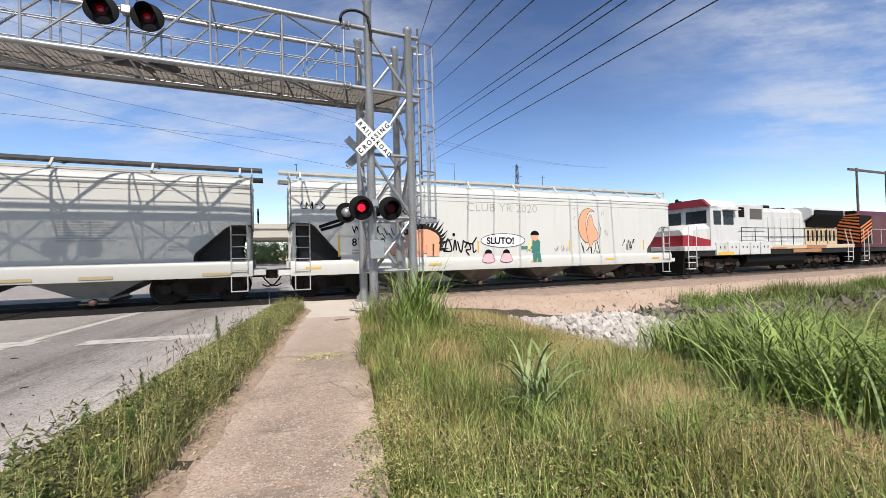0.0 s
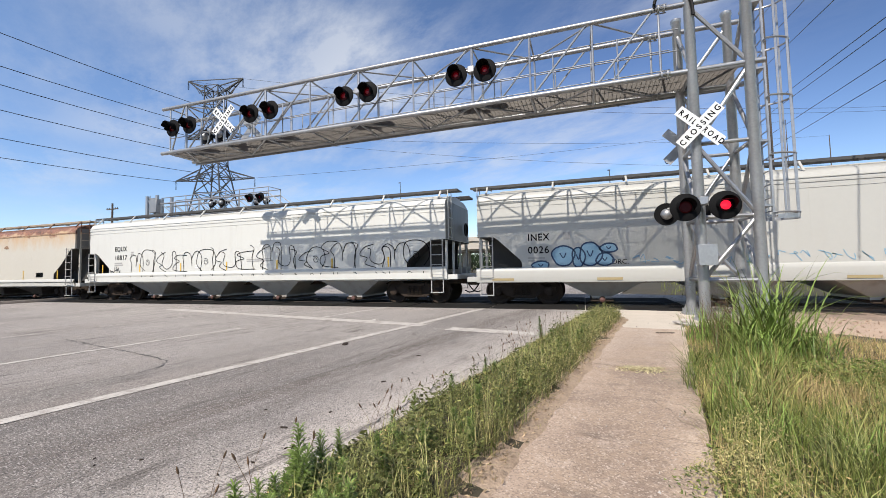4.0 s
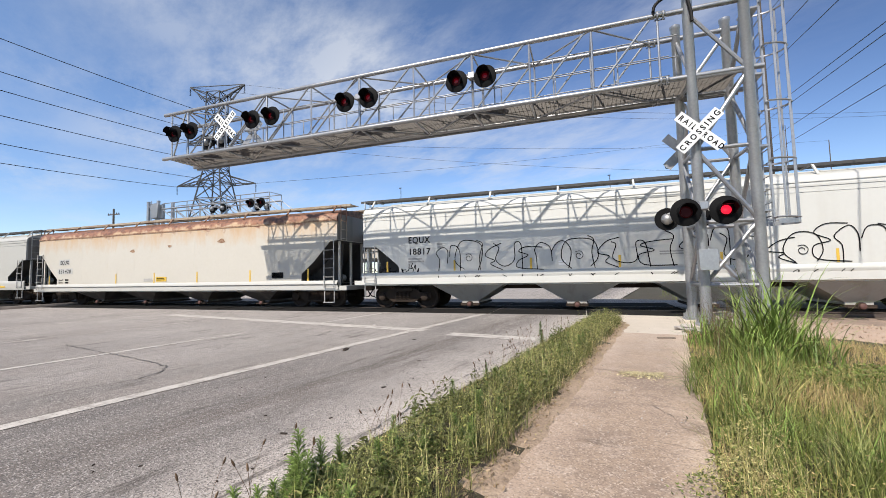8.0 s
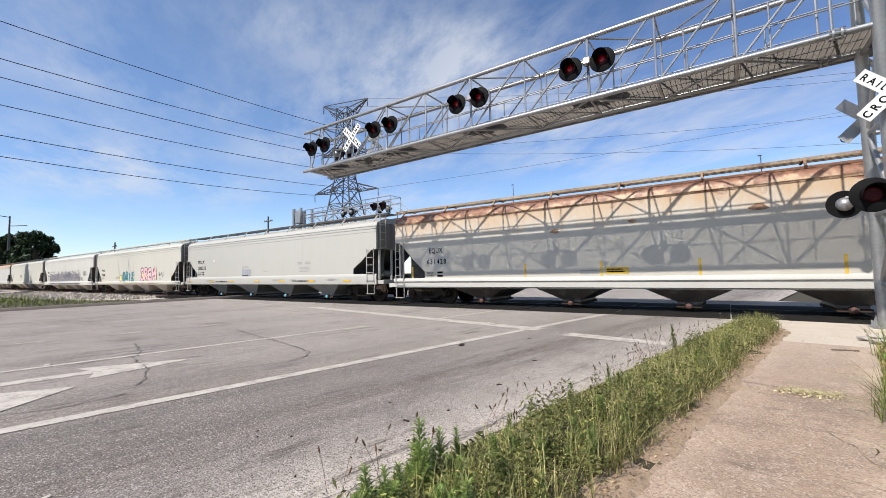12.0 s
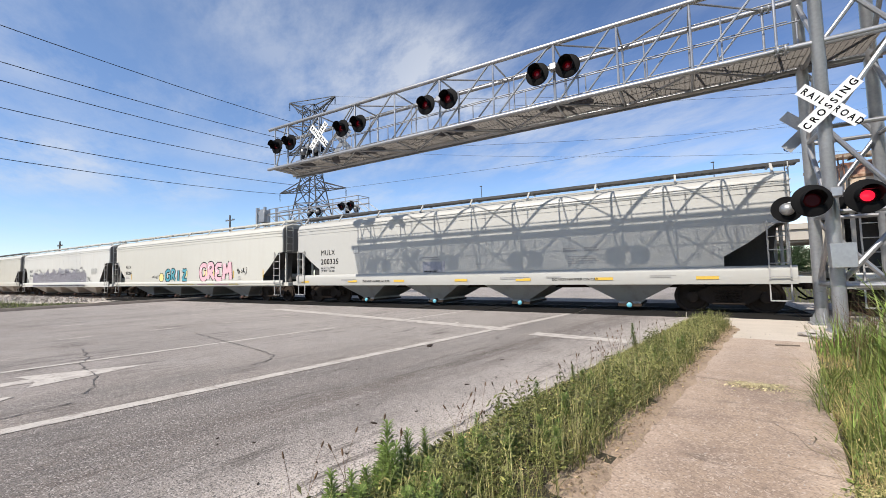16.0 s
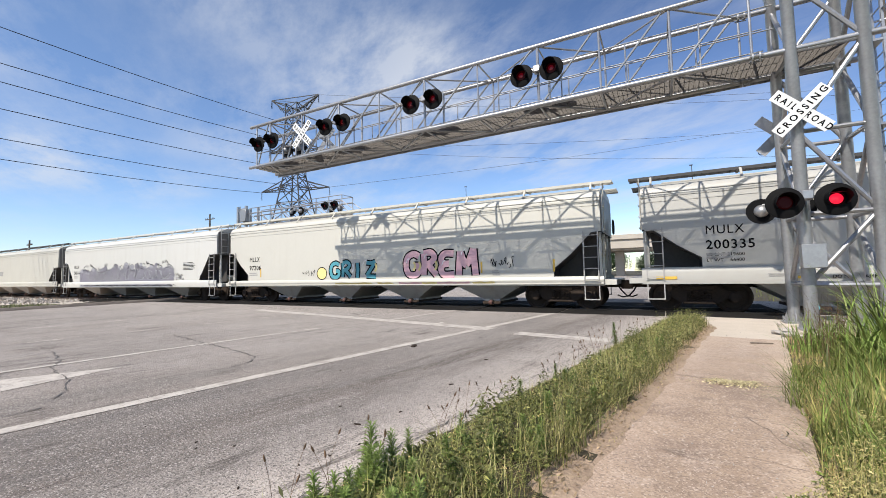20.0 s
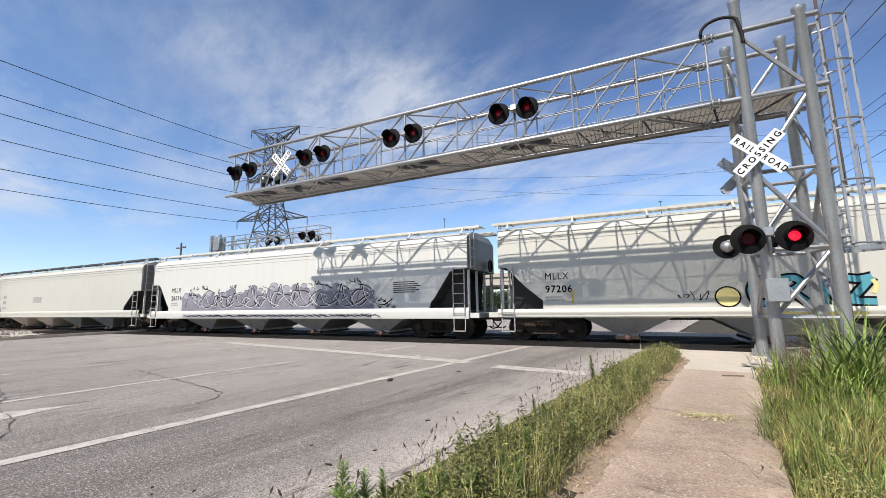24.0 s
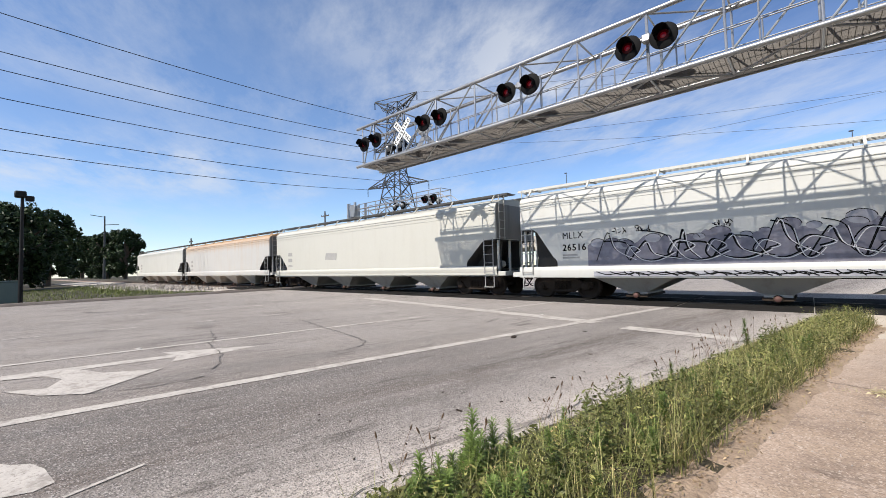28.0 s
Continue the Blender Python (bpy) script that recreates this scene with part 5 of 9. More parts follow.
def leaves(name, pos, size, material, label, category="weeds"):
    """Small single leaves at all angles, for low leafy weeds."""
    n = len(pos)
    u_ = rs.normal(0, 1, (n, 3))
    u_[:, 2] *= 0.7
    u_ /= np.linalg.norm(u_, axis=1)[:, None]
    v_ = np.cross(u_, rs.normal(0, 1, (n, 3)))
    v_ /= np.linalg.norm(v_, axis=1)[:, None]
    sz = rs.uniform(size[0], size[1], n)[:, None]
    verts = np.stack([pos - u_ * sz, pos + v_ * sz * 0.32, pos + u_ * sz, pos - v_ * sz * 0.32], 1).reshape(-1, 3)
    me = bpy.data.meshes.new(name)
    me.vertices.add(4 * n)
    me.vertices.foreach_set("co", verts.ravel())
    me.loops.add(4 * n)
    me.loops.foreach_set("vertex_index", np.arange(4 * n))
    me.polygons.add(n)
    me.polygons.foreach_set("loop_start", np.arange(n) * 4)
    me.update()
    me.materials.append(material)
    return tagged(new(name, me), label, category, kind="stuff")


# verge strip between road and sidewalk: a hump of soil with rank grass
s = Shape()
uu = span(-8, 11.3, 0.35)
cross = [(-2.14, -0.12), (-2.1, 0.03), (-1.85, 0.10), (-1.55, 0.13), (-1.25, 0.07), (-1.09, 0.03), (-0.985, 0.02), (-0.975, -0.12)]
rings = []
for u in uu:
    taper = min(1.0, max(0.15, (11.3 - u) / 0.8))
    rings.append([(*rp(-1.56 + (n + 1.56) * taper + (0.04 * noise.noise((u * 2, n, 3)) if -2.1 < n < -1 else 0.05 * noise.noise((u * 3.1, 0, 8)) if n > -1 else 0), u)[:2], z * taper + 0.02 * noise.noise((u * 3, n * 3, 1)) + lie(*rp(n, u)[:2])) for n, z in cross])
s.loft(rings)
tagged(part("verge", s, M["soil"]), "raised strip of soil and dry litter between road and sidewalk", "verge", kind="structure")


s = Shape()
rings = []
for u in span(-8, 10.9, 0.12):
    out = -0.93 + 0.06 * noise.noise((u * 2.3, 0, 8)) + 0.03 * noise.noise((u * 7.0, 0, 4))
    rings.append([(*rp(n, u)[:2], z + lie(*rp(n, u)[:2])) for n, z in ((-1.2, -0.05), (-1.18, 0.055), (-1.09, 0.036 + 0.008 * noise.noise((u * 9, 1, 1))), (out - 0.03, 0.027), (out, 0.012), (out + 0.012, -0.05))])
s.loft(rings)
tagged(part("litter_strip", s, M["litter"]), "crumbly strip of soil and litter beside the sidewalk", "soil", kind="structure")


def verge_points(count, n0=-2.12, n1=-1.06, u0=-3.0, u1=11.2, power=1.35):
    n, u, x, y = scatter(count, n0, n1, u0, u1, power=power)
    wob = 0.10 * np.array([noise.noise((a * 1.3, 0.0, 5.0)) for a in u])
    keep = (n > -2.0 + np.maximum(0, wob)) & (n < -1.05 + 0.7 * wob)
    n, u, x, y = n[keep], u[keep], x[keep], y[keep]
    return n, u, np.stack([x, y, 0.05 + 0 * x], 1)


# shade within the verge and sun on its tops are put into these greens
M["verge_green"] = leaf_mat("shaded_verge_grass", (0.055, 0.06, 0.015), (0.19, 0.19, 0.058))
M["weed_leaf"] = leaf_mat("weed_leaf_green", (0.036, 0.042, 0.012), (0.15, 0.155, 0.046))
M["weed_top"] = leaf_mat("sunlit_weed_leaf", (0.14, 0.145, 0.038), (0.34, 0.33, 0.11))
n, u, p = verge_points(78000, n0=-2.12, n1=-1.12, power=1.6)
lumps = patchy(p[:, 0], p[:, 1], 3.2, 6.0) + 0.6 * patchy(p[:, 0], p[:, 1], 8.0, 3.0)
some = lumps > -0.22
n, u, p, lumps = n[some], u[some], p[some], lumps[some]
lump = 0.25 + 1.5 * np.maximum(0, lumps + 0.25)
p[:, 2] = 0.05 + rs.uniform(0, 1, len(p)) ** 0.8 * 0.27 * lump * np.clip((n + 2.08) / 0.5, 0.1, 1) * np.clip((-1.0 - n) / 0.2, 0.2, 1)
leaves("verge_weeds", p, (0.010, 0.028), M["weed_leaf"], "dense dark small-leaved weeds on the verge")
n, u, p = verge_points(18000, n0=-2.1, n1=-1.15, power=1.6)
some = patchy(p[:, 0], p[:, 1], 4.5, 17.0) > 0.02
n, u, p = n[some], u[some], p[some]
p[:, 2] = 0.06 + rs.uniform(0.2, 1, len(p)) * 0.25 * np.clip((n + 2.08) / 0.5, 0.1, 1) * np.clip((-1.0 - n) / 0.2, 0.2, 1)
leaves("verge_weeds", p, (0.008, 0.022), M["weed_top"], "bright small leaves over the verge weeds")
n, u, p = verge_points(20000)
some = patchy(p[:, 0], p[:, 1], 2.6, 11.0) + 0.5 * patchy(p[:, 0], p[:, 1], 7.0, 13.0) > -0.1
n, u, p = n[some], u[some], p[some]
mid = 1.15 * np.clip((n + 2.12) / 0.5, 0.15, 1)
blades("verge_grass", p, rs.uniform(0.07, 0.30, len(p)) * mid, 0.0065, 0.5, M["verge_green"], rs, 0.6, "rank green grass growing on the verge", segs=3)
n, u, p = verge_points(15000, n0=-2.0, n1=-1.12, power=1.2)
some = patchy(p[:, 0], p[:, 1], 2.2, 31.0) + 0.3 * rs.normal(0, 1, len(p)) > -0.05
n, u, p = n[some], u[some], p[some]
blades("verge_grass", p, rs.uniform(0.14, 0.38, len(p)) * np.clip((n + 2.12) / 0.5, 0.15, 1), 0.0036, 0.7, M["straw_stalk"], rs, 0.9, "pale yellowing grass stalks on the verge", segs=3)
n, u, p = verge_points(6500, n0=-2.0, n1=-1.18, power=1.1)
blades("verge_grass", p, rs.uniform(0.24, 0.46, len(p)) * np.clip((n + 2.12) / 0.5, 0.2, 1), 0.0042, 0.65, M["seeded"], rs, 1.3, "arching pale green grass stalks on the verge", segs=5)
n, u, p = verge_points(7000)
blades("verge_grass", p, rs.uniform(0.06, 0.18, len(p)) * np.clip((n + 2.12) / 0.4, 0.2, 1), 0.0035, 0.8, M["dry"], rs, 0.6, "dry straw lying in the verge")
# dry litter along the sidewalk's edge
n, u, x, y = scatter(2600, -1.25, -0.9, -2, 11)
keep = (n < -1.0 + 0.07 * rs.normal(0, 1, len(n)))
blades("grass_litter", np.stack([x, y, 0 * x + 0.018], 1)[keep], rs.uniform(0.02, 0.07, keep.sum()), 0.005, 1.6, M["yellow"], rs, 0.9, "dry grass clippings along the sidewalk edge")
n, u, x, y = scatter(11000, -1.24, -0.84, -2, 11)
keep = n < -1.04 + 0.06 * rs.normal(0, 1, len(n))
q = np.stack([x, y, 0 * x + 0.042], 1)[keep]
M["leaf_litter"] = leaf_mat("tan_leaf_litter", (0.15, 0.105, 0.065), (0.45, 0.34, 0.22), 0.85)
leaves("leaf_litter", q, (0.006, 0.024), M["leaf_litter"], "brown leaf litter along the sidewalk edge", "leaf litter")


def stalk_mesh(seed, h):
    """A thin grass stalk that leans, with a spiked seed head."""
    r = random.Random(seed)
    s = Shape()
    a, l = r.uniform(0, 6.28), r.uniform(0.1, 0.35)
    pts = [(l * h * t * t * math.cos(a), l * h * t * t * math.sin(a), h * t) for t in (0, 0.35, 0.7, 1.0)]
    s.path(pts, 0.0014, 4)
    e = Vector(pts[-1])
    d = (e - Vector(pts[-2])).normalized()
    s.turn([(0, 0.001), (0.008, 0.006), (0.025, 0.006), (0.04, 0.002)], e, d, 6)
    return s.mesh("stalk", M["stem_brown"], 40)


stalks = [stalk_mesh(i, 0.2 + 0.035 * i) for i in range(6)]
r_ = random.Random(11)
st = thing("seed_stalks", "thin brown seed stalks rising from the verge", "weed")
for i in range(70):
    u = r_.uniform(1.0, 8.5)
    p = rp(r_.uniform(-2.1, -1.75), u)
    part("stalk", stalks[i % 6], None, st, at=pose(p[0], p[1], 0.05, 0, 0, r_.uniform(0, 360)))


M["weed_bright"] = leaf_mat("bright_weed_leaf", (0.07, 0.115, 0.022), (0.18, 0.24, 0.06))


def leafy_mesh(seed, h, leaves, leaf_len, droop=0.5):
    """An upright weed: a stem set all round with narrow leaves."""
    r = random.Random(seed)
    s = Shape()
    lx, ly = r.uniform(-0.08, 0.08), r.uniform(-0.08, 0.08)
    s.path([(0, 0, 0), (lx * h * 0.4, ly * h * 0.4, h * 0.5), (lx * h, ly * h, h)], 0.004, 5)
    for i in range(leaves):
        t = 0.12 + 0.88 * i / leaves
        a = i * 2.4 + r.uniform(-0.3, 0.3)
        L = leaf_len * (1.15 - 0.75 * t) * r.uniform(0.8, 1.2)
        c = Vector((lx * h * t, ly * h * t, h * t))
        d = Vector((math.cos(a), math.sin(a), 0))
        k = Vector((-d.y, d.x, 0)) * (L * 0.13)
        up = 0.75 - droop * (1 - t)
        p1, p2 = c + d * L * 0.5 + Vector((0, 0, L * up * 0.7)), c + d * L + Vector((0, 0, L * up * 0.8))
        s.add([c, p1 - k, p2, p1 + k], [(0, 1, 2, 3)])
    return s.mesh("weed_leaves", M["weed_bright"], 0)


leafy = [leafy_mesh(i, 0.24 + 0.05 * i, 90 + 10 * i, 0.105, 0.25) for i in range(5)]
weeds_at = []
for i in range(120):
    u = 1.0 + 7.5 * r_.random() ** 2.6
    weeds_at.append((r_.uniform(-1.8, -1.5) if r_.random() < 0.35 else r_.uniform(-1.55, -1.2), u, r_.randrange(5), r_.uniform(0.4, 0.72)))
for n_, u_, k, sc in weeds_at:
    p = rp(n_, u_)
    w = part("weed", leafy[k], None, at=pose(p[0], p[1], 0.04, r_.uniform(-8, 8), r_.uniform(-8, 8), r_.uniform(0, 360)) @ Matrix.Scale(sc, 4))
    tagged(w, "leafy green weed standing in the verge", "weed", "weeds of the verge")
for i in range(34):
    weeds_at_near = (r_.uniform(-1.88, -1.35), r_.uniform(1.15, 2.7))
    p = rp(*weeds_at_near)
    w = part("weed", leafy[i % 5], None, at=pose(p[0], p[1], 0.04, r_.uniform(-12, 12), r_.uniform(-12, 12), r_.uniform(0, 360)) @ Matrix.Scale(r_.uniform(0.5, 0.8), 4))
    tagged(w, "bright leafy green weed standing in the verge", "weed", "weeds of the verge")
tall = leafy_mesh(77, 0.52, 130, 0.125, 0.3)
for x, y, sc in ((-1.56, 1.93, 0.80), (-1.48, 2.06, 0.66), (-1.53, 2.02, 0.45), (-1.36, 3.1, 0.5), (-1.22, 3.7, 0.55), (-1.1, 4.6, 0.5), (-0.74, 7.3, 0.8)):
    w = part("weed", tall, None, at=pose(x, y, 0.03, 3, -4, r_.uniform(0, 360)) @ Matrix.Scale(sc, 4))
    tagged(w, "tall spiky green weed at the road edge", "weed", "weeds of the verge")

# field to the east of the sidewalk
def field_points(count, u0, u1, n0, n1, power=1.0):
    n, u, x, y = scatter(count, n0, n1, u0, u1, power=power)
    dirt_line = 9.7 + 0.5 * patchy(x, y, 0.5, 2.0)
    off_stones = ~((x > 5.2) & (x < 11.2) & (y > 5.0 + 0.608 * (x - 6.1)) & (y < 10.5))
    keep = off_stones & (y < dirt_line) & (n > 0.2 + 0.12 * patchy(x, y, 1.6, 4.0))
    return x[keep], y[keep]


M["field_leaf"] = leaf_mat("field_leaf_green", (0.055, 0.08, 0.016), (0.20, 0.24, 0.06))
x, y = field_points(80000, -1.5, 7.0, 0.16, 4.2)
pt = patchy(x, y, 0.8, 21.0)
keep = pt + 0.2 * rs.normal(0, 1, len(x)) - 0.15 * (x - 1.2) > 0.08
g = on_ground(x[keep], y[keep])
g[:, 2] += 0.03 + rs.uniform(0, 1, len(g)) * 0.22 * (0.4 + np.abs(pt[keep]))
leaves("field_weeds", g, (0.012, 0.03), M["field_leaf"], "low small-leaved green weeds beside the sidewalk")
x, y = field_points(84000, -1.5, 6.5, 0.18, 6.5)
kind = 1.3 * patchy(x, y, 0.9, 9.0) + 0.25 * rs.normal(0, 1, len(x)) + 0.06 * (x - 1.7) + 0.06 * (y - 3) + 1.3 * np.exp(-((x - 3.5) ** 2 + (y - 1.8) ** 2) / 0.8) - 0.1
g = on_ground(x, y)
near = kind < 0.0
mid_ = (kind >= -0.02) & (kind < 0.28)
far_ = kind >= 0.28
blades("field_grass", g[near], rs.uniform(0.12, 0.36, near.sum()), 0.0075, 0.6, M["grass"], rs, 0.7, "green wild grass beside the sidewalk", segs=3)
blades("field_grass", g[mid_], rs.uniform(0.12, 0.36, mid_.sum()), 0.0055, 0.6, M["yellow"], rs, 0.7, "yellowing wild grass beside the sidewalk", segs=3)
blades("field_grass", g[far_], rs.uniform(0.10, 0.28, far_.sum()), 0.0055, 0.7, M["dry"], rs, 0.6, "dry straw-coloured grass", segs=3)
x, y = field_points(22000, -7.0, -1.3, 0.2, 7.0)
blades("field_grass", on_ground(x, y), rs.uniform(0.08, 0.26, len(x)), 0.008, 0.8, M["yellow"], rs, 0.7, "yellowing wild grass behind the viewer", segs=2)
x, y = field_points(42000, 5.0, 10.5, 0.18, 9.0)
kind = patchy(x, y, 0.5, 9.0) + 0.3 * rs.normal(0, 1, len(x)) + 0.25
g = on_ground(x, y)
a_, b_2 = kind < 0.12, kind >= 0.12
blades("field_grass", g[a_], rs.uniform(0.08, 0.22, a_.sum()), 0.008, 0.45, M["yellow"], rs, 0.7, "yellowing wild grass towards the tracks", segs=2)
blades("field_grass", g[b_2], rs.uniform(0.06, 0.2, b_2.sum()), 0.007, 0.5, M["dry"], rs, 0.7, "dry brown grass towards the tracks", segs=2)
x, y = field_points(46000, -4.0, 10.0, 5.0, 20.0)
g = on_ground(x, y)
pick = rs.uniform(0, 1, len(x)) < 0.55
blades("field_grass", g[pick], rs.uniform(0.2, 0.6, pick.sum()), 0.014, 0.45, M["grass"], rs, 0.7, "green rank grass in the ditch", segs=2)
blades("field_grass", g[~pick], rs.uniform(0.15, 0.5, (~pick).sum()), 0.012, 0.5, M["yellow"], rs, 0.7, "yellow rank grass in the ditch", segs=2)


# green tufts standing out of the field
for i in range(46):
    p = rp(rs.uniform(0.5, 4.4), rs.uniform(0.6, 5.2))
    m_ = 90
    q = np.stack([p[0] + rs.normal(0, 0.07, m_), p[1] + rs.normal(0, 0.07, m_), np.zeros(m_) + ground_z(p[0], p[1])], 1)
    tuft = arching("grass_tuft", q, rs.uniform(0.2, 0.55, m_), 0.008, M["lush" if i % 3 else "seeded"], rise=(0.1, 0.7), fall=(0.9, 2.2), segs=6)
    tagged(tuft, "bright green grass tuft in the field", "grass tuft", "grass tufts of the field")
# a dry straw patch and pale tips over the near field
g = on_ground(3.55 + rs.normal(0, 0.55, 9000), 1.75 + rs.normal(0, 0.32, 9000))
blades("field_grass", g, rs.uniform(0.08, 0.30, len(g)), 0.005, 0.8, M["dry"], rs, 0.8, "patch of dry straw-coloured grass", segs=3)
x, y = field_points(14000, -0.5, 4.2, 0.3, 4.6)
keep = patchy(x, y, 1.1, 41.0) + 0.15 * rs.normal(0, 1, len(x)) > 0.05
x, y = x[keep], y[keep]
blades("field_grass", on_ground(x, y), rs.uniform(0.16, 0.40, len(x)), 0.0042, 0.6, M["straw_stalk"], rs, 0.9, "pale seeding stalks in the field grass", segs=3)


def clump(name, x, y, count, h, width, lean, material, label, spread=0.12, category="grass clump", curl=1.0, segs=6, least=0.0):
    p = np.stack([x + rs.normal(0, spread, count), y + rs.normal(0, spread, count), np.zeros(count)], 1)
    p[:, 2] = ground_z(x, y)
    ob = blades(name, p, rs.uniform(0.55, 1.0, count) * h, width, lean, material, rs, curl, segs=segs, least=least)
    return tagged(ob, label, category)


TWO = (("lush", 0.55, 1.0), ("grass", 0.45, 0.85))
reed_stand("grass_clump", 2.42, 7.0, 230, 1.75, 0.030, "tall bright green arching grass clump by the mast", 0.17, TWO, fall=(0.7, 2.2))
reed_stand("grass_clump", 2.15, 6.3, 130, 1.1, 0.022, "tall bright green grass clump beside the sidewalk", 0.16, TWO)
reed_stand("grass_clump", 2.78, 6.6, 120, 1.1, 0.022, "tall green grass clump beside the sidewalk", 0.18, TWO)
clump("grass_clump", 2.0, 8.1, 160, 0.75, 0.018, 0.4, M["lush"], "green grass clump at the foot of the mast", 0.16)
clump("grass_clump", 1.75, 6.2, 120, 0.55, 0.014, 0.5, M["grass"], "low green grass tuft at the sidewalk edge", 0.14)
clump("grass_clump", 1.35, 5.1, 110, 0.5, 0.012, 0.8, M["grass"], "low grass tuft leaning over the sidewalk", 0.1)
clump("grass_clump", 1.25, 4.3, 90, 0.42, 0.011, 0.8, M["yellow"], "low grass tuft leaning over the sidewalk", 0.12)
plant = thing("broadleaf_plant", "broad-bladed green plant with long arching leaves", "plant", (1.95, 2.62, ground_z(1.95, 2.62)))
M["blade_green"] = leaf_mat("grey_green_blade", (0.09, 0.125, 0.048), (0.26, 0.32, 0.13))
for k in range(5):
    dx, dy = rs.normal(0, 0.06, 2)
    part("stem", Shape().path([(dx, dy, 0), (dx * 1.3, dy * 1.3, 0.2), (dx * 2, dy * 2, 0.4)], 0.009, 6), M["blade_green"], plant)
    for j in range(9):
        z_ = 0.04 + 0.042 * j
        f_ = 1 + z_ / 0.4
        leaf = arching("leaf", np.array([[dx * f_, dy * f_, z_]]), rs.uniform(0.35, 0.75, 1), 0.03, M["blade_green"], rise=(0.3, 0.85), fall=(1.5, 2.9))
        leaf.parent = plant
clump("dock_weed", 2.2, 8.5, 90, 0.8, 0.012, 0.25, M["stem_brown"], "withered brown dock weed at the mast foot", 0.12, "weed")
# pale seed specks hanging over grass and weeds
n, u, p = verge_points(9000, n0=-2.12, n1=-1.15, power=1.5)
p[:, 2] = 0.08 + 0.26 * rs.uniform(0, 1, len(p)) * np.clip((n + 2.1) / 0.5, 0.1, 1)
leaves("seed_heads", p, (0.004, 0.011), M["dry"], "pale dry seed heads over the verge", "seed heads")
x, y = field_points(15000, -1.0, 8.0, 0.2, 6.5)
g = on_ground(x, y)
g[:, 2] += rs.uniform(0.12, 0.34, len(g))
leaves("seed_heads", g, (0.005, 0.013), M["dry"], "pale dry seed heads over the field grass", "seed heads")
# rank growth along the sidewalk's field edge
for i in range(26):
    t = i / 25
    p = rp(0.42 + 0.35 * rs.uniform(0, 1) + 0.5 * t, 4.2 + 4.4 * t + rs.uniform(-0.15, 0.15))
    clump("grass_clump", p[0], p[1], 70, 0.42 + 0.3 * t * rs.uniform(0.6, 1.2), 0.013, 0.6, M[("grass", "lush", "yellow", "grass")[i % 4]], "rank wild grass along the sidewalk edge", 0.13, curl=0.8, segs=4)
for x, y, n_, h in ((2.25, 8.4, 60, 1.15), (2.05, 8.0, 40, 0.95), (2.55, 8.7, 40, 1.1), (2.0, 7.4, 26, 0.8)):
    clump("dock_weed", x, y, n_, h, 0.009, 0.3, M["stem_brown"], "withered brown stems at the mast foot", 0.16, "weed", 0.6, 3)
# tufts that arch flat over the sidewalk
for x, y, h in ((1.02, 4.9, 0.5), (1.1, 5.3, 0.55), (1.28, 6.0, 0.5)):
    m_ = 46
    q = np.stack([x + rs.normal(0, 0.05, m_), y + rs.normal(0, 0.08, m_), np.zeros(m_) + 0.03], 1)
    tuft = blades("grass_tuft", q, rs.uniform(0.5, 1.0, m_) * h, 0.008, 0.9, M["grass"], rs, 1.0, segs=5)
    tagged(tuft, "dark grass tuft arching low over the sidewalk", "grass tuft")
# low pale-flowered weeds bunched at the sidewalk's field edge
M["flower"] = leaf_mat("pale_yellow_weed_tops", (0.20, 0.185, 0.06), (0.46, 0.40, 0.18))
for x, y, w_, h_ in ((0.62, 2.25, 0.2, 0.26), (0.72, 2.7, 0.24, 0.3), (0.9, 3.0, 0.22, 0.28), (0.66, 1.85, 0.2, 0.24), (1.0, 2.2, 0.28, 0.26), (0.98, 1.7, 0.25, 0.26), (1.15, 3.6, 0.22, 0.28), (1.3, 4.2, 0.2, 0.26), (1.45, 2.0, 0.3, 0.22)):
    m_ = 1500
    q = np.stack([x + rs.normal(0, w_ * 0.55, m_), y + rs.normal(0, w_ * 0.75, m_), np.zeros(m_)], 1)
    dome = np.exp(-((q[:, 0] - x) ** 2 + (q[:, 1] - y) ** 2) / (w_ * w_))
    q[:, 2] = np.array([ground_z(a, b) for a, b in q[:, :2]]) + 0.03 + h_ * dome * rs.uniform(0.25, 1.0, m_)
    top_ = q[:, 2] > np.median(q[:, 2])
    leaves("low_weed", q[~top_], (0.008, 0.022), M["field_leaf"], "dense low green weed beside the sidewalk", "weed")
    leaves("low_weed", q[top_], (0.005, 0.014), M["flower"], "pale yellow tops of a low weed", "weed")
# tall reedy grass in the ditch
spots = [(5.4, 3.0), (6.2, 4.7), (5.7, 3.4), (5.2, 2.5), (6.1, 3.9), (6.0, 2.9), (6.8, 4.4), (6.9, 3.4), (7.6, 4.6), (8.2, 4.2), (4.7, 2.3), (5.9, 2.1), (7.6, 3.1), (9.0, 5.2), (8.8, 3.6), (7.0, 5.2), (4.5, 2.0), (9.6, 4.4), (10.4, 5.6), (6.5, 2.4), (4.9, 1.9), (5.6, 1.2), (6.3, 1.7), (4.45, 1.5), (4.8, 1.05), (5.3, 1.6), (7.2, 2.4), (10.8, 5.0), (12.2, 5.4), (9.0, 6.1), (10.2, 6.6), (11.4, 6.9), (12.6, 7.2), (13.5, 6.3), (14.5, 7.4), (16.0, 7.6)]
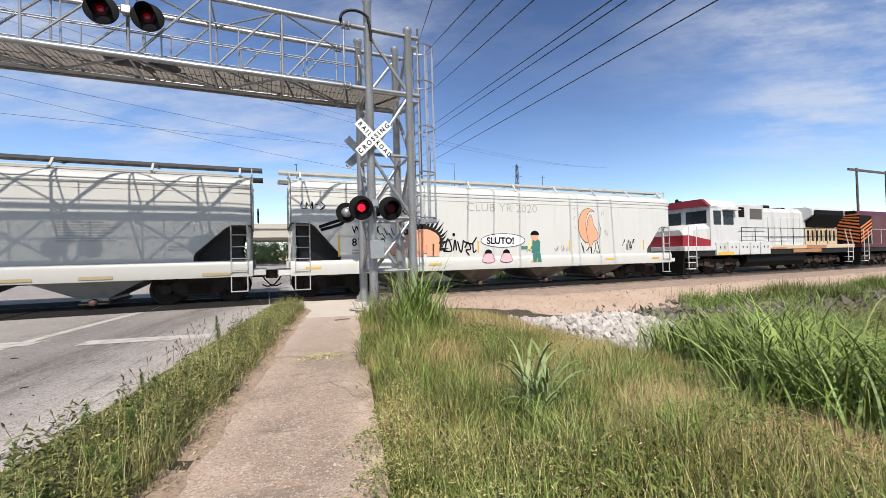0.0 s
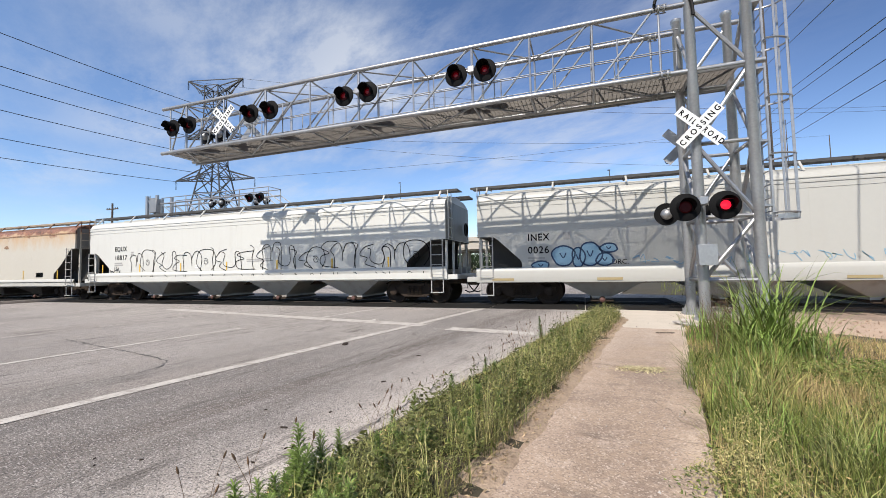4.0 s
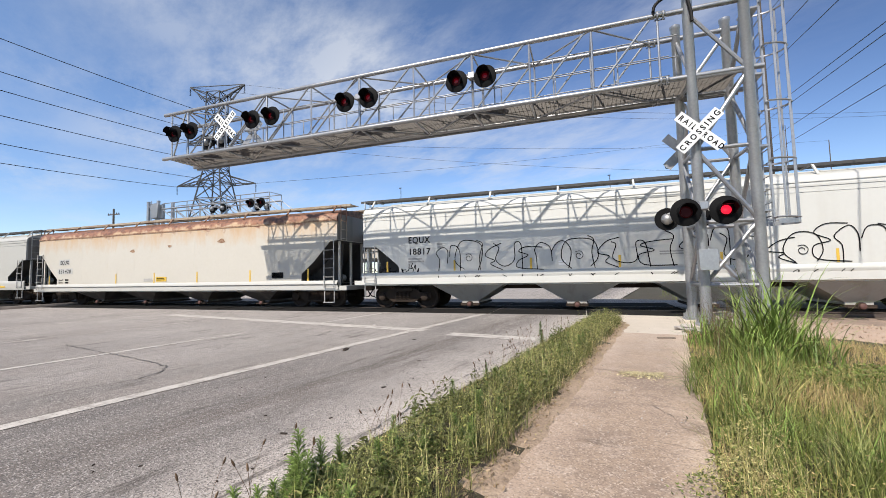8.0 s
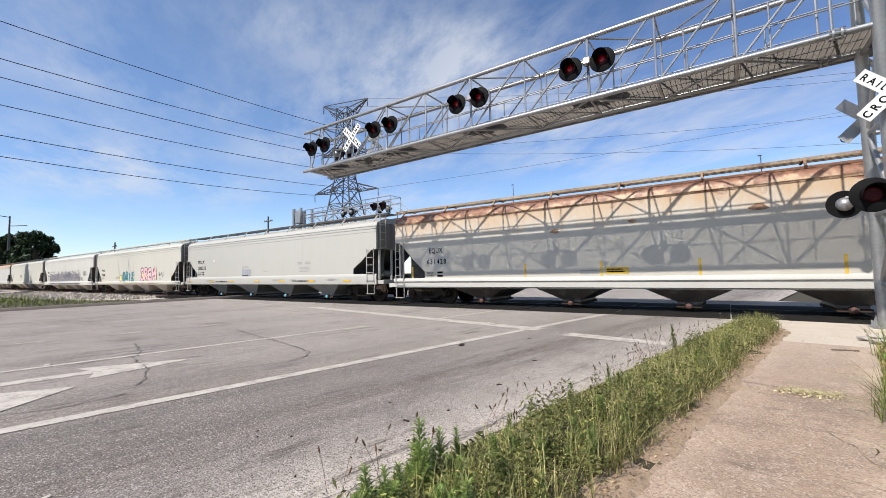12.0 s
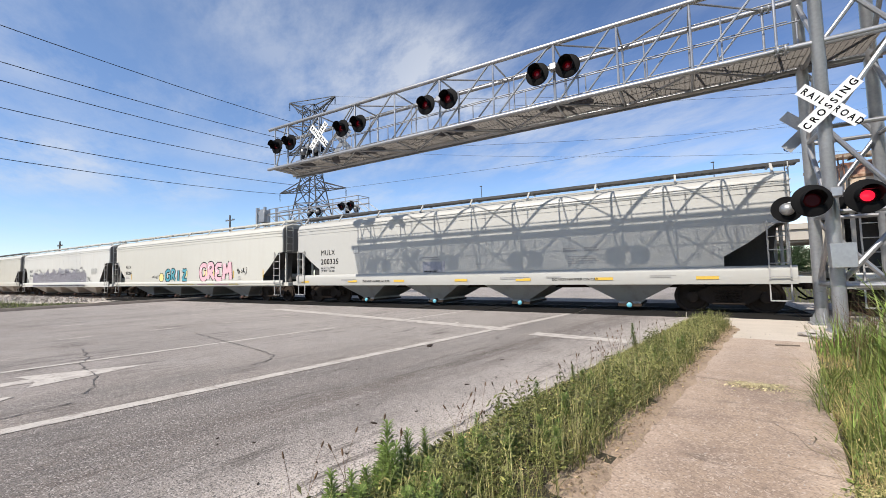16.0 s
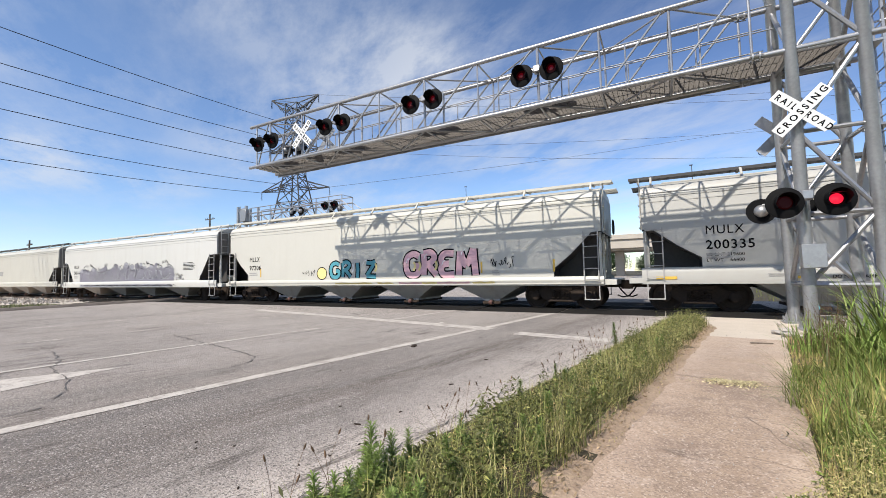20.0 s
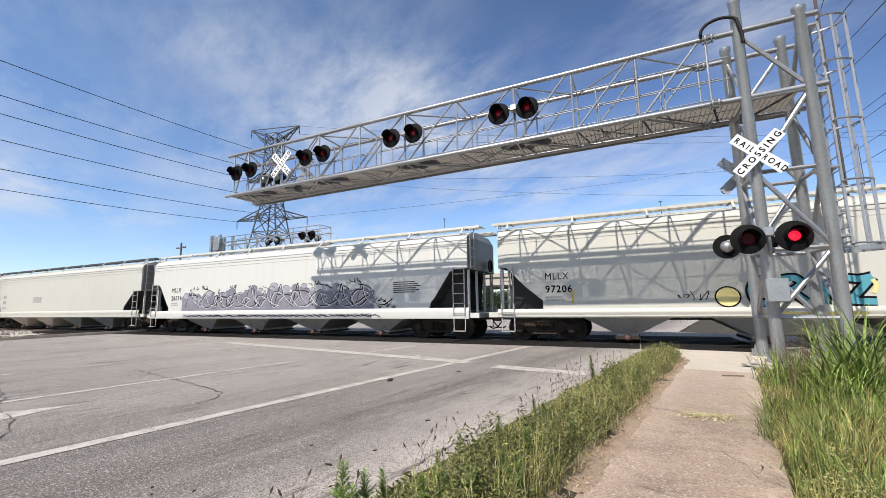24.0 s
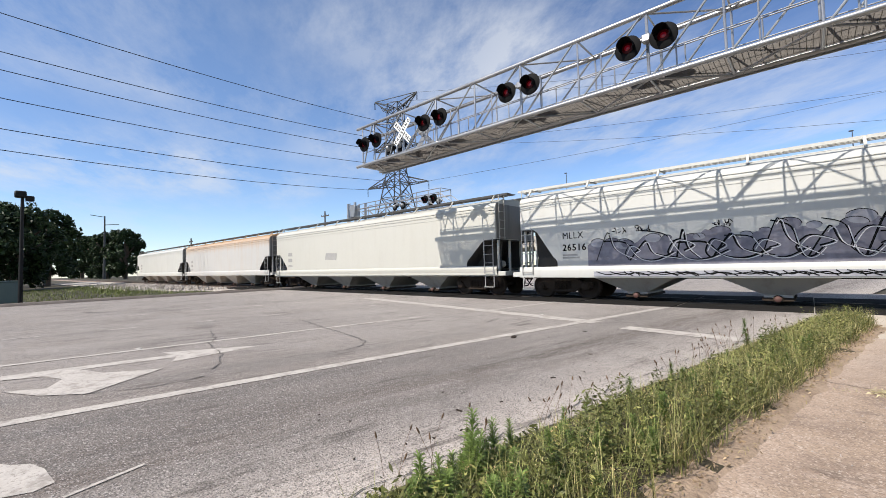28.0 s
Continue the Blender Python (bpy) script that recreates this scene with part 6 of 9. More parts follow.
for i, (x, y) in enumerate(spots):
    high = (1.3 + 0.3 * rs.uniform(-1, 1)) * (0.5 if x > 8.5 else 0.75 if y > 3.7 else 1.0)
    reed_stand("reed_clump", x, y, 190, high * 1.2, 0.03, "tall bright green reedy grass clump in the ditch", 0.28, (("reed", 0.35, 1.0), ("lush", 0.35, 0.95), ("grass", 0.3, 0.8)))
for i in range(44):
    x = rs.uniform(13.0, 34)
    y = rs.uniform(8.2, 10.4)
    clump("bush", x, y, 260, rs.uniform(0.6, 1.0), 0.022, 0.7, M[("grass", "weed_leaf", "grass", "lush")[i % 4]], "low scrubby green bush along the track", 0.35, "bush", 0.8, 3)
for x, y, h_ in ((12.6, 19.9, 0.75), (17.4, 20.0, 0.7), (22.3, 20.0, 0.65), (13.3, 20.3, 0.6)):
    clump("bush", x, y, 420, h_, 0.03, 0.9, M["lush"], "sunlit green bush beyond the track", 0.35, "bush", 0.8, 3)

# riprap stones by the ditch
M["riprap"] = mat("pale_riprap_stone", (0.47, 0.43, 0.39), (0.34, 0.31, 0.28), 0.9, scale=4, fine_scale=25, bump=0.5, rand=0.18)


def stone_mesh(seed):
    r = random.Random(seed)
    bm = bmesh.new()
    bmesh.ops.create_icosphere(bm, subdivisions=1, radius=0.5)
    for v in bm.verts:
        v.co *= r.uniform(0.7, 1.15)
        v.co.x *= 1.2
        v.co.z *= 0.75
    me = bpy.data.meshes.new("stone")
    bm.to_mesh(me)
    bm.free()
    me.materials.append(M["riprap"])
    return me


stones = [stone_mesh(i) for i in range(9)]
pile = thing("riprap_pile", "heap of pale angular riprap stones by the ditch", "stones")
quad = (Vector((5.3, 8.6)), Vector((9.6, 10.2)), Vector((11.2, 8.2)), Vector((6.1, 5.1)))
for i in range(300):
    a, b = r_.random(), r_.random()
    p = quad[0].lerp(quad[1], a).lerp(quad[3].lerp(quad[2], a), b)
    sz = r_.uniform(0.14, 0.34) * (1 - 0.3 * abs(a - 0.5))
    bulge = 0.35 * math.sin(math.pi * a) * math.sin(math.pi * b)
    z = ground_z(p.x, p.y) + bulge + sz * 0.1
    part("stone", stones[i % 9], None, pile, at=pose(p.x, p.y, z, r_.uniform(0, 360), r_.uniform(0, 360), r_.uniform(0, 360)) @ Matrix.Scale(sz, 4))
# smaller stones between the large ones, in one mesh
vs, fs = [], []
for i in range(650):
    a, b = r_.random(), r_.random()
    p = quad[0].lerp(quad[1], a).lerp(quad[3].lerp(quad[2], a), b)
    m_ = pose(p.x, p.y, ground_z(p.x, p.y) + 0.33 * math.sin(math.pi * a) * math.sin(math.pi * b) + 0.05, r_.uniform(0, 360), r_.uniform(0, 360), r_.uniform(0, 360)) @ Matrix.Scale(r_.uniform(0.09, 0.2), 4)
    me_ = stones[i % 9]
    k0 = len(vs)
    vs += [tuple(m_ @ v.co) for v in me_.vertices]
    fs += [tuple(k0 + j for j in f.vertices) for f in me_.polygons]
tagged(new("small_stones", raw_mesh("small_stones", vs, fs, M["riprap"])), "smaller broken stones among the riprap", "stones", kind="stuff")
# the heap's core, so that no gap shows through
core = []
kk = 8
for j in range(kk + 1):
    for i in range(kk + 1):
        p = quad[0].lerp(quad[1], i / kk).lerp(quad[3].lerp(quad[2], i / kk), j / kk)
        core.append((p.x, p.y, ground_z(p.x, p.y) + 0.3 * math.sin(math.pi * i / kk) * math.sin(math.pi * j / kk)))
tagged(part("stone_bed", raw_mesh("stone_bed", core, [(j * 9 + i, j * 9 + i + 1, (j + 1) * 9 + i + 1, (j + 1) * 9 + i) for j in range(kk) for i in range(kk)], M["ballast"])), "bed of gravel under the riprap", "gravel", kind="structure")
# pinkish dirt strip along the track
sheet("dirt_strip", span(2.6, 60, 0.6), span(9.9, 12.9, 0.3), lambda x, y: ground_z(x, y) + (0.035 if y > 10.1 + 0.3 * noise.noise((x * 0.5, 0, 2)) else -0.05) + 0.03 * noise.noise((x * 1.5, y * 1.5, 7)), M["dirt"], label="pinkish gravel and dirt strip along the track", category="dirt path")
# loose gravel on the dirt and along the ballast
def gravel(name, x, y, zf, size, material, label):
    n = len(x)
    c = np.stack([x, y, [zf(a, b) for a, b in zip(x, y)]], 1)
    sz = rs.uniform(size[0], size[1], n)[:, None]
    corners = [c + sz * rs.normal(0, 0.5, (n, 3)) + np.array([0, 0, 0.5]) * sz * (k == 0) for k in range(4)]
    v = np.stack(corners, 1).reshape(-1, 3)
    f = [q for i in range(n) for q in ((4 * i, 4 * i + 1, 4 * i + 2), (4 * i, 4 * i + 2, 4 * i + 3), (4 * i, 4 * i + 3, 4 * i + 1), (4 * i + 1, 4 * i + 3, 4 * i + 2))]
    tagged(new(name, raw_mesh(name, v.tolist(), f, material)), label, "gravel", kind="stuff")


x, y = rs.uniform(3, 32, 7000), rs.uniform(10.0, 13.0, 7000)
gravel("loose_gravel", x, y, lambda a, b: ground_z(a, b) + 0.04, (0.012, 0.045), M["dirt"], "loose pinkish gravel scattered on the dirt strip")
M["rubble"] = mat("dark_bank_rubble", (0.1092, 0.0882, 0.07392), (0.2016, 0.168, 0.1428), 0.95, scale=2, fine_scale=20, bump=0.5, rand=-0.35)
x, y = rs.uniform(9.5, 34, 5000), rs.normal(8.9, 0.55, 5000)
gravel("dark_rubble", x, y, lambda a, b: ground_z(a, b) + 0.05, (0.06, 0.22), M["rubble"], "dark broken rubble along the ditch bank")
x, y = rs.uniform(10.5, 18, 3200), rs.normal(7.5, 0.6, 3200)
gravel("dark_rubble", x, y, lambda a, b: ground_z(a, b) + 0.12 * math.exp(-((b - 7.5) / 0.6) ** 2), (0.05, 0.26), M["rubble"], "dark broken rubble heaped on the ditch bank")
M["pale_gravel"] = mat("pale_crushed_gravel", (0.50, 0.45, 0.39), (0.33, 0.29, 0.25), 0.95, scale=0.7, fine_scale=14, bump=0.7, contrast=0.35)


def shoulder_edge(x):
    return 7.7 + 0.32 * max(0.0, x + 41.0) + 0.6 * noise.noise((x * 0.21, 0, 6))


sheet("gravel_shoulder", span(-100, -31, 0.6), span(6.4, 14.0, 0.25), lambda x, y: max(ground_z(x, y), ballast_z(x, y) if abs(y - TRACK_Y) < 3.4 else -9) + (0.04 if y > shoulder_edge(x) + 0.3 * noise.noise((x * 1.1, y * 1.1, 2)) else -0.12) + 0.03 * noise.noise((x * 1.2, y * 1.2, 9)), M["pale_gravel"], label="pale gravel shoulder beside the track", category="gravel")
x, y = rs.uniform(-70, -32, 6000), rs.uniform(7.6, 14.2, 6000)
keep = y > np.array([shoulder_edge(a) for a in x])
x, y = x[keep], y[keep]
gravel("loose_gravel", x, y, lambda a, b: max(ground_z(a, b), ballast_z(a, b)) + 0.03, (0.05, 0.16), M["riprap"], "pale gravel shoulder of the track west of the road")
# grass beyond the track
x, y = rs.uniform(3.5, 60, 14000), rs.uniform(19, 48, 14000)
keep = (RN.x * x + RN.y * y) > -0.5
g = on_ground(x[keep], y[keep])
blades("far_grass", g, rs.uniform(0.1, 0.3, len(g)), 0.03, 0.4, M["grass"], rs, 0.5, "mown green grass beyond the track")
# grass west of the road
x, y = rs.uniform(-62, -29, 16000), rs.uniform(-8, 10.5, 16000)
nn, uu_ = RN.x * x + RN.y * y, RU.x * x + RU.y * y
keep = (nn < np.array([left_edge(b) for b in uu_]) - 0.4) & (y < np.array([shoulder_edge(a) for a in x]) + 0.2)
g = on_ground(x[keep], y[keep])
blades("far_grass", g, rs.uniform(0.06, 0.2, len(g)), 0.03, 0.4, M["grass"], rs, 0.5, "mown green grass beside the far kerb")
x_, y_ = [], []
for i in range(420):
    p = rp(r_.uniform(-0.98, 0.18), r_.uniform(0.8, 11))
    x_.append(p[0])
    y_.append(p[1])
gravel("sidewalk_grit", np.array(x_), np.array(y_), lambda a, b: 0.018, (0.004, 0.014), M["riprap"], "small pale grit strewn on the sidewalk")
# fallen bits on the sidewalk
M["twig"] = leaf_mat("withered_weed", (0.36, 0.31, 0.17), (0.50, 0.44, 0.27), 0.8)
twig = thing("dry_twigs", "dry broken weed lying on the sidewalk", "plant litter")
for i in range(44):
    a = r_.uniform(-0.5, 0.5)
    x, y = 0.55 + r_.uniform(-0.22, 0.22), 5.62 + r_.uniform(-0.1, 0.1)
    part("twig", Shape().path([(x, y, 0.025), (x + 0.1 * math.cos(a), y + 0.1 * math.sin(a), 0.04), (x + 0.2 * math.cos(a + 0.3), y + 0.2 * math.sin(a + 0.3), 0.028)], 0.0022, 4), M["twig"], twig)
q = np.stack([0.58 + rs.normal(0, 0.16, 420), 5.5 + rs.normal(0, 0.06, 420), 0.025 + np.abs(rs.normal(0, 0.022, 420))], 1)
leaves("dry_weed_bits", q, (0.006, 0.02), M["twig"], "dry seed bits of a broken weed on the sidewalk", "plant litter")
# broken concrete lying round the mast's foot
for x, y, sz in ((2.02, 9.75, 0.26), (2.18, 9.5, 0.2), (2.36, 9.36, 0.24), (2.6, 9.45, 0.18), (1.9, 10.1, 0.2), (2.1, 10.5, 0.22), (2.3, 9.66, 0.3)):
    chunk = part("concrete_chunk", stones[int(x * 100) % 9], None, at=pose(x, y, 0.05, 0, 0, x * 500) @ Matrix.Diagonal((sz, sz * 1.3, sz * 0.55, 1)))
    tagged(chunk, "broken chunk of concrete at the foot of the mast", "rubble", "rubble at the mast")
plank = Shape().box(-0.16, 0.16, -0.025, 0.025, 0.0, 0.02, 0.004)
tagged(part("wood_scrap", plank, M["tie"], at=pose(1.4, 8.67, 0.016, 0, 0, 8)), "dark scrap of wood lying on the sidewalk", "debris")

WEST_WAYS = ((-48.00, 0.14, 23.34), (-48.00, 0.20, 20.12), (-48.00, 0.22, 18.62), (-48.00, 0.26, 16.30), (-48.00, 0.30, 13.78), (-48.00, 0.33, 12.05))
EAST_LINES = (
    ((7.64, 4.76, 5.83), 9.83),
    ((7.27, 5.31, 6.08), 10.86),
    ((6.75, 5.96, 6.35), 12.44),
    ((6.56, 6.17, 6.43), 13.04),
    ((5.40, 7.20, 6.78), 16.15),
    ((4.85, 7.58, 6.88), 17.90),
    ((4.32, 7.90, 6.95), 20.09),
    ((3.47, 8.30, 7.00), 21.63),
)

# ---- the far side: tower, far gantry, poles, wires, bridge, trees, kerb ----
M["tower"] = mat("weathered_tower_steel", (0.036, 0.038, 0.041), (0.062, 0.064, 0.067), 0.65, 0.3, scale=1, fine_scale=8, bump=0)
M["wire"] = mat("dark_wire", (0.0252, 0.0252, 0.0294), rough=0.6, bump=0)
M["pole_wood"] = mat("dark_pole_timber", (0.063, 0.0504, 0.042), (0.1008, 0.084, 0.0672), 0.9, scale=2, fine_scale=20, bump=0.3)
TX, TY = -50.4, 45.0
tower = thing("lattice_tower", "grey steel lattice power line tower beyond the tracks", "power tower", pose(TX, TY, 0, 0, 0, 15))


def lattice(parent, w0, w1, z0, z1, n, r, material):
    zs = [z0 + (z1 - z0) * (1 - (1 - i / n) ** 1.25) for i in range(n + 1)]
    def c(i, k):
        w = w0 + (w1 - w0) * (zs[i] - z0) / (z1 - z0)
        sx, sy = ((-1, -1), (1, -1), (1, 1), (-1, 1))[k % 4]
        return (sx * w, sy * w, zs[i])
    for k in range(4):
        part("leg", Shape().tube(c(0, k), c(n, k), r * 1.5, 5), material, parent)
    for i in range(n):
        s = Shape()
        for k in range(4):
            s.tube(c(i, k), c(i + 1, k + 1), r, 4).tube(c(i, k + 1), c(i + 1, k), r, 4).tube(c(i + 1, k), c(i + 1, k + 1), r, 4)
        part("lattice_panel", s, material, parent)


lattice(tower, 4.0, 1.2, 0, 17.5, 6, 0.07, M["tower"])
lattice(tower, 1.2, 1.0, 17.5, 29.0, 6, 0.06, M["tower"])


def arm(parent, side, z, reach, depth, w, up=0.0):
    s = Shape()
    tip = (side * reach, 0, z + up)
    for y in (-w, w):
        s.tube((side * w, y, z), tip, 0.09, 4)
        s.tube((side * w, y, z + depth), tip, 0.09, 4)
    for f in (0.3, 0.6):
        x = side * (w + (reach - w) * f)
        h = w * (1 - f)
        s.tube((x, -h, z + up * f), (x, h, z + up * f), 0.065, 4)
        s.tube((x, -h, z + up * f), (x * 0.75, -h, z + depth * (1 - f)), 0.065, 4)
        s.tube((x, h, z + up * f), (x * 0.75, h, z + depth * (1 - f)), 0.065, 4)
    part("cross_arm", s, M["tower"], parent)
    ins = Shape()
    for k in range(9):
        ins.turn([(0, 0.05), (0.03, 0.12), (0.06, 0.05)], (side * reach, 0, z + up - 0.15 - 0.13 * k), (0, 0, -1), 8)
    part("insulator", ins, M["dark_metal"], parent)


for side in (-1, 1):
    arm(tower, side, 15.3, 6.0, 1.5, 1.1)
    arm(tower, side, 21.5, 4.6, 1.4, 1.0)
    arm(tower, side, 27.6, 4.2, 1.2, 0.9, 2.6)
part("cross_arm", Shape().tube((-4.2, 0, 30.25), (4.2, 0, 30.25), 0.07, 4), M["tower"], tower)


def wire(a, b, sag, r=0.02, label="thin dark overhead power line"):
    a, b = Vector(a), Vector(b)
    pts = [a.lerp(b, k / 14) - Vector((0, 0, 4 * sag * (k / 14) * (1 - k / 14))) for k in range(15)]
    w = part("power_line", Shape().path(pts, r, 4), M["wire"])
    return tagged(w, label, "power line", "overhead power lines")


turn_t = Matrix.Translation((TX, TY, 0)) @ Matrix.Rotation(radians(15), 4, "Z")
# towards the west and over the road: far end on the tower, near end out of sight
for (dx, z), way in zip(((1.2, 25.1), (1.2, 22.3), (0.0, 20.8), (0.0, 18.5), (-0.5, 16.0), (-5.8, 15.2)), WEST_WAYS):
    p = turn_t @ Vector((dx, 0, z))
    q = Vector(EYE) + Vector(way)
    wire(p, p + (q - p) * 1.7, 1.6, 0.036)
for dx, z in ((-4.0, 30.2), (4.0, 30.2), (4.6, 21.4)):
    p = turn_t @ Vector((dx, 0, z))
    wire(p, p + Vector((150, 55, -2 + 0.1 * dx)), 5.0, 0.02)
# lines from a tall pole behind the mast, rising over the field towards the viewer
ep = thing("utility_pole", "tall timber utility pole behind the signal mast", "utility pole", (23.14, 62.1, 0))
part("pole", Shape().turn([(0, 0.3), (38.5, 0.16)], (0, 0, 0), (0, 0, 1), 10), M["pole_wood"], ep)
for near, z in EAST_LINES:
    b = Vector(EYE) + (Vector((13.61, 36.53, z)) - Vector(EYE)) * 1.7
    a = Vector(EYE) + (Vector(near) - Vector(EYE)) * 1.7
    wire(b + (a - b) * 1.12, b, 0.0, 0.024)

# two slack lines from the tower to tall poles far behind the train
for x, y, h_, z_, reach in ((60, 150, 44.7, 15.3, 5.9), (60, 128, 33.2, 21.5, 4.5)):
    fp_ = thing("utility_pole", "tall distant timber pole carrying a slack line", "utility pole", (x, y, 0))
    part("pole", Shape().turn([(0, 0.2), (h_, 0.09)], (0, 0, 0), (0, 0, 1), 8), M["pole_wood"], fp_)
    wire(turn_t @ Vector((reach, 0, z_)), (x, y, h_ - 0.2), 1.5, 0.022)

# opposite gantry across the tracks
fg = thing("far_signal_gantry", "galvanised signal gantry on the other side of the tracks", "signal gantry")
FY = 21.0
for y in (FY, FY + 1.1):
    for z, r in ((5.75, 0.055), (6.55, 0.055)):
        part("chord", Shape().tube((-29.5, y, z), (-19.0, y, z), r), G, fg)
    part("handrail", Shape().tube((-28.5, y, 6.95), (-19.0, y, 6.95), 0.03), G, fg)
    k = 0
    x = -28.6
    while x < -19.0:
        part("post_web", Shape().tube((x, y, 5.75), (x, y, 6.95), 0.03), G, fg)
        part("diagonal_web", Shape().tube((x, y, 6.55), (x + 1.15, y, 5.75), 0.03), G, fg)
        x += 1.2
part("end_frame", Shape().path([(-19.0, FY, 5.75), (-19.0, FY, 6.95), (-19.0, FY + 1.1, 6.95), (-19.0, FY + 1.1, 5.75)], 0.03), G, fg)
for x in (-30.0, -29.0):
    for y in (FY, FY + 1.1):
        part("post", Shape().tube((x, y, 0), (x, y, 7.2), 0.12, 12), G, fg)
for z in (1, 2.5, 4.0, 5.5, 7.0):
    part("brace", Shape().tube((-30, FY, z), (-29, FY, z), 0.04), G, fg)
    part("brace", Shape().tube((-30, FY, z), (-29, FY, max(0.2, z - 1.5)), 0.04), G, fg)
part("cabinet", Shape().box(-29.4, -28.7, FY - 0.3, FY + 0.3, 5.9, 6.9, 0.03), M["alu"], fg)
for x in (-30.4, -30.15):
    part("cage_bar", Shape().tube((x, FY + 0.3, 2), (x, FY + 0.3, 7.3), 0.03), G, fg)
signal_pair("far pair of crossing signals turned away", -23.2, FY - 0.15, 6.17, 1, 0.9, (-23.2, FY, 6.5))
signal_pair("far pair of crossing signals turned away", -19.75, FY - 0.35, 6.25, -1, 0.85, (-19.75, FY, 6.5))
signal_pair("far pair of crossing signals on the back of the gantry", -20.8, FY + 1.3, 6.35, 1, 0.85, (-20.8, FY + 1.1, 6.5))

# road bridge far behind
M["bridge"] = mat("pale_bridge_concrete", (0.4368, 0.3948, 0.336), (0.3528, 0.3192, 0.2772), 0.9, scale=0.3, fine_scale=4, bump=0.1)
br = thing("road_bridge", "pale concrete road bridge in the distance", "bridge")
part("girder", Shape().box(-70, 60, 100, 101, 6.4, 9.2, 0.05), M["bridge"], br, smooth=0)
part("parapet", Shape().box(-70, 60, 99.6, 100, 8.4, 9.5, 0.05), M["bridge"], br, smooth=0)
part("deck", Shape().box(-70, 60, 101, 116, 6.0, 8.6), M["bridge"], br, smooth=0)
for x in (-52, -30, -9, 12, 33):
    part("column", Shape().box(x - 1.0, x + 1.0, 106, 108, 0, 6.0, 0.1), M["bridge"], br, smooth=0)

# far kerb of the road
s = Shape()
ku = span(-60, 13.5, 0.5)
rings = []
for u in ku:
    e = left_edge(u)
    rings.append([(*rp(e + dn, u)[:2], h + lie(*rp(e, u)[:2])) for dn, h in ((0.02, -0.1), (0.0, 0.12), (-0.03, 0.15), (-0.18, 0.15), (-0.18, -0.1))])
s.loft(rings)
tagged(part("kerb", s, M["kerb"]), "grey stained concrete kerb along the far road edge", "kerb", kind="structure")

# roadside light, utility box
lp = thing("floodlight_pole", "dark pole with a floodlight head beside the far kerb", "light pole", (-30.6, 1.05, 0))
part("pole", Shape().turn([(0, 0.10), (5.6, 0.07)], (0, 0, 0), (0, 0, 1), 12), M["dark_metal"], lp)
part("lamp_head", Shape().box(-0.2, 0.2, -0.3, 0.15, 5.6, 5.95, 0.05), M["dark_metal"], lp)
part("lamp_head", Shape().box(-0.16, 0.16, 0.1, 0.45, 5.45, 5.72, 0.04), M["dark_metal"], lp)
M["box_green"] = mat("faded_green_enamel", (0.084, 0.1176, 0.1008), (0.1176, 0.1512, 0.1344), 0.5, scale=1.5, fine_scale=20, bump=0.05)
ub = thing("utility_box", "faded green metal utility box on the far grass", "utility box", (-32.6, 0.1, 0.05))
part("case", Shape().box(-0.6, 0.6, -1.1, 1.1, 0, 1.15, 0.03), M["box_green"], ub)
part("lid", Shape().box(-0.63, 0.63, -1.13, 1.13, 1.15, 1.22, 0.02), M["box_green"], ub)
part("label_plate", Shape().box(0.6, 0.606, -0.2, 0.2, 0.75, 0.95), M["sign_white"], ub)
part("base", Shape().box(-0.7, 0.7, -1.2, 1.2, -0.15, 0.0), M["pad"], ub)


def utility_pole(x, y, h, label, arms=1):
    up = thing("utility_pole", label, "utility pole", (x, y, 0))
    part("pole", Shape().turn([(0, 0.19), (h, 0.12)], (0, 0, 0), (0, 0, 1), 10), M["pole_wood"], up)
    for k in range(arms):
        part("crossarm", Shape().box(-1.2, 1.2, -0.06, 0.06, h - 0.9 - k * 1.4, h - 0.76 - k * 1.4), M["pole_wood"], up)
        for dx in (-1.1, -0.6, 0.6, 1.1):
            part("insulator", Shape().turn([(0, 0.04), (0.1, 0.05), (0.18, 0.03)], (dx, 0, h - 0.76 - k * 1.4), (0, 0, 1), 6), M["dark_metal"], up)
    return up


utility_pole(-64.3, 40, 12.1, "dark timber utility pole beyond the train")
utility_pole(-103, 30, 9.6, "distant timber utility pole with a crossarm")
mp_ = thing("steel_monopole", "slim distant steel power pole with side arms", "power pole", (-148, 21.4, 0))
part("pole", Shape().turn([(0, 0.35), (18.7, 0.15)], (0, 0, 0), (0, 0, 1), 8), M["tower"], mp_)
for z, sd in ((18.4, -1), (16.2, 1), (13.8, 1)):
    part("side_arm", Shape().tube((0, 0, z), (0, sd * 3.2, z + 0.4), 0.09, 5), M["tower"], mp_)
for x, y, h in ((-30.0, 65, 16.85), (4.2, 65, 15.6)):
    sl = thing("street_lamp", "slim distant street lamp behind the train", "street lamp", (x, y, 0))
    part("pole", Shape().turn([(0, 0.10), (h - 0.5, 0.05), (h, 0.03)], (0, 0, 0), (0, 0, 1), 8), M["tower"], sl)
    part("lamp_head", Shape().box(-0.28, 0.12, -0.1, 0.1, h - 0.05, h + 0.08, 0.02), M["tower"], sl)
pf = thing("lattice_mast", "slim distant lattice power pylon", "power pylon", (100.5, 150, 0))
lattice(pf, 1.4, 0.35, 0, 40, 8, 0.05, M["tower"])
for z in (31, 35, 39):
    part("cross_arm", Shape().tube((-2.4, 0, z), (2.4, 0, z), 0.07, 5), M["tower"], pf)
hf = thing("h_frame_pole", "dark two-legged timber power line frame", "power pole", (103.4, 40, 0))
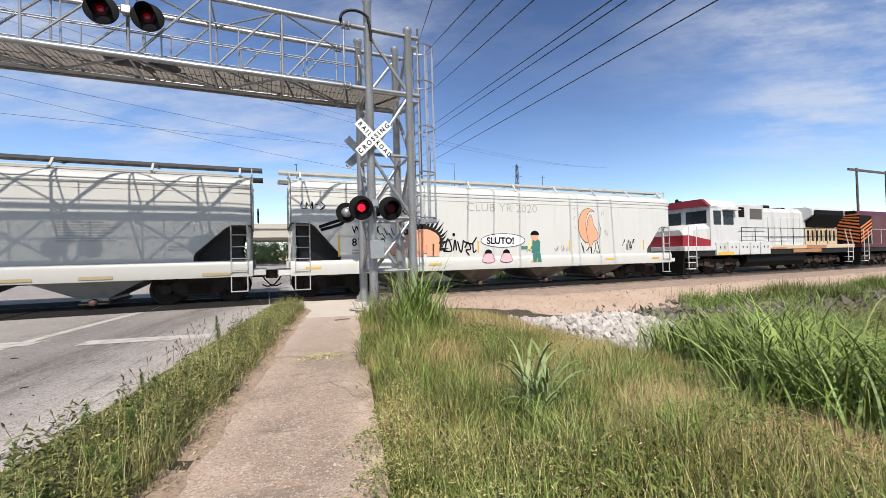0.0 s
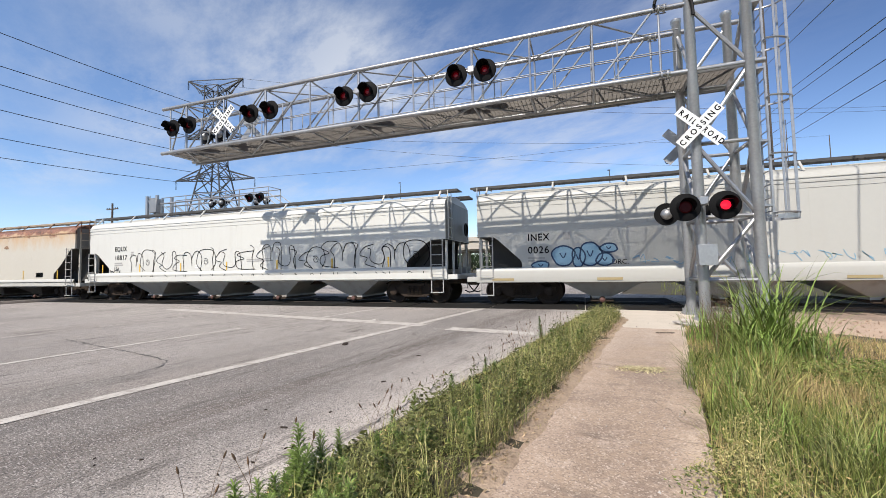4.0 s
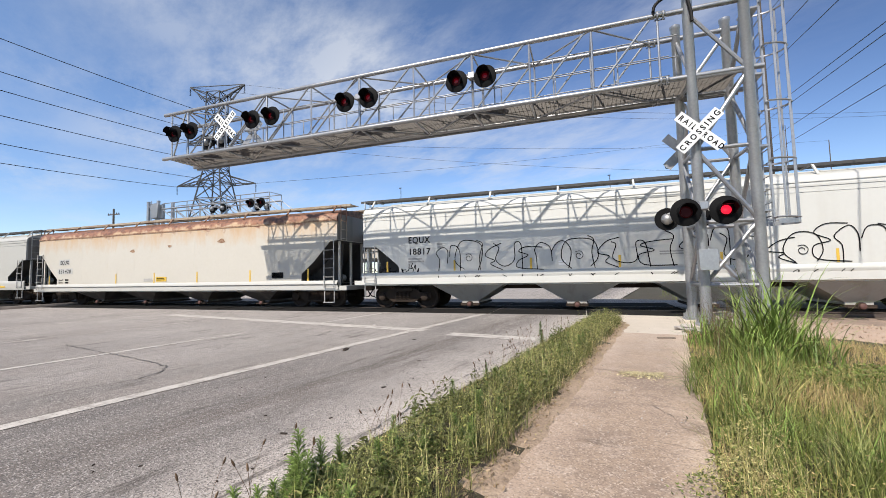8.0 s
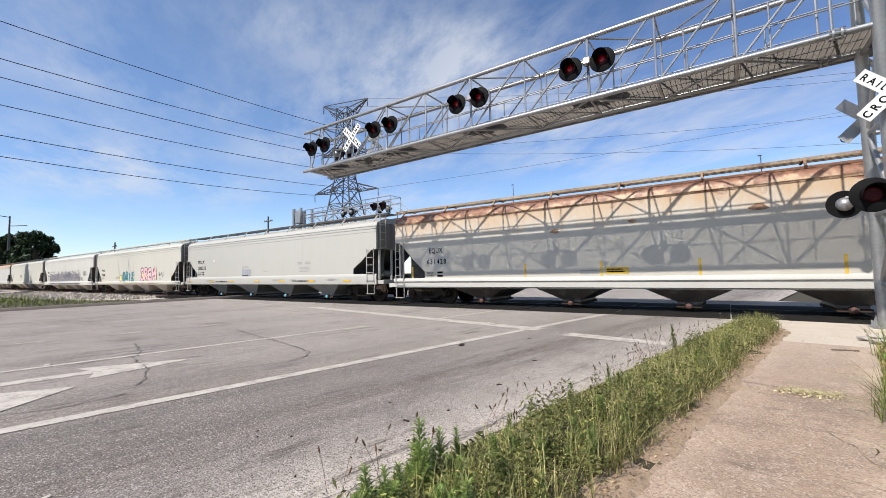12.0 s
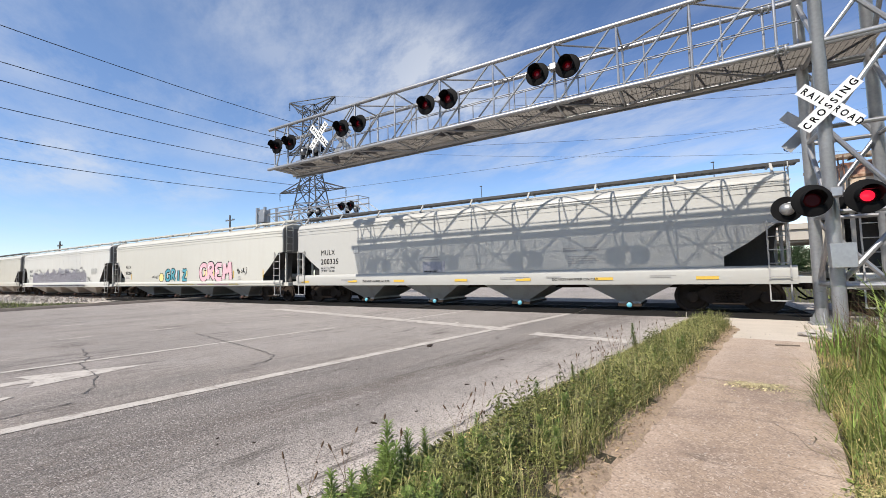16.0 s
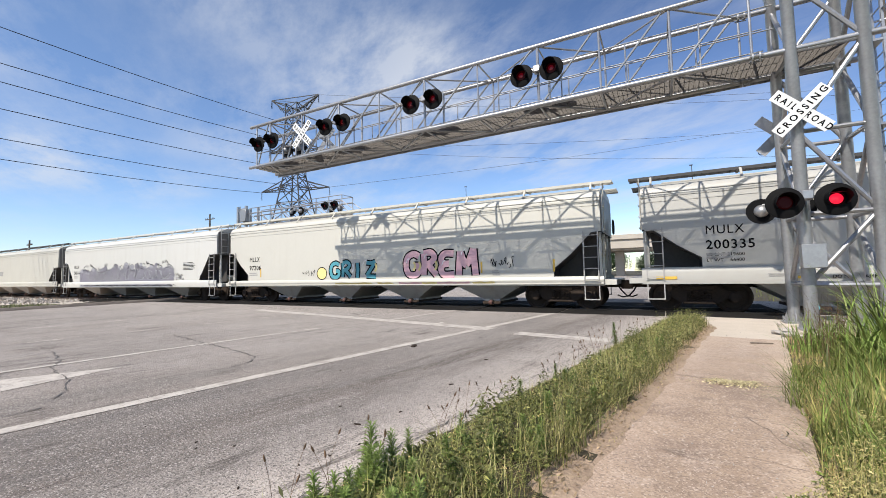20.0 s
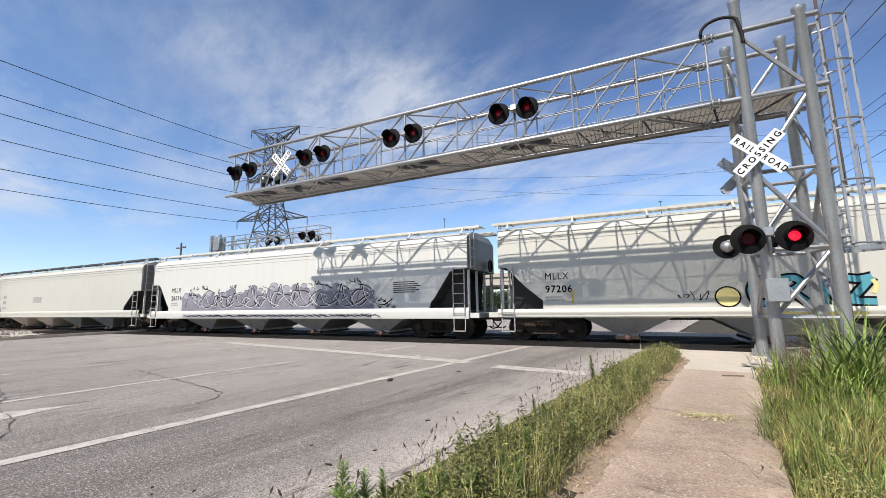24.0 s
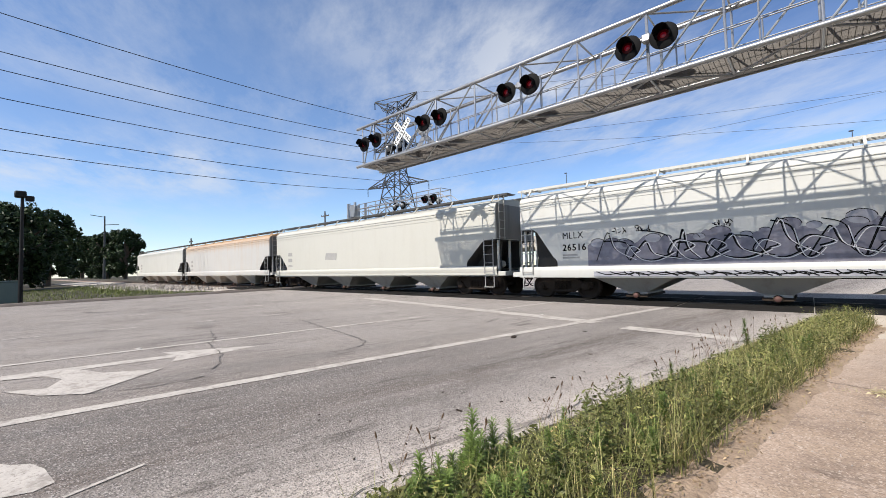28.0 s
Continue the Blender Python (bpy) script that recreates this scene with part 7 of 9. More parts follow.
for x in (0, 11.4):
    part("leg", Shape().turn([(0, 0.25), (15.8, 0.18)], (x, 0, 0), (0, 0, 1), 8), M["pole_wood"], hf)
part("crossarm", Shape().box(-3, 14.5, -0.15, 0.15, 15.2, 15.6), M["pole_wood"], hf)
utility_pole(114, 150, 36, "thin distant timber power pole")


# ---- trees: trunk, limbs and many leaf clumps ----
M["bark"] = mat("grey_brown_bark", (0.084, 0.063, 0.0462), (0.1344, 0.105, 0.0798), 0.95, scale=3, fine_scale=15, bump=0.6)
M["foliage"] = leaf_mat("dark_tree_leaves", (0.0121, 0.02722, 0.00756), (0.0257, 0.04687, 0.0121))


def tree(x, y, h, w, seed, label):
    r = np.random.RandomState(seed)
    t = thing("tree", label, "tree", (x, y, 0), group="trees behind the far grass")
    s = Shape()
    s.path([(0, 0, -0.2), (0.1, 0.05, h * 0.2), (0.0, 0.15, h * 0.4), (0.2, 0.1, h * 0.75)], 0.035 * h, 8)
    for k in range(9):
        a, z0 = r.uniform(0, 6.28), h * r.uniform(0.22, 0.55)
        L = w * r.uniform(0.4, 0.85)
        s.path([(0, 0, z0), (L * 0.5 * math.cos(a), L * 0.5 * math.sin(a), z0 + L * 0.35), (L * math.cos(a), L * math.sin(a), z0 + L * 0.8)], 0.011 * h, 5)
    part("trunk", s, M["bark"], t)
    # clumps of leaves on an uneven crown
    cents = []
    for k in range(60):
        a, e = r.uniform(0, 6.28), r.uniform(-0.85, 1.0)
        rr = r.uniform(0.45, 1.0) * (1 - 0.25 * abs(e))
        cents.append((w * rr * math.cos(a) * math.sqrt(max(0.05, 1 - e * e * 0.8)), w * rr * math.sin(a) * math.sqrt(max(0.05, 1 - e * e * 0.8)), h * 0.5 + h * 0.46 * e * r.uniform(0.8, 1.05), r.uniform(0.14, 0.26) * w))
    cents = np.array(cents)
    n = 9000
    pick = r.randint(0, len(cents), n)
    off = r.normal(0, 1, (n, 3))
    off /= np.linalg.norm(off, axis=1)[:, None]
    p = cents[pick, :3] + off * (cents[pick, 3] * r.uniform(0.5, 1.1, n))[:, None]
    size = r.uniform(0.16, 0.34, n) * (h / 10)
    u = r.normal(0, 1, (n, 3))
    u /= np.linalg.norm(u, axis=1)[:, None]
    v = np.cross(u, r.normal(0, 1, (n, 3)))
    v /= np.linalg.norm(v, axis=1)[:, None]
    verts = np.stack([p - u * size[:, None], p + v * (size * 0.5)[:, None], p + u * size[:, None], p - v * (size * 0.5)[:, None]], 1).reshape(-1, 3)
    me = raw_mesh("crown", verts.tolist(), [(4 * i, 4 * i + 1, 4 * i + 2, 4 * i + 3) for i in range(n)], M["foliage"])
    part("crown", me, None, t)
    return t


for i in range(9):
    tree(-62 + 14 * i + 4 * math.sin(i * 2.1), 136 + 8 * math.cos(i * 1.7), 6.2 + 0.5 * math.sin(i * 3), 6.5, 40 + i, "dark green leafy tree beyond the far bridge")
for i in range(11):
    tree(-72 + 14 * i + 3 * math.sin(i * 1.3), 156 + 5 * math.cos(i * 2.7), 8.4 + 0.7 * math.sin(i * 2.2), 8.6, 60 + i, "dark green leafy tree far beyond the bridge")
for i, (x, y, h, w) in enumerate(((-66, -9, 10.5, 6.5), (-66, -3.0, 10.4, 6.0), (-69, 1.8, 10.6, 4.4), (-84, 5.6, 12.2, 4.2), (-130, 23.0, 14.0, 4.9), (-165, 24.5, 16.2, 5.2), (-190, 25.0, 17.0, 5.4), (-212, 24.0, 18.0, 5.6), (-86, -6, 11, 6.5), (-100, 2, 11, 5.5))):
    tree(x, y, h, w, i + 3, "dark green leafy tree at the edge of the far grass")
x, y = rs.uniform(-66, -34, 1500), rs.uniform(5.5, 9.0, 1500)
g = on_ground(x, y)
blades("far_weeds", g, rs.uniform(0.15, 0.55, len(g)) * (0.5 + np.abs(patchy(x, y, 0.3, 3.0))), 0.04, 0.4, M["grass"], rs, 0.5, "rank weeds along the far track bed", "weeds")

# ---- locomotives at the head of the train ----
loco_white = paint("weathered_white_loco_paint", (0.504, 0.504, 0.4914), dirt=(0.252, 0.1848, 0.126), amount=0.6)
loco_red = mat("loco_red_paint", (0.30, 0.012, 0.022), (0.16, 0.01, 0.018), 0.4, scale=1, fine_scale=12, bump=0.03)
maroon = mat("loco_maroon_paint", (0.084, 0.01008, 0.01512), (0.0588, 0.0084, 0.01176), 0.4, scale=1, fine_scale=12, bump=0.03)
orange = mat("orange_stripe_paint", (0.6048, 0.168, 0.0252), (0.5208, 0.1428, 0.0252), 0.5, scale=2, fine_scale=20, bump=0.02)
yellow_p = mat("yellow_marking_paint", (0.6048, 0.3948, 0.0504), (0.504, 0.3192, 0.042), 0.6, scale=3, fine_scale=30, bump=0.02)
tan_p = mat("tan_primer_paint", (0.504, 0.3948, 0.252), (0.42, 0.3192, 0.2016), 0.7, scale=2, fine_scale=15, bump=0.05)
glass_dark = mat("dark_cab_glass", (0.0168, 0.021, 0.0252), rough=0.25, bump=0)
glass_dark.node_tree.nodes["Principled BSDF"].inputs["Specular IOR Level"].default_value = 0.25
rust_p = mat("rust_patch", (0.252, 0.1092, 0.0504), (0.3528, 0.1848, 0.084), 0.85, scale=5, fine_scale=30, bump=0.2)


def loco_truck(parent, tx):
    f = Shape()
    f.prism([(-2.1, 0.45), (-1.9, 0.8), (1.9, 0.8), (2.1, 0.45), (1.2, 0.5), (0.6, 0.38), (-0.6, 0.38), (-1.2, 0.5)], 1, -0.08, 0.08)
    for dx in (-1.7, 0, 1.7):
        f.turn([(0, 0.16), (0.12, 0.16), (0.14, 0.06)], (dx, -0.06, 0.5), (0, -1, 0), 14)
    for dx in (-0.85, 0.85):
        f.box(dx - 0.2, dx + 0.2, -0.16, -0.08, 0.45, 0.85, 0.02)
    me = f.mesh("truck_frame", M["rust_iron"], 35)
    for side in (-1, 1):
        part("truck_frame", me, None, parent, at=pose(tx, side * 1.05, 0, 0, 0, 0 if side < 0 else 180))
    for dx in (-1.7, 0, 1.7):
        ws = part("wheelset", WHEELSET, None, parent, at=(tx + dx, 0, WHEEL_R))
        rollers.append((ws, tx + dx, WHEEL_R))


def locomotive(label, x0, L, main, deck_mat, stripe_end=False, detail=True):
    lo = thing("locomotive", label, "locomotive", (x0, TRACK_Y, 0))
    movers.append((lo, x0))
    h = L / 2
    part("underframe", Shape().box(-h + 0.3, h - 0.3, -1.5, 1.5, 0.98, 1.28, 0.02), M["dark_metal"], lo, smooth=0)
    part("deck", Shape().box(-h + 0.2, h - 0.2, -1.55, 1.55, 1.28, 1.52, 0.015), deck_mat, lo, smooth=0)
    tank = Shape().prism([(-1.35, 1.0), (1.35, 1.0), (1.35, 0.6), (1.1, 0.32), (-1.1, 0.32), (-1.35, 0.6)], 0, -2.9, 2.9)
    part("fuel_tank", tank, M["black"], lo, smooth=0)
    for sgn in (-1, 1):
        loco_truck(lo, sgn * (h - 3.2))
        part("pilot", Shape().prism([(-1.4, 0.15), (1.4, 0.15), (1.5, 1.3), (-1.5, 1.3)], 0, sgn * (h - 0.25) - 0.05, sgn * (h - 0.25) + 0.05), M["black"], lo, smooth=0)
        part("coupler", COUPLER, None, lo, at=pose(sgn * (h - 0.15), 0, 0, 0, 0, 0 if sgn > 0 else 180))
        for side in (-1, 1):
            for k in range(3):
                st_ = Shape().box(sgn * (h - 0.75) - 0.25, sgn * (h - 0.75) + 0.25, min(side * 1.3, side * 1.55), max(side * 1.3, side * 1.55), 0.35 + 0.32 * k, 0.39 + 0.32 * k)
                part("step", st_, loco_white, lo, smooth=0)
            for dx in (-0.3, 0.3):
                x = sgn * (h - 0.75) + dx
                part("handrail", Shape().path([(x, side * 1.57, 0.45), (x, side * 1.57, 1.6), (x - sgn * 0.15, side * 1.5, 2.35), (x - sgn * 0.15, side * 1.5, 2.5)], 0.02), loco_white, lo)
    return lo, h


LW = 16.8
L1, h = locomotive("white and red road locomotive with weathered paint", 27.45, LW, loco_white, loco_white)
# cab end looks back along the train (west)
nose_s = Shape().loft([[(x, y * k, 1.52 + (z - 1.52) * kz) for y, z in ((-1.45, 1.52), (-1.45, 2.45), (-1.2, 2.72), (1.2, 2.72), (1.45, 2.45), (1.45, 1.52))] for x, k, kz in ((-h + 0.75, 0.72, 0.72), (-h + 0.95, 0.86, 0.86), (-h + 1.5, 0.97, 0.97), (-h + 2.3, 1.0, 1.0))])
part("nose", nose_s, loco_white, L1, smooth=35)
stripe_s = Shape().loft([[(x, y * k, 1.53 + (z - 1.53) * kz) for y, z in ((-1.465, 1.53), (-1.465, 2.05), (1.465, 2.05), (1.465, 1.53))] for x, k, kz in ((-h + 0.72, 0.73, 1.1), (-h + 0.95, 0.87, 1.1), (-h + 1.5, 0.98, 0.85), (-h + 2.28, 1.005, 0.6), (-h + 3.0, 1.03, 0.35))])
part("nose_stripe", stripe_s, loco_red, L1, "red stripe", smooth=35)
cab_s = Shape().prism([(-1.5, 1.52), (1.5, 1.52), (1.5, 3.6), (1.15, 4.0), (-1.15, 4.0), (-1.5, 3.6)], 0, -h + 2.3, -h + 4.6)
cab_b = part("cab", cab_s, loco_white, L1, smooth=0)
part("cab_roof_edge", Shape().prism([(-1.52, 3.64), (-1.17, 4.03), (1.17, 4.03), (1.52, 3.64), (1.45, 3.66), (-1.45, 3.66)], 0, -h + 2.1, -h + 2.34), loco_red, L1, "red roof edge", smooth=0)
lettering("number", "8560", 0.34, M["sign_white"], L1, -h + 2.2, -1.6, 3.62, bold=0.004)
for x0_, x1_ in ((2.55, 3.15), (3.35, 4.2)):
    part("side_window", Shape().box(-h + x0_, -h + x1_, -1.515, -1.49, 2.65, 3.4, 0.01), glass_dark, cab_b, smooth=0)
for y0_, y1_ in ((-1.3, -0.15), (0.15, 1.3)):
    part("front_window", Shape().box(-h + 2.27, -h + 2.305, y0_, y1_, 2.75, 3.42, 0.01), glass_dark, cab_b, smooth=0)
part("sunshade", Shape().box(-h + 3.25, -h + 4.3, -1.85, -1.5, 3.42, 3.46), loco_white, cab_b, smooth=0)
part("hood", Shape().prism([(-1.0, 1.52), (1.0, 1.52), (1.0, 3.5), (0.8, 3.75), (-0.8, 3.75), (-1.0, 3.5)], 0, -h + 4.6, h - 5.0), loco_white, L1, smooth=0)
hb = part("equipment_hood", Shape().box(-h + 4.6, -h + 7.2, -1.35, 1.35, 1.52, 3.82, 0.04), loco_white, L1, smooth=0)
part("intake_grille", Shape().box(-h + 5.9, -h + 7.0, -1.37, -1.34, 3.0, 3.6, 0.01), bay_brown, hb, "brown grille", smooth=0)
part("intake_grille", Shape().box(-h + 4.9, -h + 5.4, -1.37, -1.34, 3.1, 3.65, 0.01), M["black"], hb, "black grille", smooth=0)
for i in range(7):
    x = -h + 7.5 + i * 0.66
    part("hood_door", Shape().box(x, x + 0.6, -1.03, -0.99, 1.75, 3.2, 0.012), loco_white, L1, smooth=0)
rad = part("radiator_hood", Shape().prism([(-1.05, 1.52), (1.05, 1.52), (1.05, 3.0), (1.5, 3.35), (1.5, 3.7), (1.2, 3.85), (-1.2, 3.85), (-1.5, 3.7), (-1.5, 3.35), (-1.05, 3.0)], 0, h - 5.0, h - 1.2), loco_white, L1, smooth=0)
part("radiator_screen", Shape().prism([(-1.54, 3.66), (-1.51, 3.34), (-1.07, 3.0), (-1.07, 2.6), (-1.10, 2.6), (-1.55, 3.36)], 0, h - 4.8, h - 1.4), M["black"], rad, "black radiator screen", smooth=0)
louvres = part("louvre_panel", Shape().box(h - 4.95, h - 1.25, -1.085, -1.04, 1.54, 2.58, 0.01), tan_p, rad, "tan louvre panel", smooth=0)
for i in range(7):
    x = h - 4.7 + i * 0.5
    part("louvre", Shape().box(x, x + 0.2, -1.1, -1.08, 1.75, 2.42, 0.006), M["black"], louvres, "dark louvre slot", smooth=0)
    part("louvre_rib", Shape().box(x + 0.3, x + 0.38, -1.13, -1.08, 1.66, 2.5, 0.008), tan_p, louvres, smooth=0)
part("deck_edge", Shape().box(h - 9.2, h - 0.25, -1.557, -1.551, 1.30, 1.50), tan_p, L1, "tan primer along the deck edge", smooth=0)
part("roof_fan", Shape().turn([(0, 0.62), (0.1, 0.62), (0.13, 0.55), (0.13, 0.0)], (h - 6.2, 0, 3.74), (0, 0, 1), 18), M["black"], L1)
for i in range(5):
    x = -h + 2.6 + i * 0.95
    part("battery_box", Shape().box(x, x + 0.88, -1.6, -1.3, 1.02, 1.72, 0.02), loco_white, L1, smooth=0)
part("yellow_patch", Shape().box(-h + 2.7, -h + 4.0, -1.606, -1.6, 1.03, 1.2), yellow_p, L1, "yellow paint patch", smooth=0)
part("rust_patch", Shape().box(h - 5.8, h - 3.6, -1.558, -1.55, 1.3, 1.5), rust_p, L1, "rusted deck edge", smooth=0)
part("exhaust_stack", Shape().box(-h + 8.2, -h + 9.4, -0.5, 0.5, 3.74, 3.98, 0.03), M["black"], L1)
part("horn", Shape().turn([(0, 0.03), (0.3, 0.04), (0.4, 0.12)], (-h + 2.6, 0.3, 4.1), (-1, 0, 0), 10), M["dark_metal"], L1)
for i in range(9):
    x = -h + 4.8 + i * 1.22
    part("stanchion", Shape().tube((x, -1.53, 1.5), (x, -1.53, 2.5), 0.018, 6), M["dark_metal"], L1)
part("handrail", Shape().tube((-h + 4.8, -1.53, 2.5), (h - 1.4, -1.53, 2.5), 0.02, 6), M["dark_metal"], L1)
part("handrail", Shape().tube((-h + 4.8, -1.53, 2.0), (h - 1.4, -1.53, 2.0), 0.014, 6), M["dark_metal"], L1)
for i in range(5):
    for dx in (0.25, 0.6):
        part("latch", Shape().box(-h + 2.6 + i * 0.95 + dx, -h + 2.66 + i * 0.95 + dx, -1.612, -1.598, 1.38, 1.5), M["dark_metal"], L1, smooth=0)
for x0_, x1_, z0_, z1_ in ((5.2, 8.9, 1.53, 1.62), (9.6, 12.6, 1.30, 1.51), (4.9, 6.4, 1.53, 1.7)):
    part("grime_patch", Shape().box(-h + x0_, -h + x1_, -1.56, -1.552, z0_ - 0.24, z1_ - 0.24), rust_p, L1, "rust and grime along the deck edge", smooth=0)
L2, h = locomotive("dark maroon locomotive with an orange striped end", 45.6, 18.4, maroon, maroon)
part("hood", Shape().prism([(-1.05, 1.52), (1.05, 1.52), (1.05, 3.5), (0.8, 3.85), (-0.8, 3.85), (-1.05, 3.5)], 0, -h + 1.3, h - 5), maroon, L2, smooth=0)
part("cab", Shape().prism([(-1.5, 1.52), (1.5, 1.52), (1.5, 3.7), (1.2, 4.1), (-1.2, 4.1), (-1.5, 3.7)], 0, h - 5, h - 2.4), maroon, L2, smooth=0)
end = part("end_panel", Shape().prism([(-1.06, 1.5), (1.06, 1.5), (1.06, 3.51), (0.81, 3.86), (-0.81, 3.86), (-1.06, 3.51)], 0, -h + 1.27, -h + 1.3), M["black"], L2, smooth=0)
side_end = part("end_panel", Shape().box(-h + 1.3, -h + 2.9, -1.075, -1.055, 1.55, 3.5), M["black"], L2, smooth=0)
for k in range(9):
    z = 1.6 + 0.24 * k
    part("stripe", Shape().prism([(-1.05, z + 0.0), (1.05, min(3.5, z + 0.5)), (1.05, min(3.5, z + 0.62)), (-1.05, z + 0.12)], 0, -h + 1.262, -h + 1.27), orange, end, smooth=0)
    if z + 0.75 < 3.5:
        part("stripe", Shape().prism([(-h + 1.32, z + 0.0), (-h + 2.88, z + 0.6), (-h + 2.88, z + 0.72), (-h + 1.32, z + 0.12)], 1, -1.082, -1.075), orange, side_end, smooth=0)
for i in range(10):
    x = -h + 1.6 + i * 1.3
    part("stanchion", Shape().tube((x, -1.53, 1.5), (x, -1.53, 2.5), 0.02, 6), loco_white, L2)
part("handrail", Shape().tube((-h + 1.6, -1.53, 2.5), (h - 5, -1.53, 2.5), 0.02, 6), loco_white, L2)

# ---- lettering and graffiti on the cars ----
INK = M["black"]
SIDE_Y = -1.606
faded = mat("faded_grey_ink", (0.252, 0.2436, 0.2352), (0.3528, 0.3444, 0.3276), 0.8, scale=4, fine_scale=40, bump=0)
blue_p = mat("blue_spray_paint", (0.1428, 0.2772, 0.3948), (0.2184, 0.3528, 0.4452), 0.6, scale=1.5, fine_scale=12, bump=0)
teal_p = mat("teal_spray_paint", (0.042, 0.2184, 0.2772), (0.084, 0.3024, 0.3528), 0.6, scale=3, fine_scale=12, bump=0)
pink_p = mat("pink_spray_paint", (0.62, 0.40, 0.43), (0.56, 0.32, 0.37), 0.6, scale=1.5, fine_scale=12, bump=0)
cream_p = mat("pale_yellow_spray_paint", (0.6888, 0.588, 0.252), (0.63, 0.5208, 0.2016), 0.6, scale=2, fine_scale=12, bump=0)
silver_p = mat("dull_silver_spray_paint", (0.2268, 0.2268, 0.252), (0.336, 0.336, 0.3696), 0.5, scale=2.2, fine_scale=7, bump=0, contrast=0.35)
salmon_p = mat("salmon_spray_paint", (0.672, 0.3192, 0.1848), (0.6048, 0.2856, 0.168), 0.6, scale=2, fine_scale=12, bump=0)
white_p = mat("white_spray_paint", (0.6888, 0.6888, 0.6888), (0.588, 0.588, 0.6048), 0.6, scale=3, fine_scale=12, bump=0)
primer = mat("grey_touch_up_paint", (0.36, 0.36, 0.35), (0.42, 0.41, 0.385), 0.55, scale=2, fine_scale=12, bump=0.02)
green_p = mat("dark_green_spray_paint", (0.0336, 0.1344, 0.1092), (0.042, 0.168, 0.1344), 0.6, scale=2, fine_scale=12, bump=0)


def flat(name, pts, material, car, depth=0.0, label=""):
    """A painted area on a car's near side; pts in (along, up)."""
    y = SIDE_Y - 0.002 - depth
    s = Shape().prism(pts, 1, y - 0.0015, y)
    return part(name, s, material, car, label, smooth=0)


def stroke(name, pts, w, material, car, depth=0.0, label="", closed=False, smooth_n=5):
    """A spray stroke along a soft curve through the points."""
    P = [Vector(p) for p in pts]
    if closed:
        P = P + P[:1]
    out = []
    n = len(P)
    for i in range(n - 1):
        p0, p1, p2, p3 = P[max(i - 1, 0)], P[i], P[i + 1], P[min(i + 2, n - 1)]
        for k in range(smooth_n):
            t = k / smooth_n
            out.append(0.5 * ((2 * p1) + (p2 - p0) * t + (2 * p0 - 5 * p1 + 4 * p2 - p3) * t * t + (3 * p1 - p0 - 3 * p2 + p3) * t ** 3))
    out.append(P[-1])
    y = SIDE_Y - 0.002 - depth
    v, f = [], []
    for i, p in enumerate(out):
        d = (out[min(i + 1, len(out) - 1)] - out[max(i - 1, 0)])
        d = d.normalized() if d.length > 1e-6 else Vector((1, 0))
        k = Vector((-d.y, d.x)) * (w / 2)
        a, b = p + k, p - k
        v += [(a.x, y, a.y), (b.x, y, b.y)]
    f = [(2 * i, 2 * i + 1, 2 * i + 3, 2 * i + 2) for i in range(len(out) - 1)]
    return part(name, Shape().add(v, f), material, car, label, smooth=0)


def bars(car, x, z, w, rows_, hgt=0.05, material=None, gap=0.035):
    """Lines of writing too small to read."""
    for i in range(rows_):
        flat("small_print", [(x, z - i * (hgt + gap)), (x + w * (0.8 + 0.2 * ((i * 7) % 5) / 4), z - i * (hgt + gap)), (x + w * (0.8 + 0.2 * ((i * 7) % 5) / 4), z - i * (hgt + gap) + hgt), (x, z - i * (hgt + gap) + hgt)], material or faded, car)


def label_block(car, x, z, top, bottom, size=0.33, ink=None, small=True):
    ink = ink or INK
    lettering("lettering", top, size, ink, car, x, SIDE_Y, z, gap=1.12, width=0.9, bold=0.0 if "M" in top else 0.005)
    lettering("lettering", bottom, size, ink, car, x, SIDE_Y, z - 0.43, gap=1.12, width=0.98, bold=0.005)
    if small:
        bars(car, x, z - 0.62, 0.7, 2, 0.06)


def tick(car, x, z, h=0.4, w=0.07):
    flat("yellow_reflector", [(x, z), (x + w, z), (x + w, z + h), (x, z + h)], yellow_p, car, label="yellow reflector strip")


def tag(car, x, z, w, h, seed, ink=None, width=0.03, letters=5):
    """A quick unreadable signature: crossing strokes side by side."""
    r = random.Random(seed)
    for i in range(letters):
        cx = x + w * (i + 0.5) / letters
        dx = w / letters * 0.62
        pts = [(cx + dx * r.uniform(-1, 1), z + h * r.uniform(0, 1)) for _ in range(4)]
        stroke("spray_stroke", pts, width, ink or INK, car, depth=0.002)


def sill_marks(car, xs, z0, z1, w=0.5, ink=None):
    for x in xs:
        y = SIDE_Y - 0.054
        part("yellow_reflector", Shape().box(x, x + w, y - 0.0015, y, z0, z1), ink or yellow_p, car, "yellow sill reflector", smooth=0)


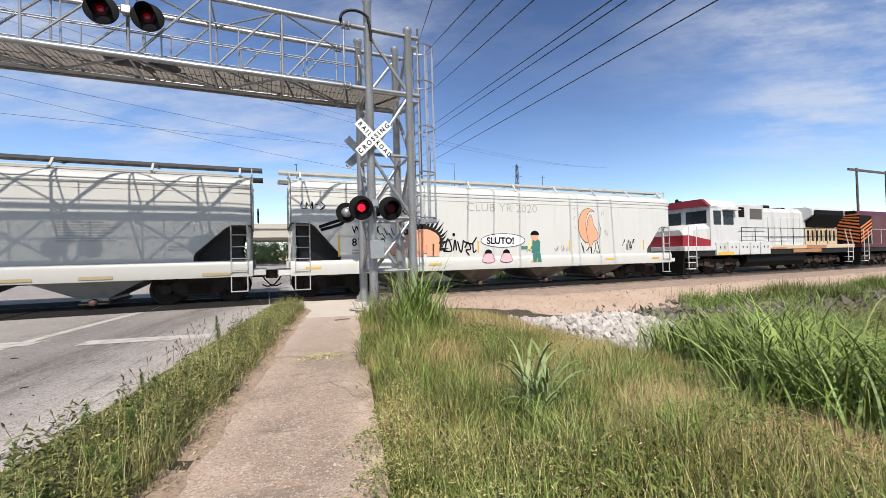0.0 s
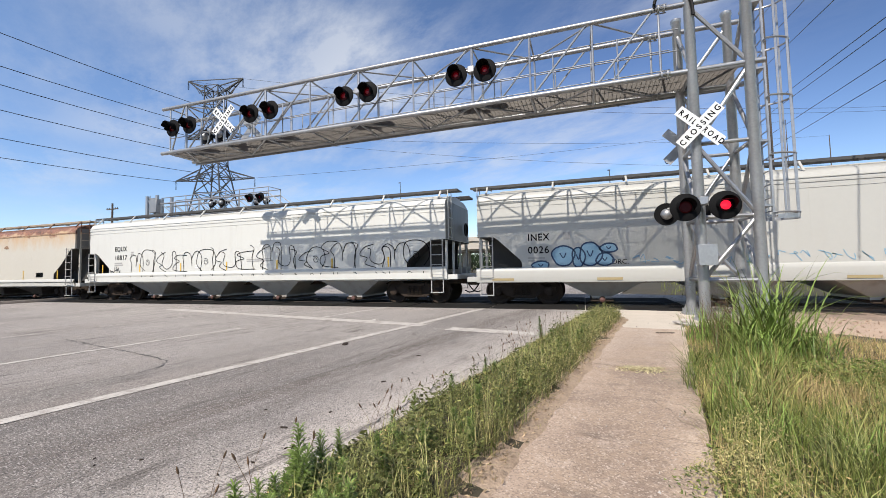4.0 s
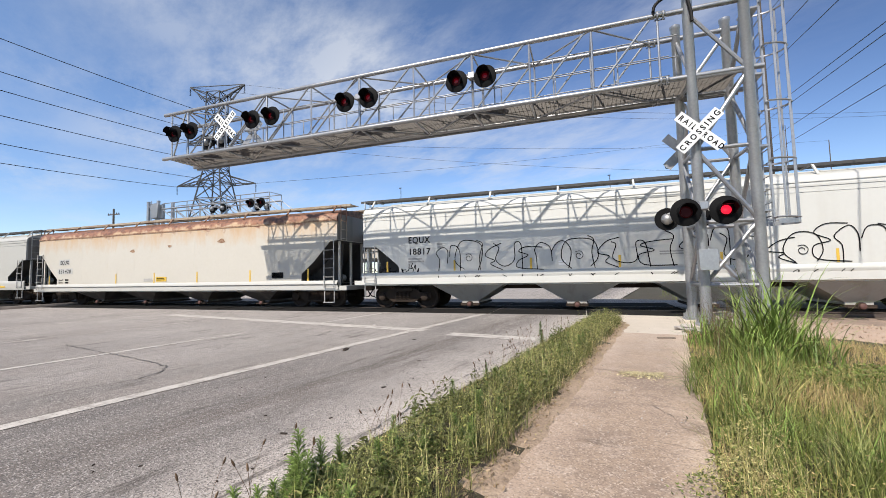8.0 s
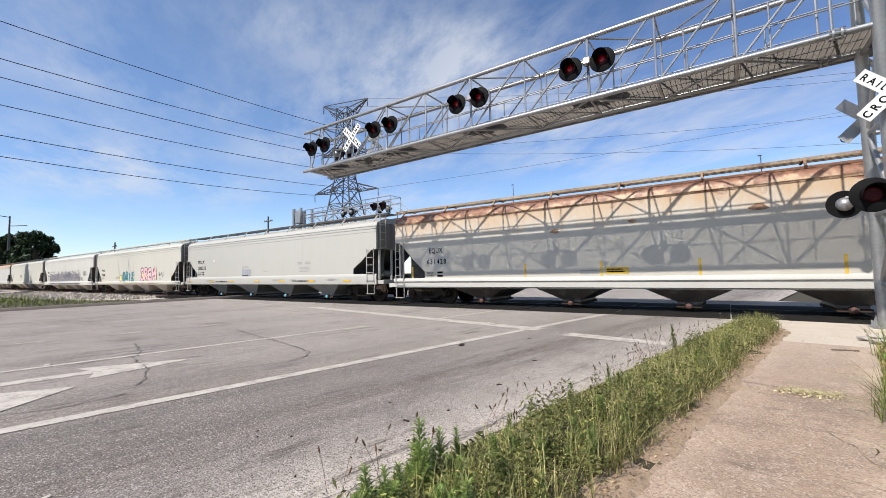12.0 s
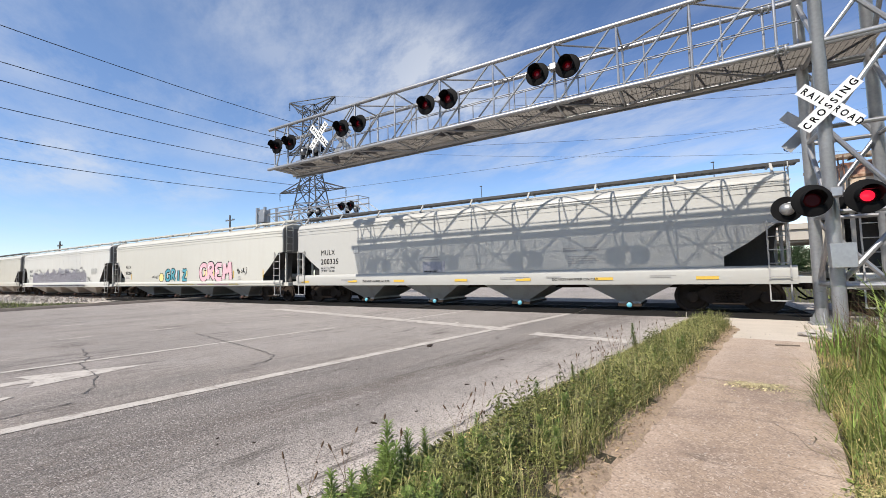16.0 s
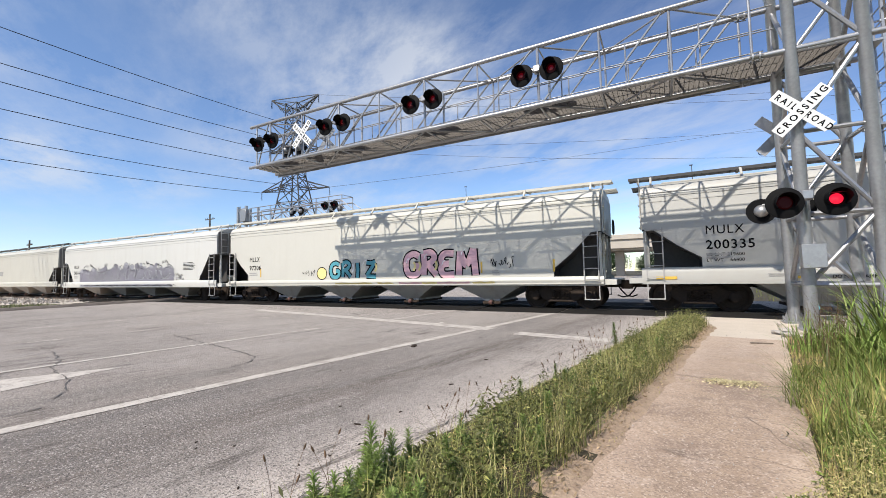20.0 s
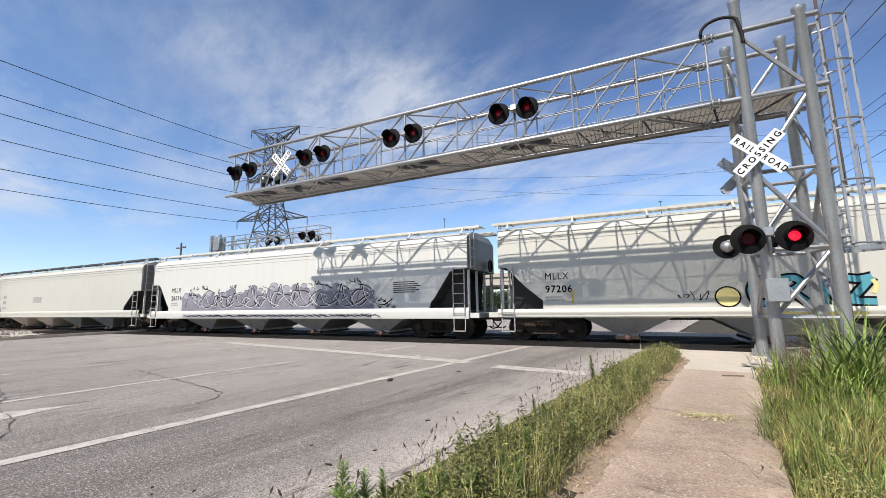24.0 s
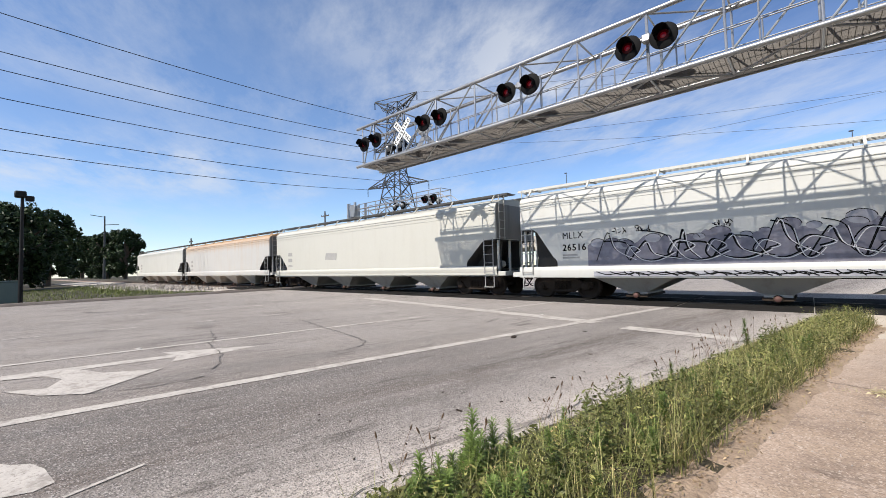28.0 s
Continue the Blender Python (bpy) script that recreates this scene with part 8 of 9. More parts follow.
# A: cartoon graffiti
A = CARS["A"]
label_block(A, -6.78, 2.15, "WFRX", "877529", 0.36)
tick(A, -7.25, 1.35, 0.75)
lettering("graffiti", "ANEK U", 0.42, INK, A, -5.77, SIDE_Y - 0.003, 2.8, bold=-0.008, shear=0.15, width=0.9)
lettering("graffiti", "CLUB YR 2020", 0.46, faded, A, -2.4, SIDE_Y - 0.003, 3.02, bold=-0.010, width=1.15)
rf = random.Random(12)
ex, ez = -4.18, 1.86
for k in range(19):
    a_ = radians(168 - 11.5 * k)
    w_, out_ = radians(9), rf.uniform(1.35, 1.95)
    tip = (ex + 0.62 * out_ * math.cos(a_) + 0.05, ez + 0.5 * out_ * math.sin(a_) + 0.16)
    flat("flame_patch", [(ex + 0.6 * math.cos(a_ + w_), ez + 0.46 * math.sin(a_ + w_)), (ex + 0.6 * math.cos(a_ - w_), ez + 0.46 * math.sin(a_ - w_)), (ex + 0.8 * math.cos(a_ - w_ * 0.6), ez + 0.68 * math.sin(a_ - w_ * 0.6)), tip, (ex + 0.78 * math.cos(a_ + w_ * 0.4), ez + 0.62 * math.sin(a_ + w_ * 0.4))], M["dark_metal"], A, 0.0001 * k, "dark sprayed flame")
body = [(ex + 0.64 * math.cos(a) * (1 + 0.05 * math.sin(3 * a)), ez + 0.45 * math.sin(a)) for a in (2 * math.pi * k / 24 for k in range(24))]
flat("elephant_body", body, salmon_p, A, 0.003, "salmon coloured painted elephant shape")
stroke("outline", body, 0.022, INK, A, 0.0035, closed=True, smooth_n=2)
flat("elephant_head", [(ex - 0.6 + 0.36 * math.cos(a), 1.74 + 0.36 * math.sin(a)) for a in (2 * math.pi * k / 16 for k in range(16))], salmon_p, A, 0.0045)
for dx in (-0.42, -0.12, 0.28, 0.5):
    x = ex + dx
    flat("elephant_leg", [(x - 0.15, 1.3), (x + 0.11, 1.3), (x + 0.14, 1.75), (x - 0.14, 1.75)], salmon_p, A, 0.004)
    stroke("outline", [(x - 0.15, 1.7), (x - 0.15, 1.3), (x + 0.11, 1.3), (x + 0.12, 1.6)], 0.018, INK, A, 0.0048, smooth_n=1)
stroke("elephant_trunk", [(ex - 0.85, 1.6), (ex - 1.02, 1.42), (ex - 1.18, 1.5), (ex - 1.1, 1.7)], 0.14, salmon_p, A, 0.005)
stroke("outline", [(ex - 0.78, 1.46), (ex - 0.95, 1.34), (ex - 1.22, 1.4), (ex - 1.24, 1.62)], 0.02, INK, A, 0.006)
stroke("outline", [(ex - 0.35, 1.95), (ex - 0.28, 1.7), (ex - 0.45, 1.55), (ex - 0.58, 1.75)], 0.02, INK, A, 0.006)
for i in range(4):
    stroke("spray_stroke", [(-5.9 + 0.25 * i, 2.35), (-5.8 + 0.25 * i, 2.1), (-5.72 + 0.25 * i, 2.14), (-5.6 + 0.25 * i, 1.95)], 0.03, INK, A, 0.002, smooth_n=2)
lettering("graffiti", "SLUTO!", 0.36, INK, A, -1.54, SIDE_Y - 0.008, 1.74, bold=0.012, width=1.05)
bub = [(-0.77 + 1.02 * math.cos(a), 1.87 + 0.27 * math.sin(a)) for a in (2 * math.pi * k / 24 for k in range(24))]
flat("speech_bubble", bub, white_p, A, 0.002, "white painted speech bubble")
stroke("outline", bub, 0.025, INK, A, 0.005, closed=True, smooth_n=2)
for x in (-1.5, -0.68):
    blob = [(x + 0.31 * math.cos(a) * (1.0 if math.sin(a) < 0 else 0.86), 1.12 + (0.26 if math.sin(a) > 0 else 0.13) * math.sin(a)) for a in (2 * math.pi * k / 18 for k in range(18))]
    flat("painted_figure", blob, pink_p, A, 0.056, "plain pink painted round shape")
    flat("painted_cap", [(x + 0.17 * math.cos(a), 1.36 + 0.16 * math.sin(a)) for a in (math.pi * k / 8 for k in range(9))], INK, A, 0.058)
    stroke("outline", blob, 0.018, INK, A, 0.0575, closed=True, smooth_n=1)
flat("painted_figure", [(0.58, 1.35), (0.98, 1.35), (1.0, 1.82), (0.88, 1.92), (0.62, 1.9)], green_p, A, 0.002, "plain dark green painted shape")
flat("painted_figure", [(0.60, 0.97), (0.76, 0.97), (0.79, 1.2), (0.82, 0.97), (1.02, 0.97), (0.96, 1.34), (0.6, 1.34)], green_p, A, 0.056, "plain teal painted shape")
flat("painted_figure", [(0.06, 1.5), (0.6, 1.52), (0.6, 1.62), (0.06, 1.64)], green_p, A, 0.0025)
flat("painted_figure", [(0.74 + 0.17 * math.cos(a), 2.02 + 0.17 * math.sin(a)) for a in (2 * math.pi * k / 14 for k in range(14))], salmon_p, A, 0.0022)
flat("painted_cap", [(0.74 + 0.22 * math.cos(a), 2.08 + 0.19 * math.sin(a)) for a in (math.pi * k / 8 for k in range(9))], INK, A, 0.003)
flat("painted_figure", [(0.36, 1.52), (0.5, 1.5), (0.56, 1.8), (0.44, 1.86)], cream_p, A, 0.003)
for j, pts in enumerate((((-3.35, 1.45), (-3.2, 1.95), (-3.05, 1.5), (-3.4, 1.5)), ((-2.98, 1.5), (-2.9, 1.9), (-2.85, 1.5)), ((-2.8, 1.85), (-2.66, 1.42), (-2.55, 1.9)), ((-2.5, 1.6), (-2.35, 1.8), (-2.25, 1.55), (-2.45, 1.5), (-2.3, 1.3)), ((-2.55, 1.85), (-2.2, 1.75), (-1.98, 2.0)), ((-2.15, 1.75), (-2.12, 1.42), (-2.0, 1.5)))):
    stroke("spray_stroke", pts, 0.06, INK, A, 0.002 + 0.0003 * j)
flat("paint_dot", [(-2.95 + 0.06 * math.cos(a), 2.1 + 0.07 * math.sin(a)) for a in (2 * math.pi * k / 10 for k in range(10))], INK, A, 0.002)
mx, mz = 3.62, 2.5
moon = [(mx + 0.58 * math.cos(a), mz + 0.76 * math.sin(a)) for a in (radians(58) + radians(240) * k / 20 for k in range(21))] + [(mx + 0.2 + 0.36 * math.cos(a), mz + 0.06 + 0.6 * math.sin(a)) for a in (radians(292) - radians(225) * k / 16 for k in range(17))]
flat("moon_patch", moon, salmon_p, A, 0.002, "salmon painted crescent shape")
stroke("outline", moon, 0.02, INK, A, 0.004, closed=True, smooth_n=2)
sit = [(mx - 0.05, mz + 0.25), (mx + 0.1, mz + 0.5), (mx + 0.22, mz + 0.3), (mx + 0.3, mz + 0.0), (mx + 0.5, mz - 0.3), (mx + 0.48, mz - 0.62), (mx + 0.25, mz - 0.7), (mx + 0.1, mz - 1.0), (mx - 0.02, mz - 0.72), (mx - 0.12, mz - 0.3)]
flat("painted_shape", sit, salmon_p, A, 0.003, "plain salmon painted shape")
stroke("outline", sit, 0.018, INK, A, 0.005, closed=True, smooth_n=3)
stroke("spray_stroke", [(mx + 0.62, mz + 0.1), (mx + 0.7, mz - 0.3), (mx + 0.5, mz - 0.6)], 0.02, INK, A, 0.004)
for j, (dx, dz) in enumerate(((-0.8, 0.7), (-0.82, 0.28), (-0.74, -0.12), (-0.52, -0.48), (-0.25, -0.72), (0.8, 0.5), (1.0, -0.35))):
    tag(A, mx + dx - 0.08, mz + dz - 0.1, 0.16, 0.24, 100 + j, faded, 0.02, 1)
tag(A, 3.2, 1.25, 1.0, 0.6, 3)
tag(A, 3.5, 0.95, 1.1, 0.35, 4)
tag(A, 5.6, 1.35, 0.8, 0.55, 5)
tag(A, 0.3, 1.35, 0.5, 0.2, 6, faded)
tag(A, 1.7, 1.4, 0.8, 0.25, 7, faded)
tag(A, -8.4, 2.9, 0.75, 0.3, 8, width=0.025)
stroke("spray_stroke", [(-7.85, 2.35), (-7.1, 2.6), (-7.15, 2.45), (-7.8, 2.25)], 0.1, INK, A, 0.002)
sill_marks(A, (-8.3, -4.0, 0.5, 4.5, 7.4), 0.97, 1.04)
for x in (-1.95, 2.5, 6.9):
    tick(A, x, 1.4, 0.45)

# B: blue bubble graffiti
B = CARS["B"]
label_block(B, -7.77, 2.2, "INEX", "0026", 0.33)
bars(B, 4.82, 2.42, 1.3, 8, 0.028, faded, 0.045)
bars(B, 7.35, 1.72, 0.45, 2, 0.05)
for i, (x, z, rx, rz) in enumerate(((-6.62, 1.66, 0.36, 0.33), (-6.15, 1.6, 0.2, 0.32), (-5.78, 1.7, 0.34, 0.38), (-5.35, 1.52, 0.26, 0.2), (-5.22, 1.88, 0.26, 0.14), (-7.35, 1.36, 0.28, 0.14))):
    pts = [(x + rx * math.cos(a) * (1 + 0.1 * math.sin(3 * a + i)), z + rz * math.sin(a)) for a in (2 * math.pi * k / 18 for k in range(18))]
    flat("bubble_letter", pts, blue_p, B, 0.002 + 0.0004 * i, "pale blue sprayed bubble letter")
    stroke("outline", pts, 0.05, mat("dark_blue_ink", (0.0168, 0.042, 0.1008), rough=0.6, bump=0) if i == 0 else bpy.data.materials["dark_blue_ink"], B, 0.006, closed=True, smooth_n=2)
    stroke("spray_stroke", [(x - rx * 0.3, z + rz * 0.3), (x, z - rz * 0.2), (x + rx * 0.25, z + rz * 0.3)], 0.035, bpy.data.materials["dark_blue_ink"], B, 0.007)
lettering("graffiti", "DRC.", 0.22, INK, B, -5.15, SIDE_Y - 0.004, 1.36)
for i in range(9):
    tag(B, -4.6 + i * 0.95, 1.3, 0.8, 0.35, 20 + i, blue_p, 0.02, 3)
tag(B, -5.3, 1.0, 0.6, 0.3, 41)
sill_marks(B, (-9.0, -5.6, -2.6, 0.7, 3.6, 5.3, 8.2), 0.86, 0.94, 0.75, mat("faded_tan_reflector", (0.34, 0.26, 0.12), (0.26, 0.21, 0.12), 0.7, bump=0.02))
bars(B, -6.6, 2.2, 0.25, 1, 0.25, faded)

def onto_sill(ob, z_top, slope, lift=0.0):
    """Lay a flat paint shape on the sill's inward leaning face."""
    z_ax, y_ax = z_top, SIDE_Y - 0.058 - lift
    a = math.atan(slope)
    ob.matrix_local = Matrix.Translation((0, y_ax, z_ax)) @ Matrix.Rotation(a, 4, "X") @ Matrix.Translation((0, -SIDE_Y, -z_ax))
    return ob


# C: long scrawled outline letters
C = CARS["C"]
label_block(C, -7.81, 2.47, "EQUX", "18817", 0.33)
bars(C, -6.65, 2.35, 0.25, 2, 0.08)
r = random.Random(31)
# loose outlined throw-up letters: humps, loops and hooks that overlap, with legs running down over the sill
HUMPS = (((0.0, 0.0), (0.02, 0.5), (-0.08, 0.78), (0.16, 1.0), (0.38, 0.8), (0.42, 0.3)), ((0.44, 0.62), (0.6, 0.98), (0.86, 0.98), (0.98, 0.6), (0.9, 0.0)))
RING = (((0.3, 0.02), (0.02, 0.35), (0.12, 0.85), (0.5, 1.0), (0.9, 0.85), (1.0, 0.4), (0.8, 0.02)),)
HOOKS = (((0.05, 1.05), (0.26, 0.9), (0.14, 0.5), (0.22, 0.0)), ((1.0, 0.92), (0.62, 0.78), (0.36, 0.5), (0.74, 0.36), (0.6, 0.18), (1.02, 0.0)))
TIERS = (((0.95, 1.0), (0.35, 0.98), (0.1, 0.78), (0.48, 0.6), (0.1, 0.42), (0.16, 0.1), (0.95, 0.02)),)
BOWL = (((0.0, 1.0), (0.18, 0.86), (0.1, 0.35), (0.42, 0.16), (0.74, 0.36), (0.7, 0.98), (0.96, 0.92), (1.02, 0.0)),)
x = -6.6
for i, glyph in enumerate((HUMPS, RING, HOOKS, BOWL, TIERS, HUMPS, RING, HOOKS, BOWL, TIERS, HOOKS, HUMPS, BOWL, HOOKS, RING, TIERS, HUMPS, HOOKS, BOWL, HUMPS, RING)):
    w_ = r.uniform(0.85, 1.15)
    hh = 0.92 + 0.12 * math.sin(i * 1.3) + r.uniform(-0.06, 0.1)
    for j, line in enumerate(glyph):
        pts = [(x + (a + r.uniform(-0.05, 0.05)) * w_, 1.41 + b * hh + (r.uniform(-0.04, 0.04) if b else 0.0)) for a, b in line]
        stroke("spray_stroke", pts, 0.029, INK, C, 0.002 + 0.0002 * (2 * i + j), smooth_n=4)
        for k in (0, -1):
            if line[k][1] < 0.05:
                dx = r.uniform(-0.12, 0.12)
                onto_sill(stroke("spray_stroke", [(pts[k][0], 1.24), (pts[k][0] + dx, 1.14), (pts[k][0] - 0.4 * dx, r.uniform(0.92, 1.1))], 0.028, INK, C, 0.0, smooth_n=4), 1.25, 0.276 / 0.335, 0.0002 * i)
    if glyph is RING:
        c_ = (x + 0.5 * w_, 1.41 + 0.42 * hh)
        stroke("spray_stroke", [(c_[0] + (0.05 + 0.012 * k) * math.cos(k * 0.95), c_[1] + (0.05 + 0.012 * k) * math.sin(k * 0.95)) for k in range(10)], 0.02, INK, C, 0.0095, smooth_n=3)
    x += w_ * 0.72
tag(C, -9.2, 1.3, 0.9, 0.3, 51, width=0.02, letters=7)
tag(C, -8.2, 1.3, 0.85, 0.45, 52, width=0.03, letters=6)
for x in (-8.72, -6.04, -3.33, -0.57, 2.19, 4.9, 7.4):
    tick(C, x, 1.42, 0.38)
bars(C, -2.4, 1.62, 0.3, 2, 0.05, white_p)
bars(C, 0.6, 1.85, 1.6, 2, 0.04)

# D: cream with a rusted edge
D = CARS["D"]
for x0_, x1_, z0_, z1_ in ((-7.76, -6.9, 2.14, 2.46), (-7.82, -6.64, 1.67, 1.98)):
    flat("primer_patch", [(x0_, z0_), (x1_, z0_ + 0.01), (x1_, z1_), (x0_, z1_ - 0.01)], primer, D, 0.0, "grey touched-up paint strip")
lettering("lettering", "EQUX", 0.29, INK, D, -7.66, SIDE_Y - 0.004, 2.19, bold=0.006, gap=1.15, width=0.82)
lettering("lettering", "631428", 0.29, INK, D, -7.77, SIDE_Y - 0.004, 1.72, bold=0.006, gap=1.32, width=0.9)
for k in range(2):
    lettering("lettering", ("LD LMT", "LT WT")[k], 0.11, INK, D, -7.76, SIDE_Y - 0.004, 1.32 - 0.14 * k)
    bars(D, -7.24, 1.32 - 0.14 * k, 0.36, 1, 0.08, INK)
flat("stencil_plate", [(-0.46, 1.2), (0.24, 1.2), (0.24, 1.42), (-0.46, 1.42)], yellow_p, D, label="yellow stencil plate with worn print")
bars(D, -0.42, 1.33, 0.6, 2, 0.04, INK)
bars(D, -1.29, 1.3, 0.7, 2, 0.05)
flat("data_plate", [(6.4, 1.25), (7.0, 1.25), (7.0, 1.5), (6.4, 1.5)], INK, D, label="black data plate")
bars(D, 6.45, 1.4, 0.45, 2, 0.05, white_p, 0.03)
for x in (-8.6, -3.3, -0.62, 2.13, 5.2, 8.2):
    tick(D, x, 1.12, 0.5)
for x, z, w_ in ((-2.1, 2.72, 0.16), (0.4, 2.86, 0.12), (3.6, 2.98, 0.2)):
    flat("rust_spot", [(x + w_ * math.cos(a) * (1 + 0.35 * math.sin(3 * a + x)), z + 0.5 * w_ * math.sin(a)) for a in (2 * math.pi * k / 14 for k in range(14))], rust_roof, D, 0.001, "small brown rust spot")

# E: clean grey car with stencils
E_ = CARS["E"]
label_block(E_, -7.99, 2.3, "MULX", "200335", 0.36)
flat("data_plate", [(-2.11, 1.36), (-1.05, 1.36), (-1.05, 1.8), (-2.11, 1.8)], silver_p, E_, label="grey data panel")
bars(E_, -2.05, 1.4, 0.8, 2, 0.045, INK)
bars(E_, -2.1, 1.95, 0.9, 2, 0.04)
sill_marks(E_, (-9.3, -6.2, -3.57, -0.6, 1.9, 4.6, 7.4), 1.0, 1.09, 0.55)
for x in (-5.3, 3.2):
    lettering("sill_lettering", "DO NOT HAMMER ON CAR", 0.12, INK, E_, x, SIDE_Y - 0.055, 1.0)
bars(E_, 0.3, 1.62, 0.5, 1)

for x, w_ in ((-6.6, 0.9), (1.3, 1.1), (3.0, 0.5), (6.2, 0.7)):
    y = SIDE_Y - 0.056
    for k in range(2):
        part("small_print", Shape().box(x, x + w_ * (1 - 0.2 * k), y - 0.001, y, 1.12 - 0.05 * k, 1.145 - 0.05 * k), faded, E_, smooth=0)
bars(E_, 3.6, 2.05, 0.5, 2, 0.05)
bars(E_, 4.3, 2.05, 0.5, 2, 0.05)
bars(E_, 3.75, 1.78, 1.0, 4, 0.03, faded, 0.045)
flat("stencil_frame", [(-5.9, 2.3), (-5.55, 2.3), (-5.55, 2.62), (-5.9, 2.62)], faded, E_, 0.0, "small square stencil")
flat("stencil_fill", [(-5.86, 2.34), (-5.59, 2.34), (-5.59, 2.58), (-5.86, 2.58)], white, E_, 0.002)
# F: blue and pink letters
F_ = CARS["F"]
label_block(F_, -7.84, 2.1, "MLLX", "97206", 0.33)


def fat_letters(glyphs, x, z, w, h, gap, line, fill, car, label):
    """Hand-sprayed block letters: each a fat curve over a wider dark one, with slips and drips."""
    for i, lines in enumerate(glyphs):
        for j, pts in enumerate(lines):
            p = [(x + i * gap + a * w, z + b * h + 0.03 * math.sin(2.1 * i)) for a, b in pts]
            stroke("graffiti_outline", p, line + 0.11, INK, car, 0.002 + 0.00015 * (4 * i + j), smooth_n=6)
            stroke("graffiti_fill", p, line, fill, car, 0.0055 + 0.00015 * (4 * i + j), label, smooth_n=6)


GLYPH_G = (((0.95, 0.86), (0.6, 0.98), (0.2, 0.85), (0.06, 0.5), (0.2, 0.12), (0.6, 0.02), (0.92, 0.16), (0.9, 0.42), (0.6, 0.44)),)
GLYPH_R = (((0.12, 0.0), (0.16, 0.5), (0.12, 0.95)), ((0.12, 0.95), (0.6, 0.98), (0.82, 0.76), (0.55, 0.52), (0.22, 0.46)), ((0.4, 0.5), (0.65, 0.25), (0.95, 0.0)))
GLYPH_E = (((0.9, 0.95), (0.4, 0.97), (0.14, 0.8), (0.2, 0.55), (0.6, 0.52)), ((0.25, 0.52), (0.1, 0.3), (0.3, 0.05), (0.92, 0.06)))
GLYPH_M = (((0.05, 0.0), (0.1, 0.5), (0.16, 1.0)), ((0.16, 1.0), (0.4, 0.5), (0.52, 0.42)), ((0.52, 0.42), (0.7, 0.62), (0.95, 1.08)), ((0.95, 1.08), (1.0, 0.5), (1.06, -0.02)))
GLYPH_I = (((0.4, 0.0), (0.46, 0.5), (0.42, 1.0)),)
GLYPH_Z = (((0.1, 0.95), (0.5, 0.9), (0.95, 0.98)), ((0.95, 0.98), (0.5, 0.5), (0.1, 0.08)), ((0.1, 0.08), (0.5, 0.04), (1.0, 0.02)))
fat_letters((GLYPH_G, GLYPH_R, GLYPH_I, GLYPH_Z), -2.2, 1.22, 0.56, 0.66, 0.68, 0.16, teal_p, F_, "teal sprayed block letters")
fat_letters((GLYPH_G, GLYPH_R, GLYPH_E, GLYPH_M), 1.9, 1.24, 0.70, 0.90, 0.80, 0.25, pink_p, F_, "pink sprayed block letters")
for i, (x, z) in enumerate(((1.95, 1.75), (2.8, 1.9), (3.6, 1.62), (4.45, 2.0), (-1.4, 1.6), (-0.3, 1.75))):
    stroke("spray_highlight", [(x, z), (x + 0.06, z + 0.14), (x + 0.16, z + 0.2)], 0.035, white_p, F_, 0.009)
for i, x in enumerate((2.3, 2.55, 3.3, -0.9, 0.35)):
    stroke("spray_drip", [(x, 1.45), (x + 0.08, 1.62), (x + 0.02, 1.8)], 0.09, cream_p if i != 3 else white_p, F_, 0.0092, smooth_n=4)
face_ = [(-2.72 + 0.3 * math.cos(a), 1.42 + 0.28 * math.sin(a)) for a in (2 * math.pi * k / 18 for k in range(18))]
flat("painted_blob", face_, cream_p, F_, 0.003, "pale yellow painted round shape")
stroke("outline", face_, 0.04, INK, F_, 0.006, closed=True, smooth_n=2)
tag(F_, -4.0, 1.3, 0.85, 0.3, 61, INK, 0.022)
tag(F_, 5.62, 1.46, 0.92, 0.4, 62, INK, 0.025, 9)
bars(F_, 5.7, 1.35, 0.3, 3, 0.035)
for x in (-7.0, -2.75, 2.0, 5.24, 7.9):
    tick(F_, x, 1.3, 0.42)
for i, (x0_, x1_, ink_) in enumerate(((0.5, 1.3, cream_p), (1.6, 2.9, pink_p), (2.7, 3.6, cream_p), (3.4, 4.8, pink_p), (4.9, 5.8, cream_p), (-1.9, 0.2, cream_p))):
    onto_sill(stroke("sprayed_sill", [(x0_ + (x1_ - x0_) * k / 5, 0.93 + 0.02 * math.sin(2.3 * k + i)) for k in range(6)], 0.1, ink_, F_, 0.0, "sprayed sill patch", smooth_n=3), 0.99, 0.132 / 0.155, 0.0003 * i)

# G: wide silver piece with dark curls
G_ = CARS["G"]
label_block(G_, -7.84, 2.2, "MLLX", "26516", 0.33)
r = random.Random(5)
mauve_p = mat("dark_mauve_spray_paint", (0.11, 0.105, 0.135), (0.24, 0.232, 0.27), 0.6, scale=1.6, fine_scale=7, bump=0, contrast=0.4)
top = [(-6.9 + 12.4 * k / 60, 1.92 + 0.12 * math.sin(k * 0.8) + 0.07 * math.sin(k * 2.3) + 0.30 * math.sin(math.pi * k / 60) * (0.4 + 0.6 * k / 60)) for k in range(61)]
bot = [(-6.9 + 12.4 * k / 60, 1.2) for k in range(61)]
flat("silver_fill", top + bot[::-1], mauve_p, G_, 0.0, "dull silver sprayed lettering background")
part("sprayed_sill", Shape().box(-6.7, 5.4, SIDE_Y - 0.0565, SIDE_Y - 0.0545, 0.84, 1.01), silver_p, G_, "silver sprayed sill", smooth=0)
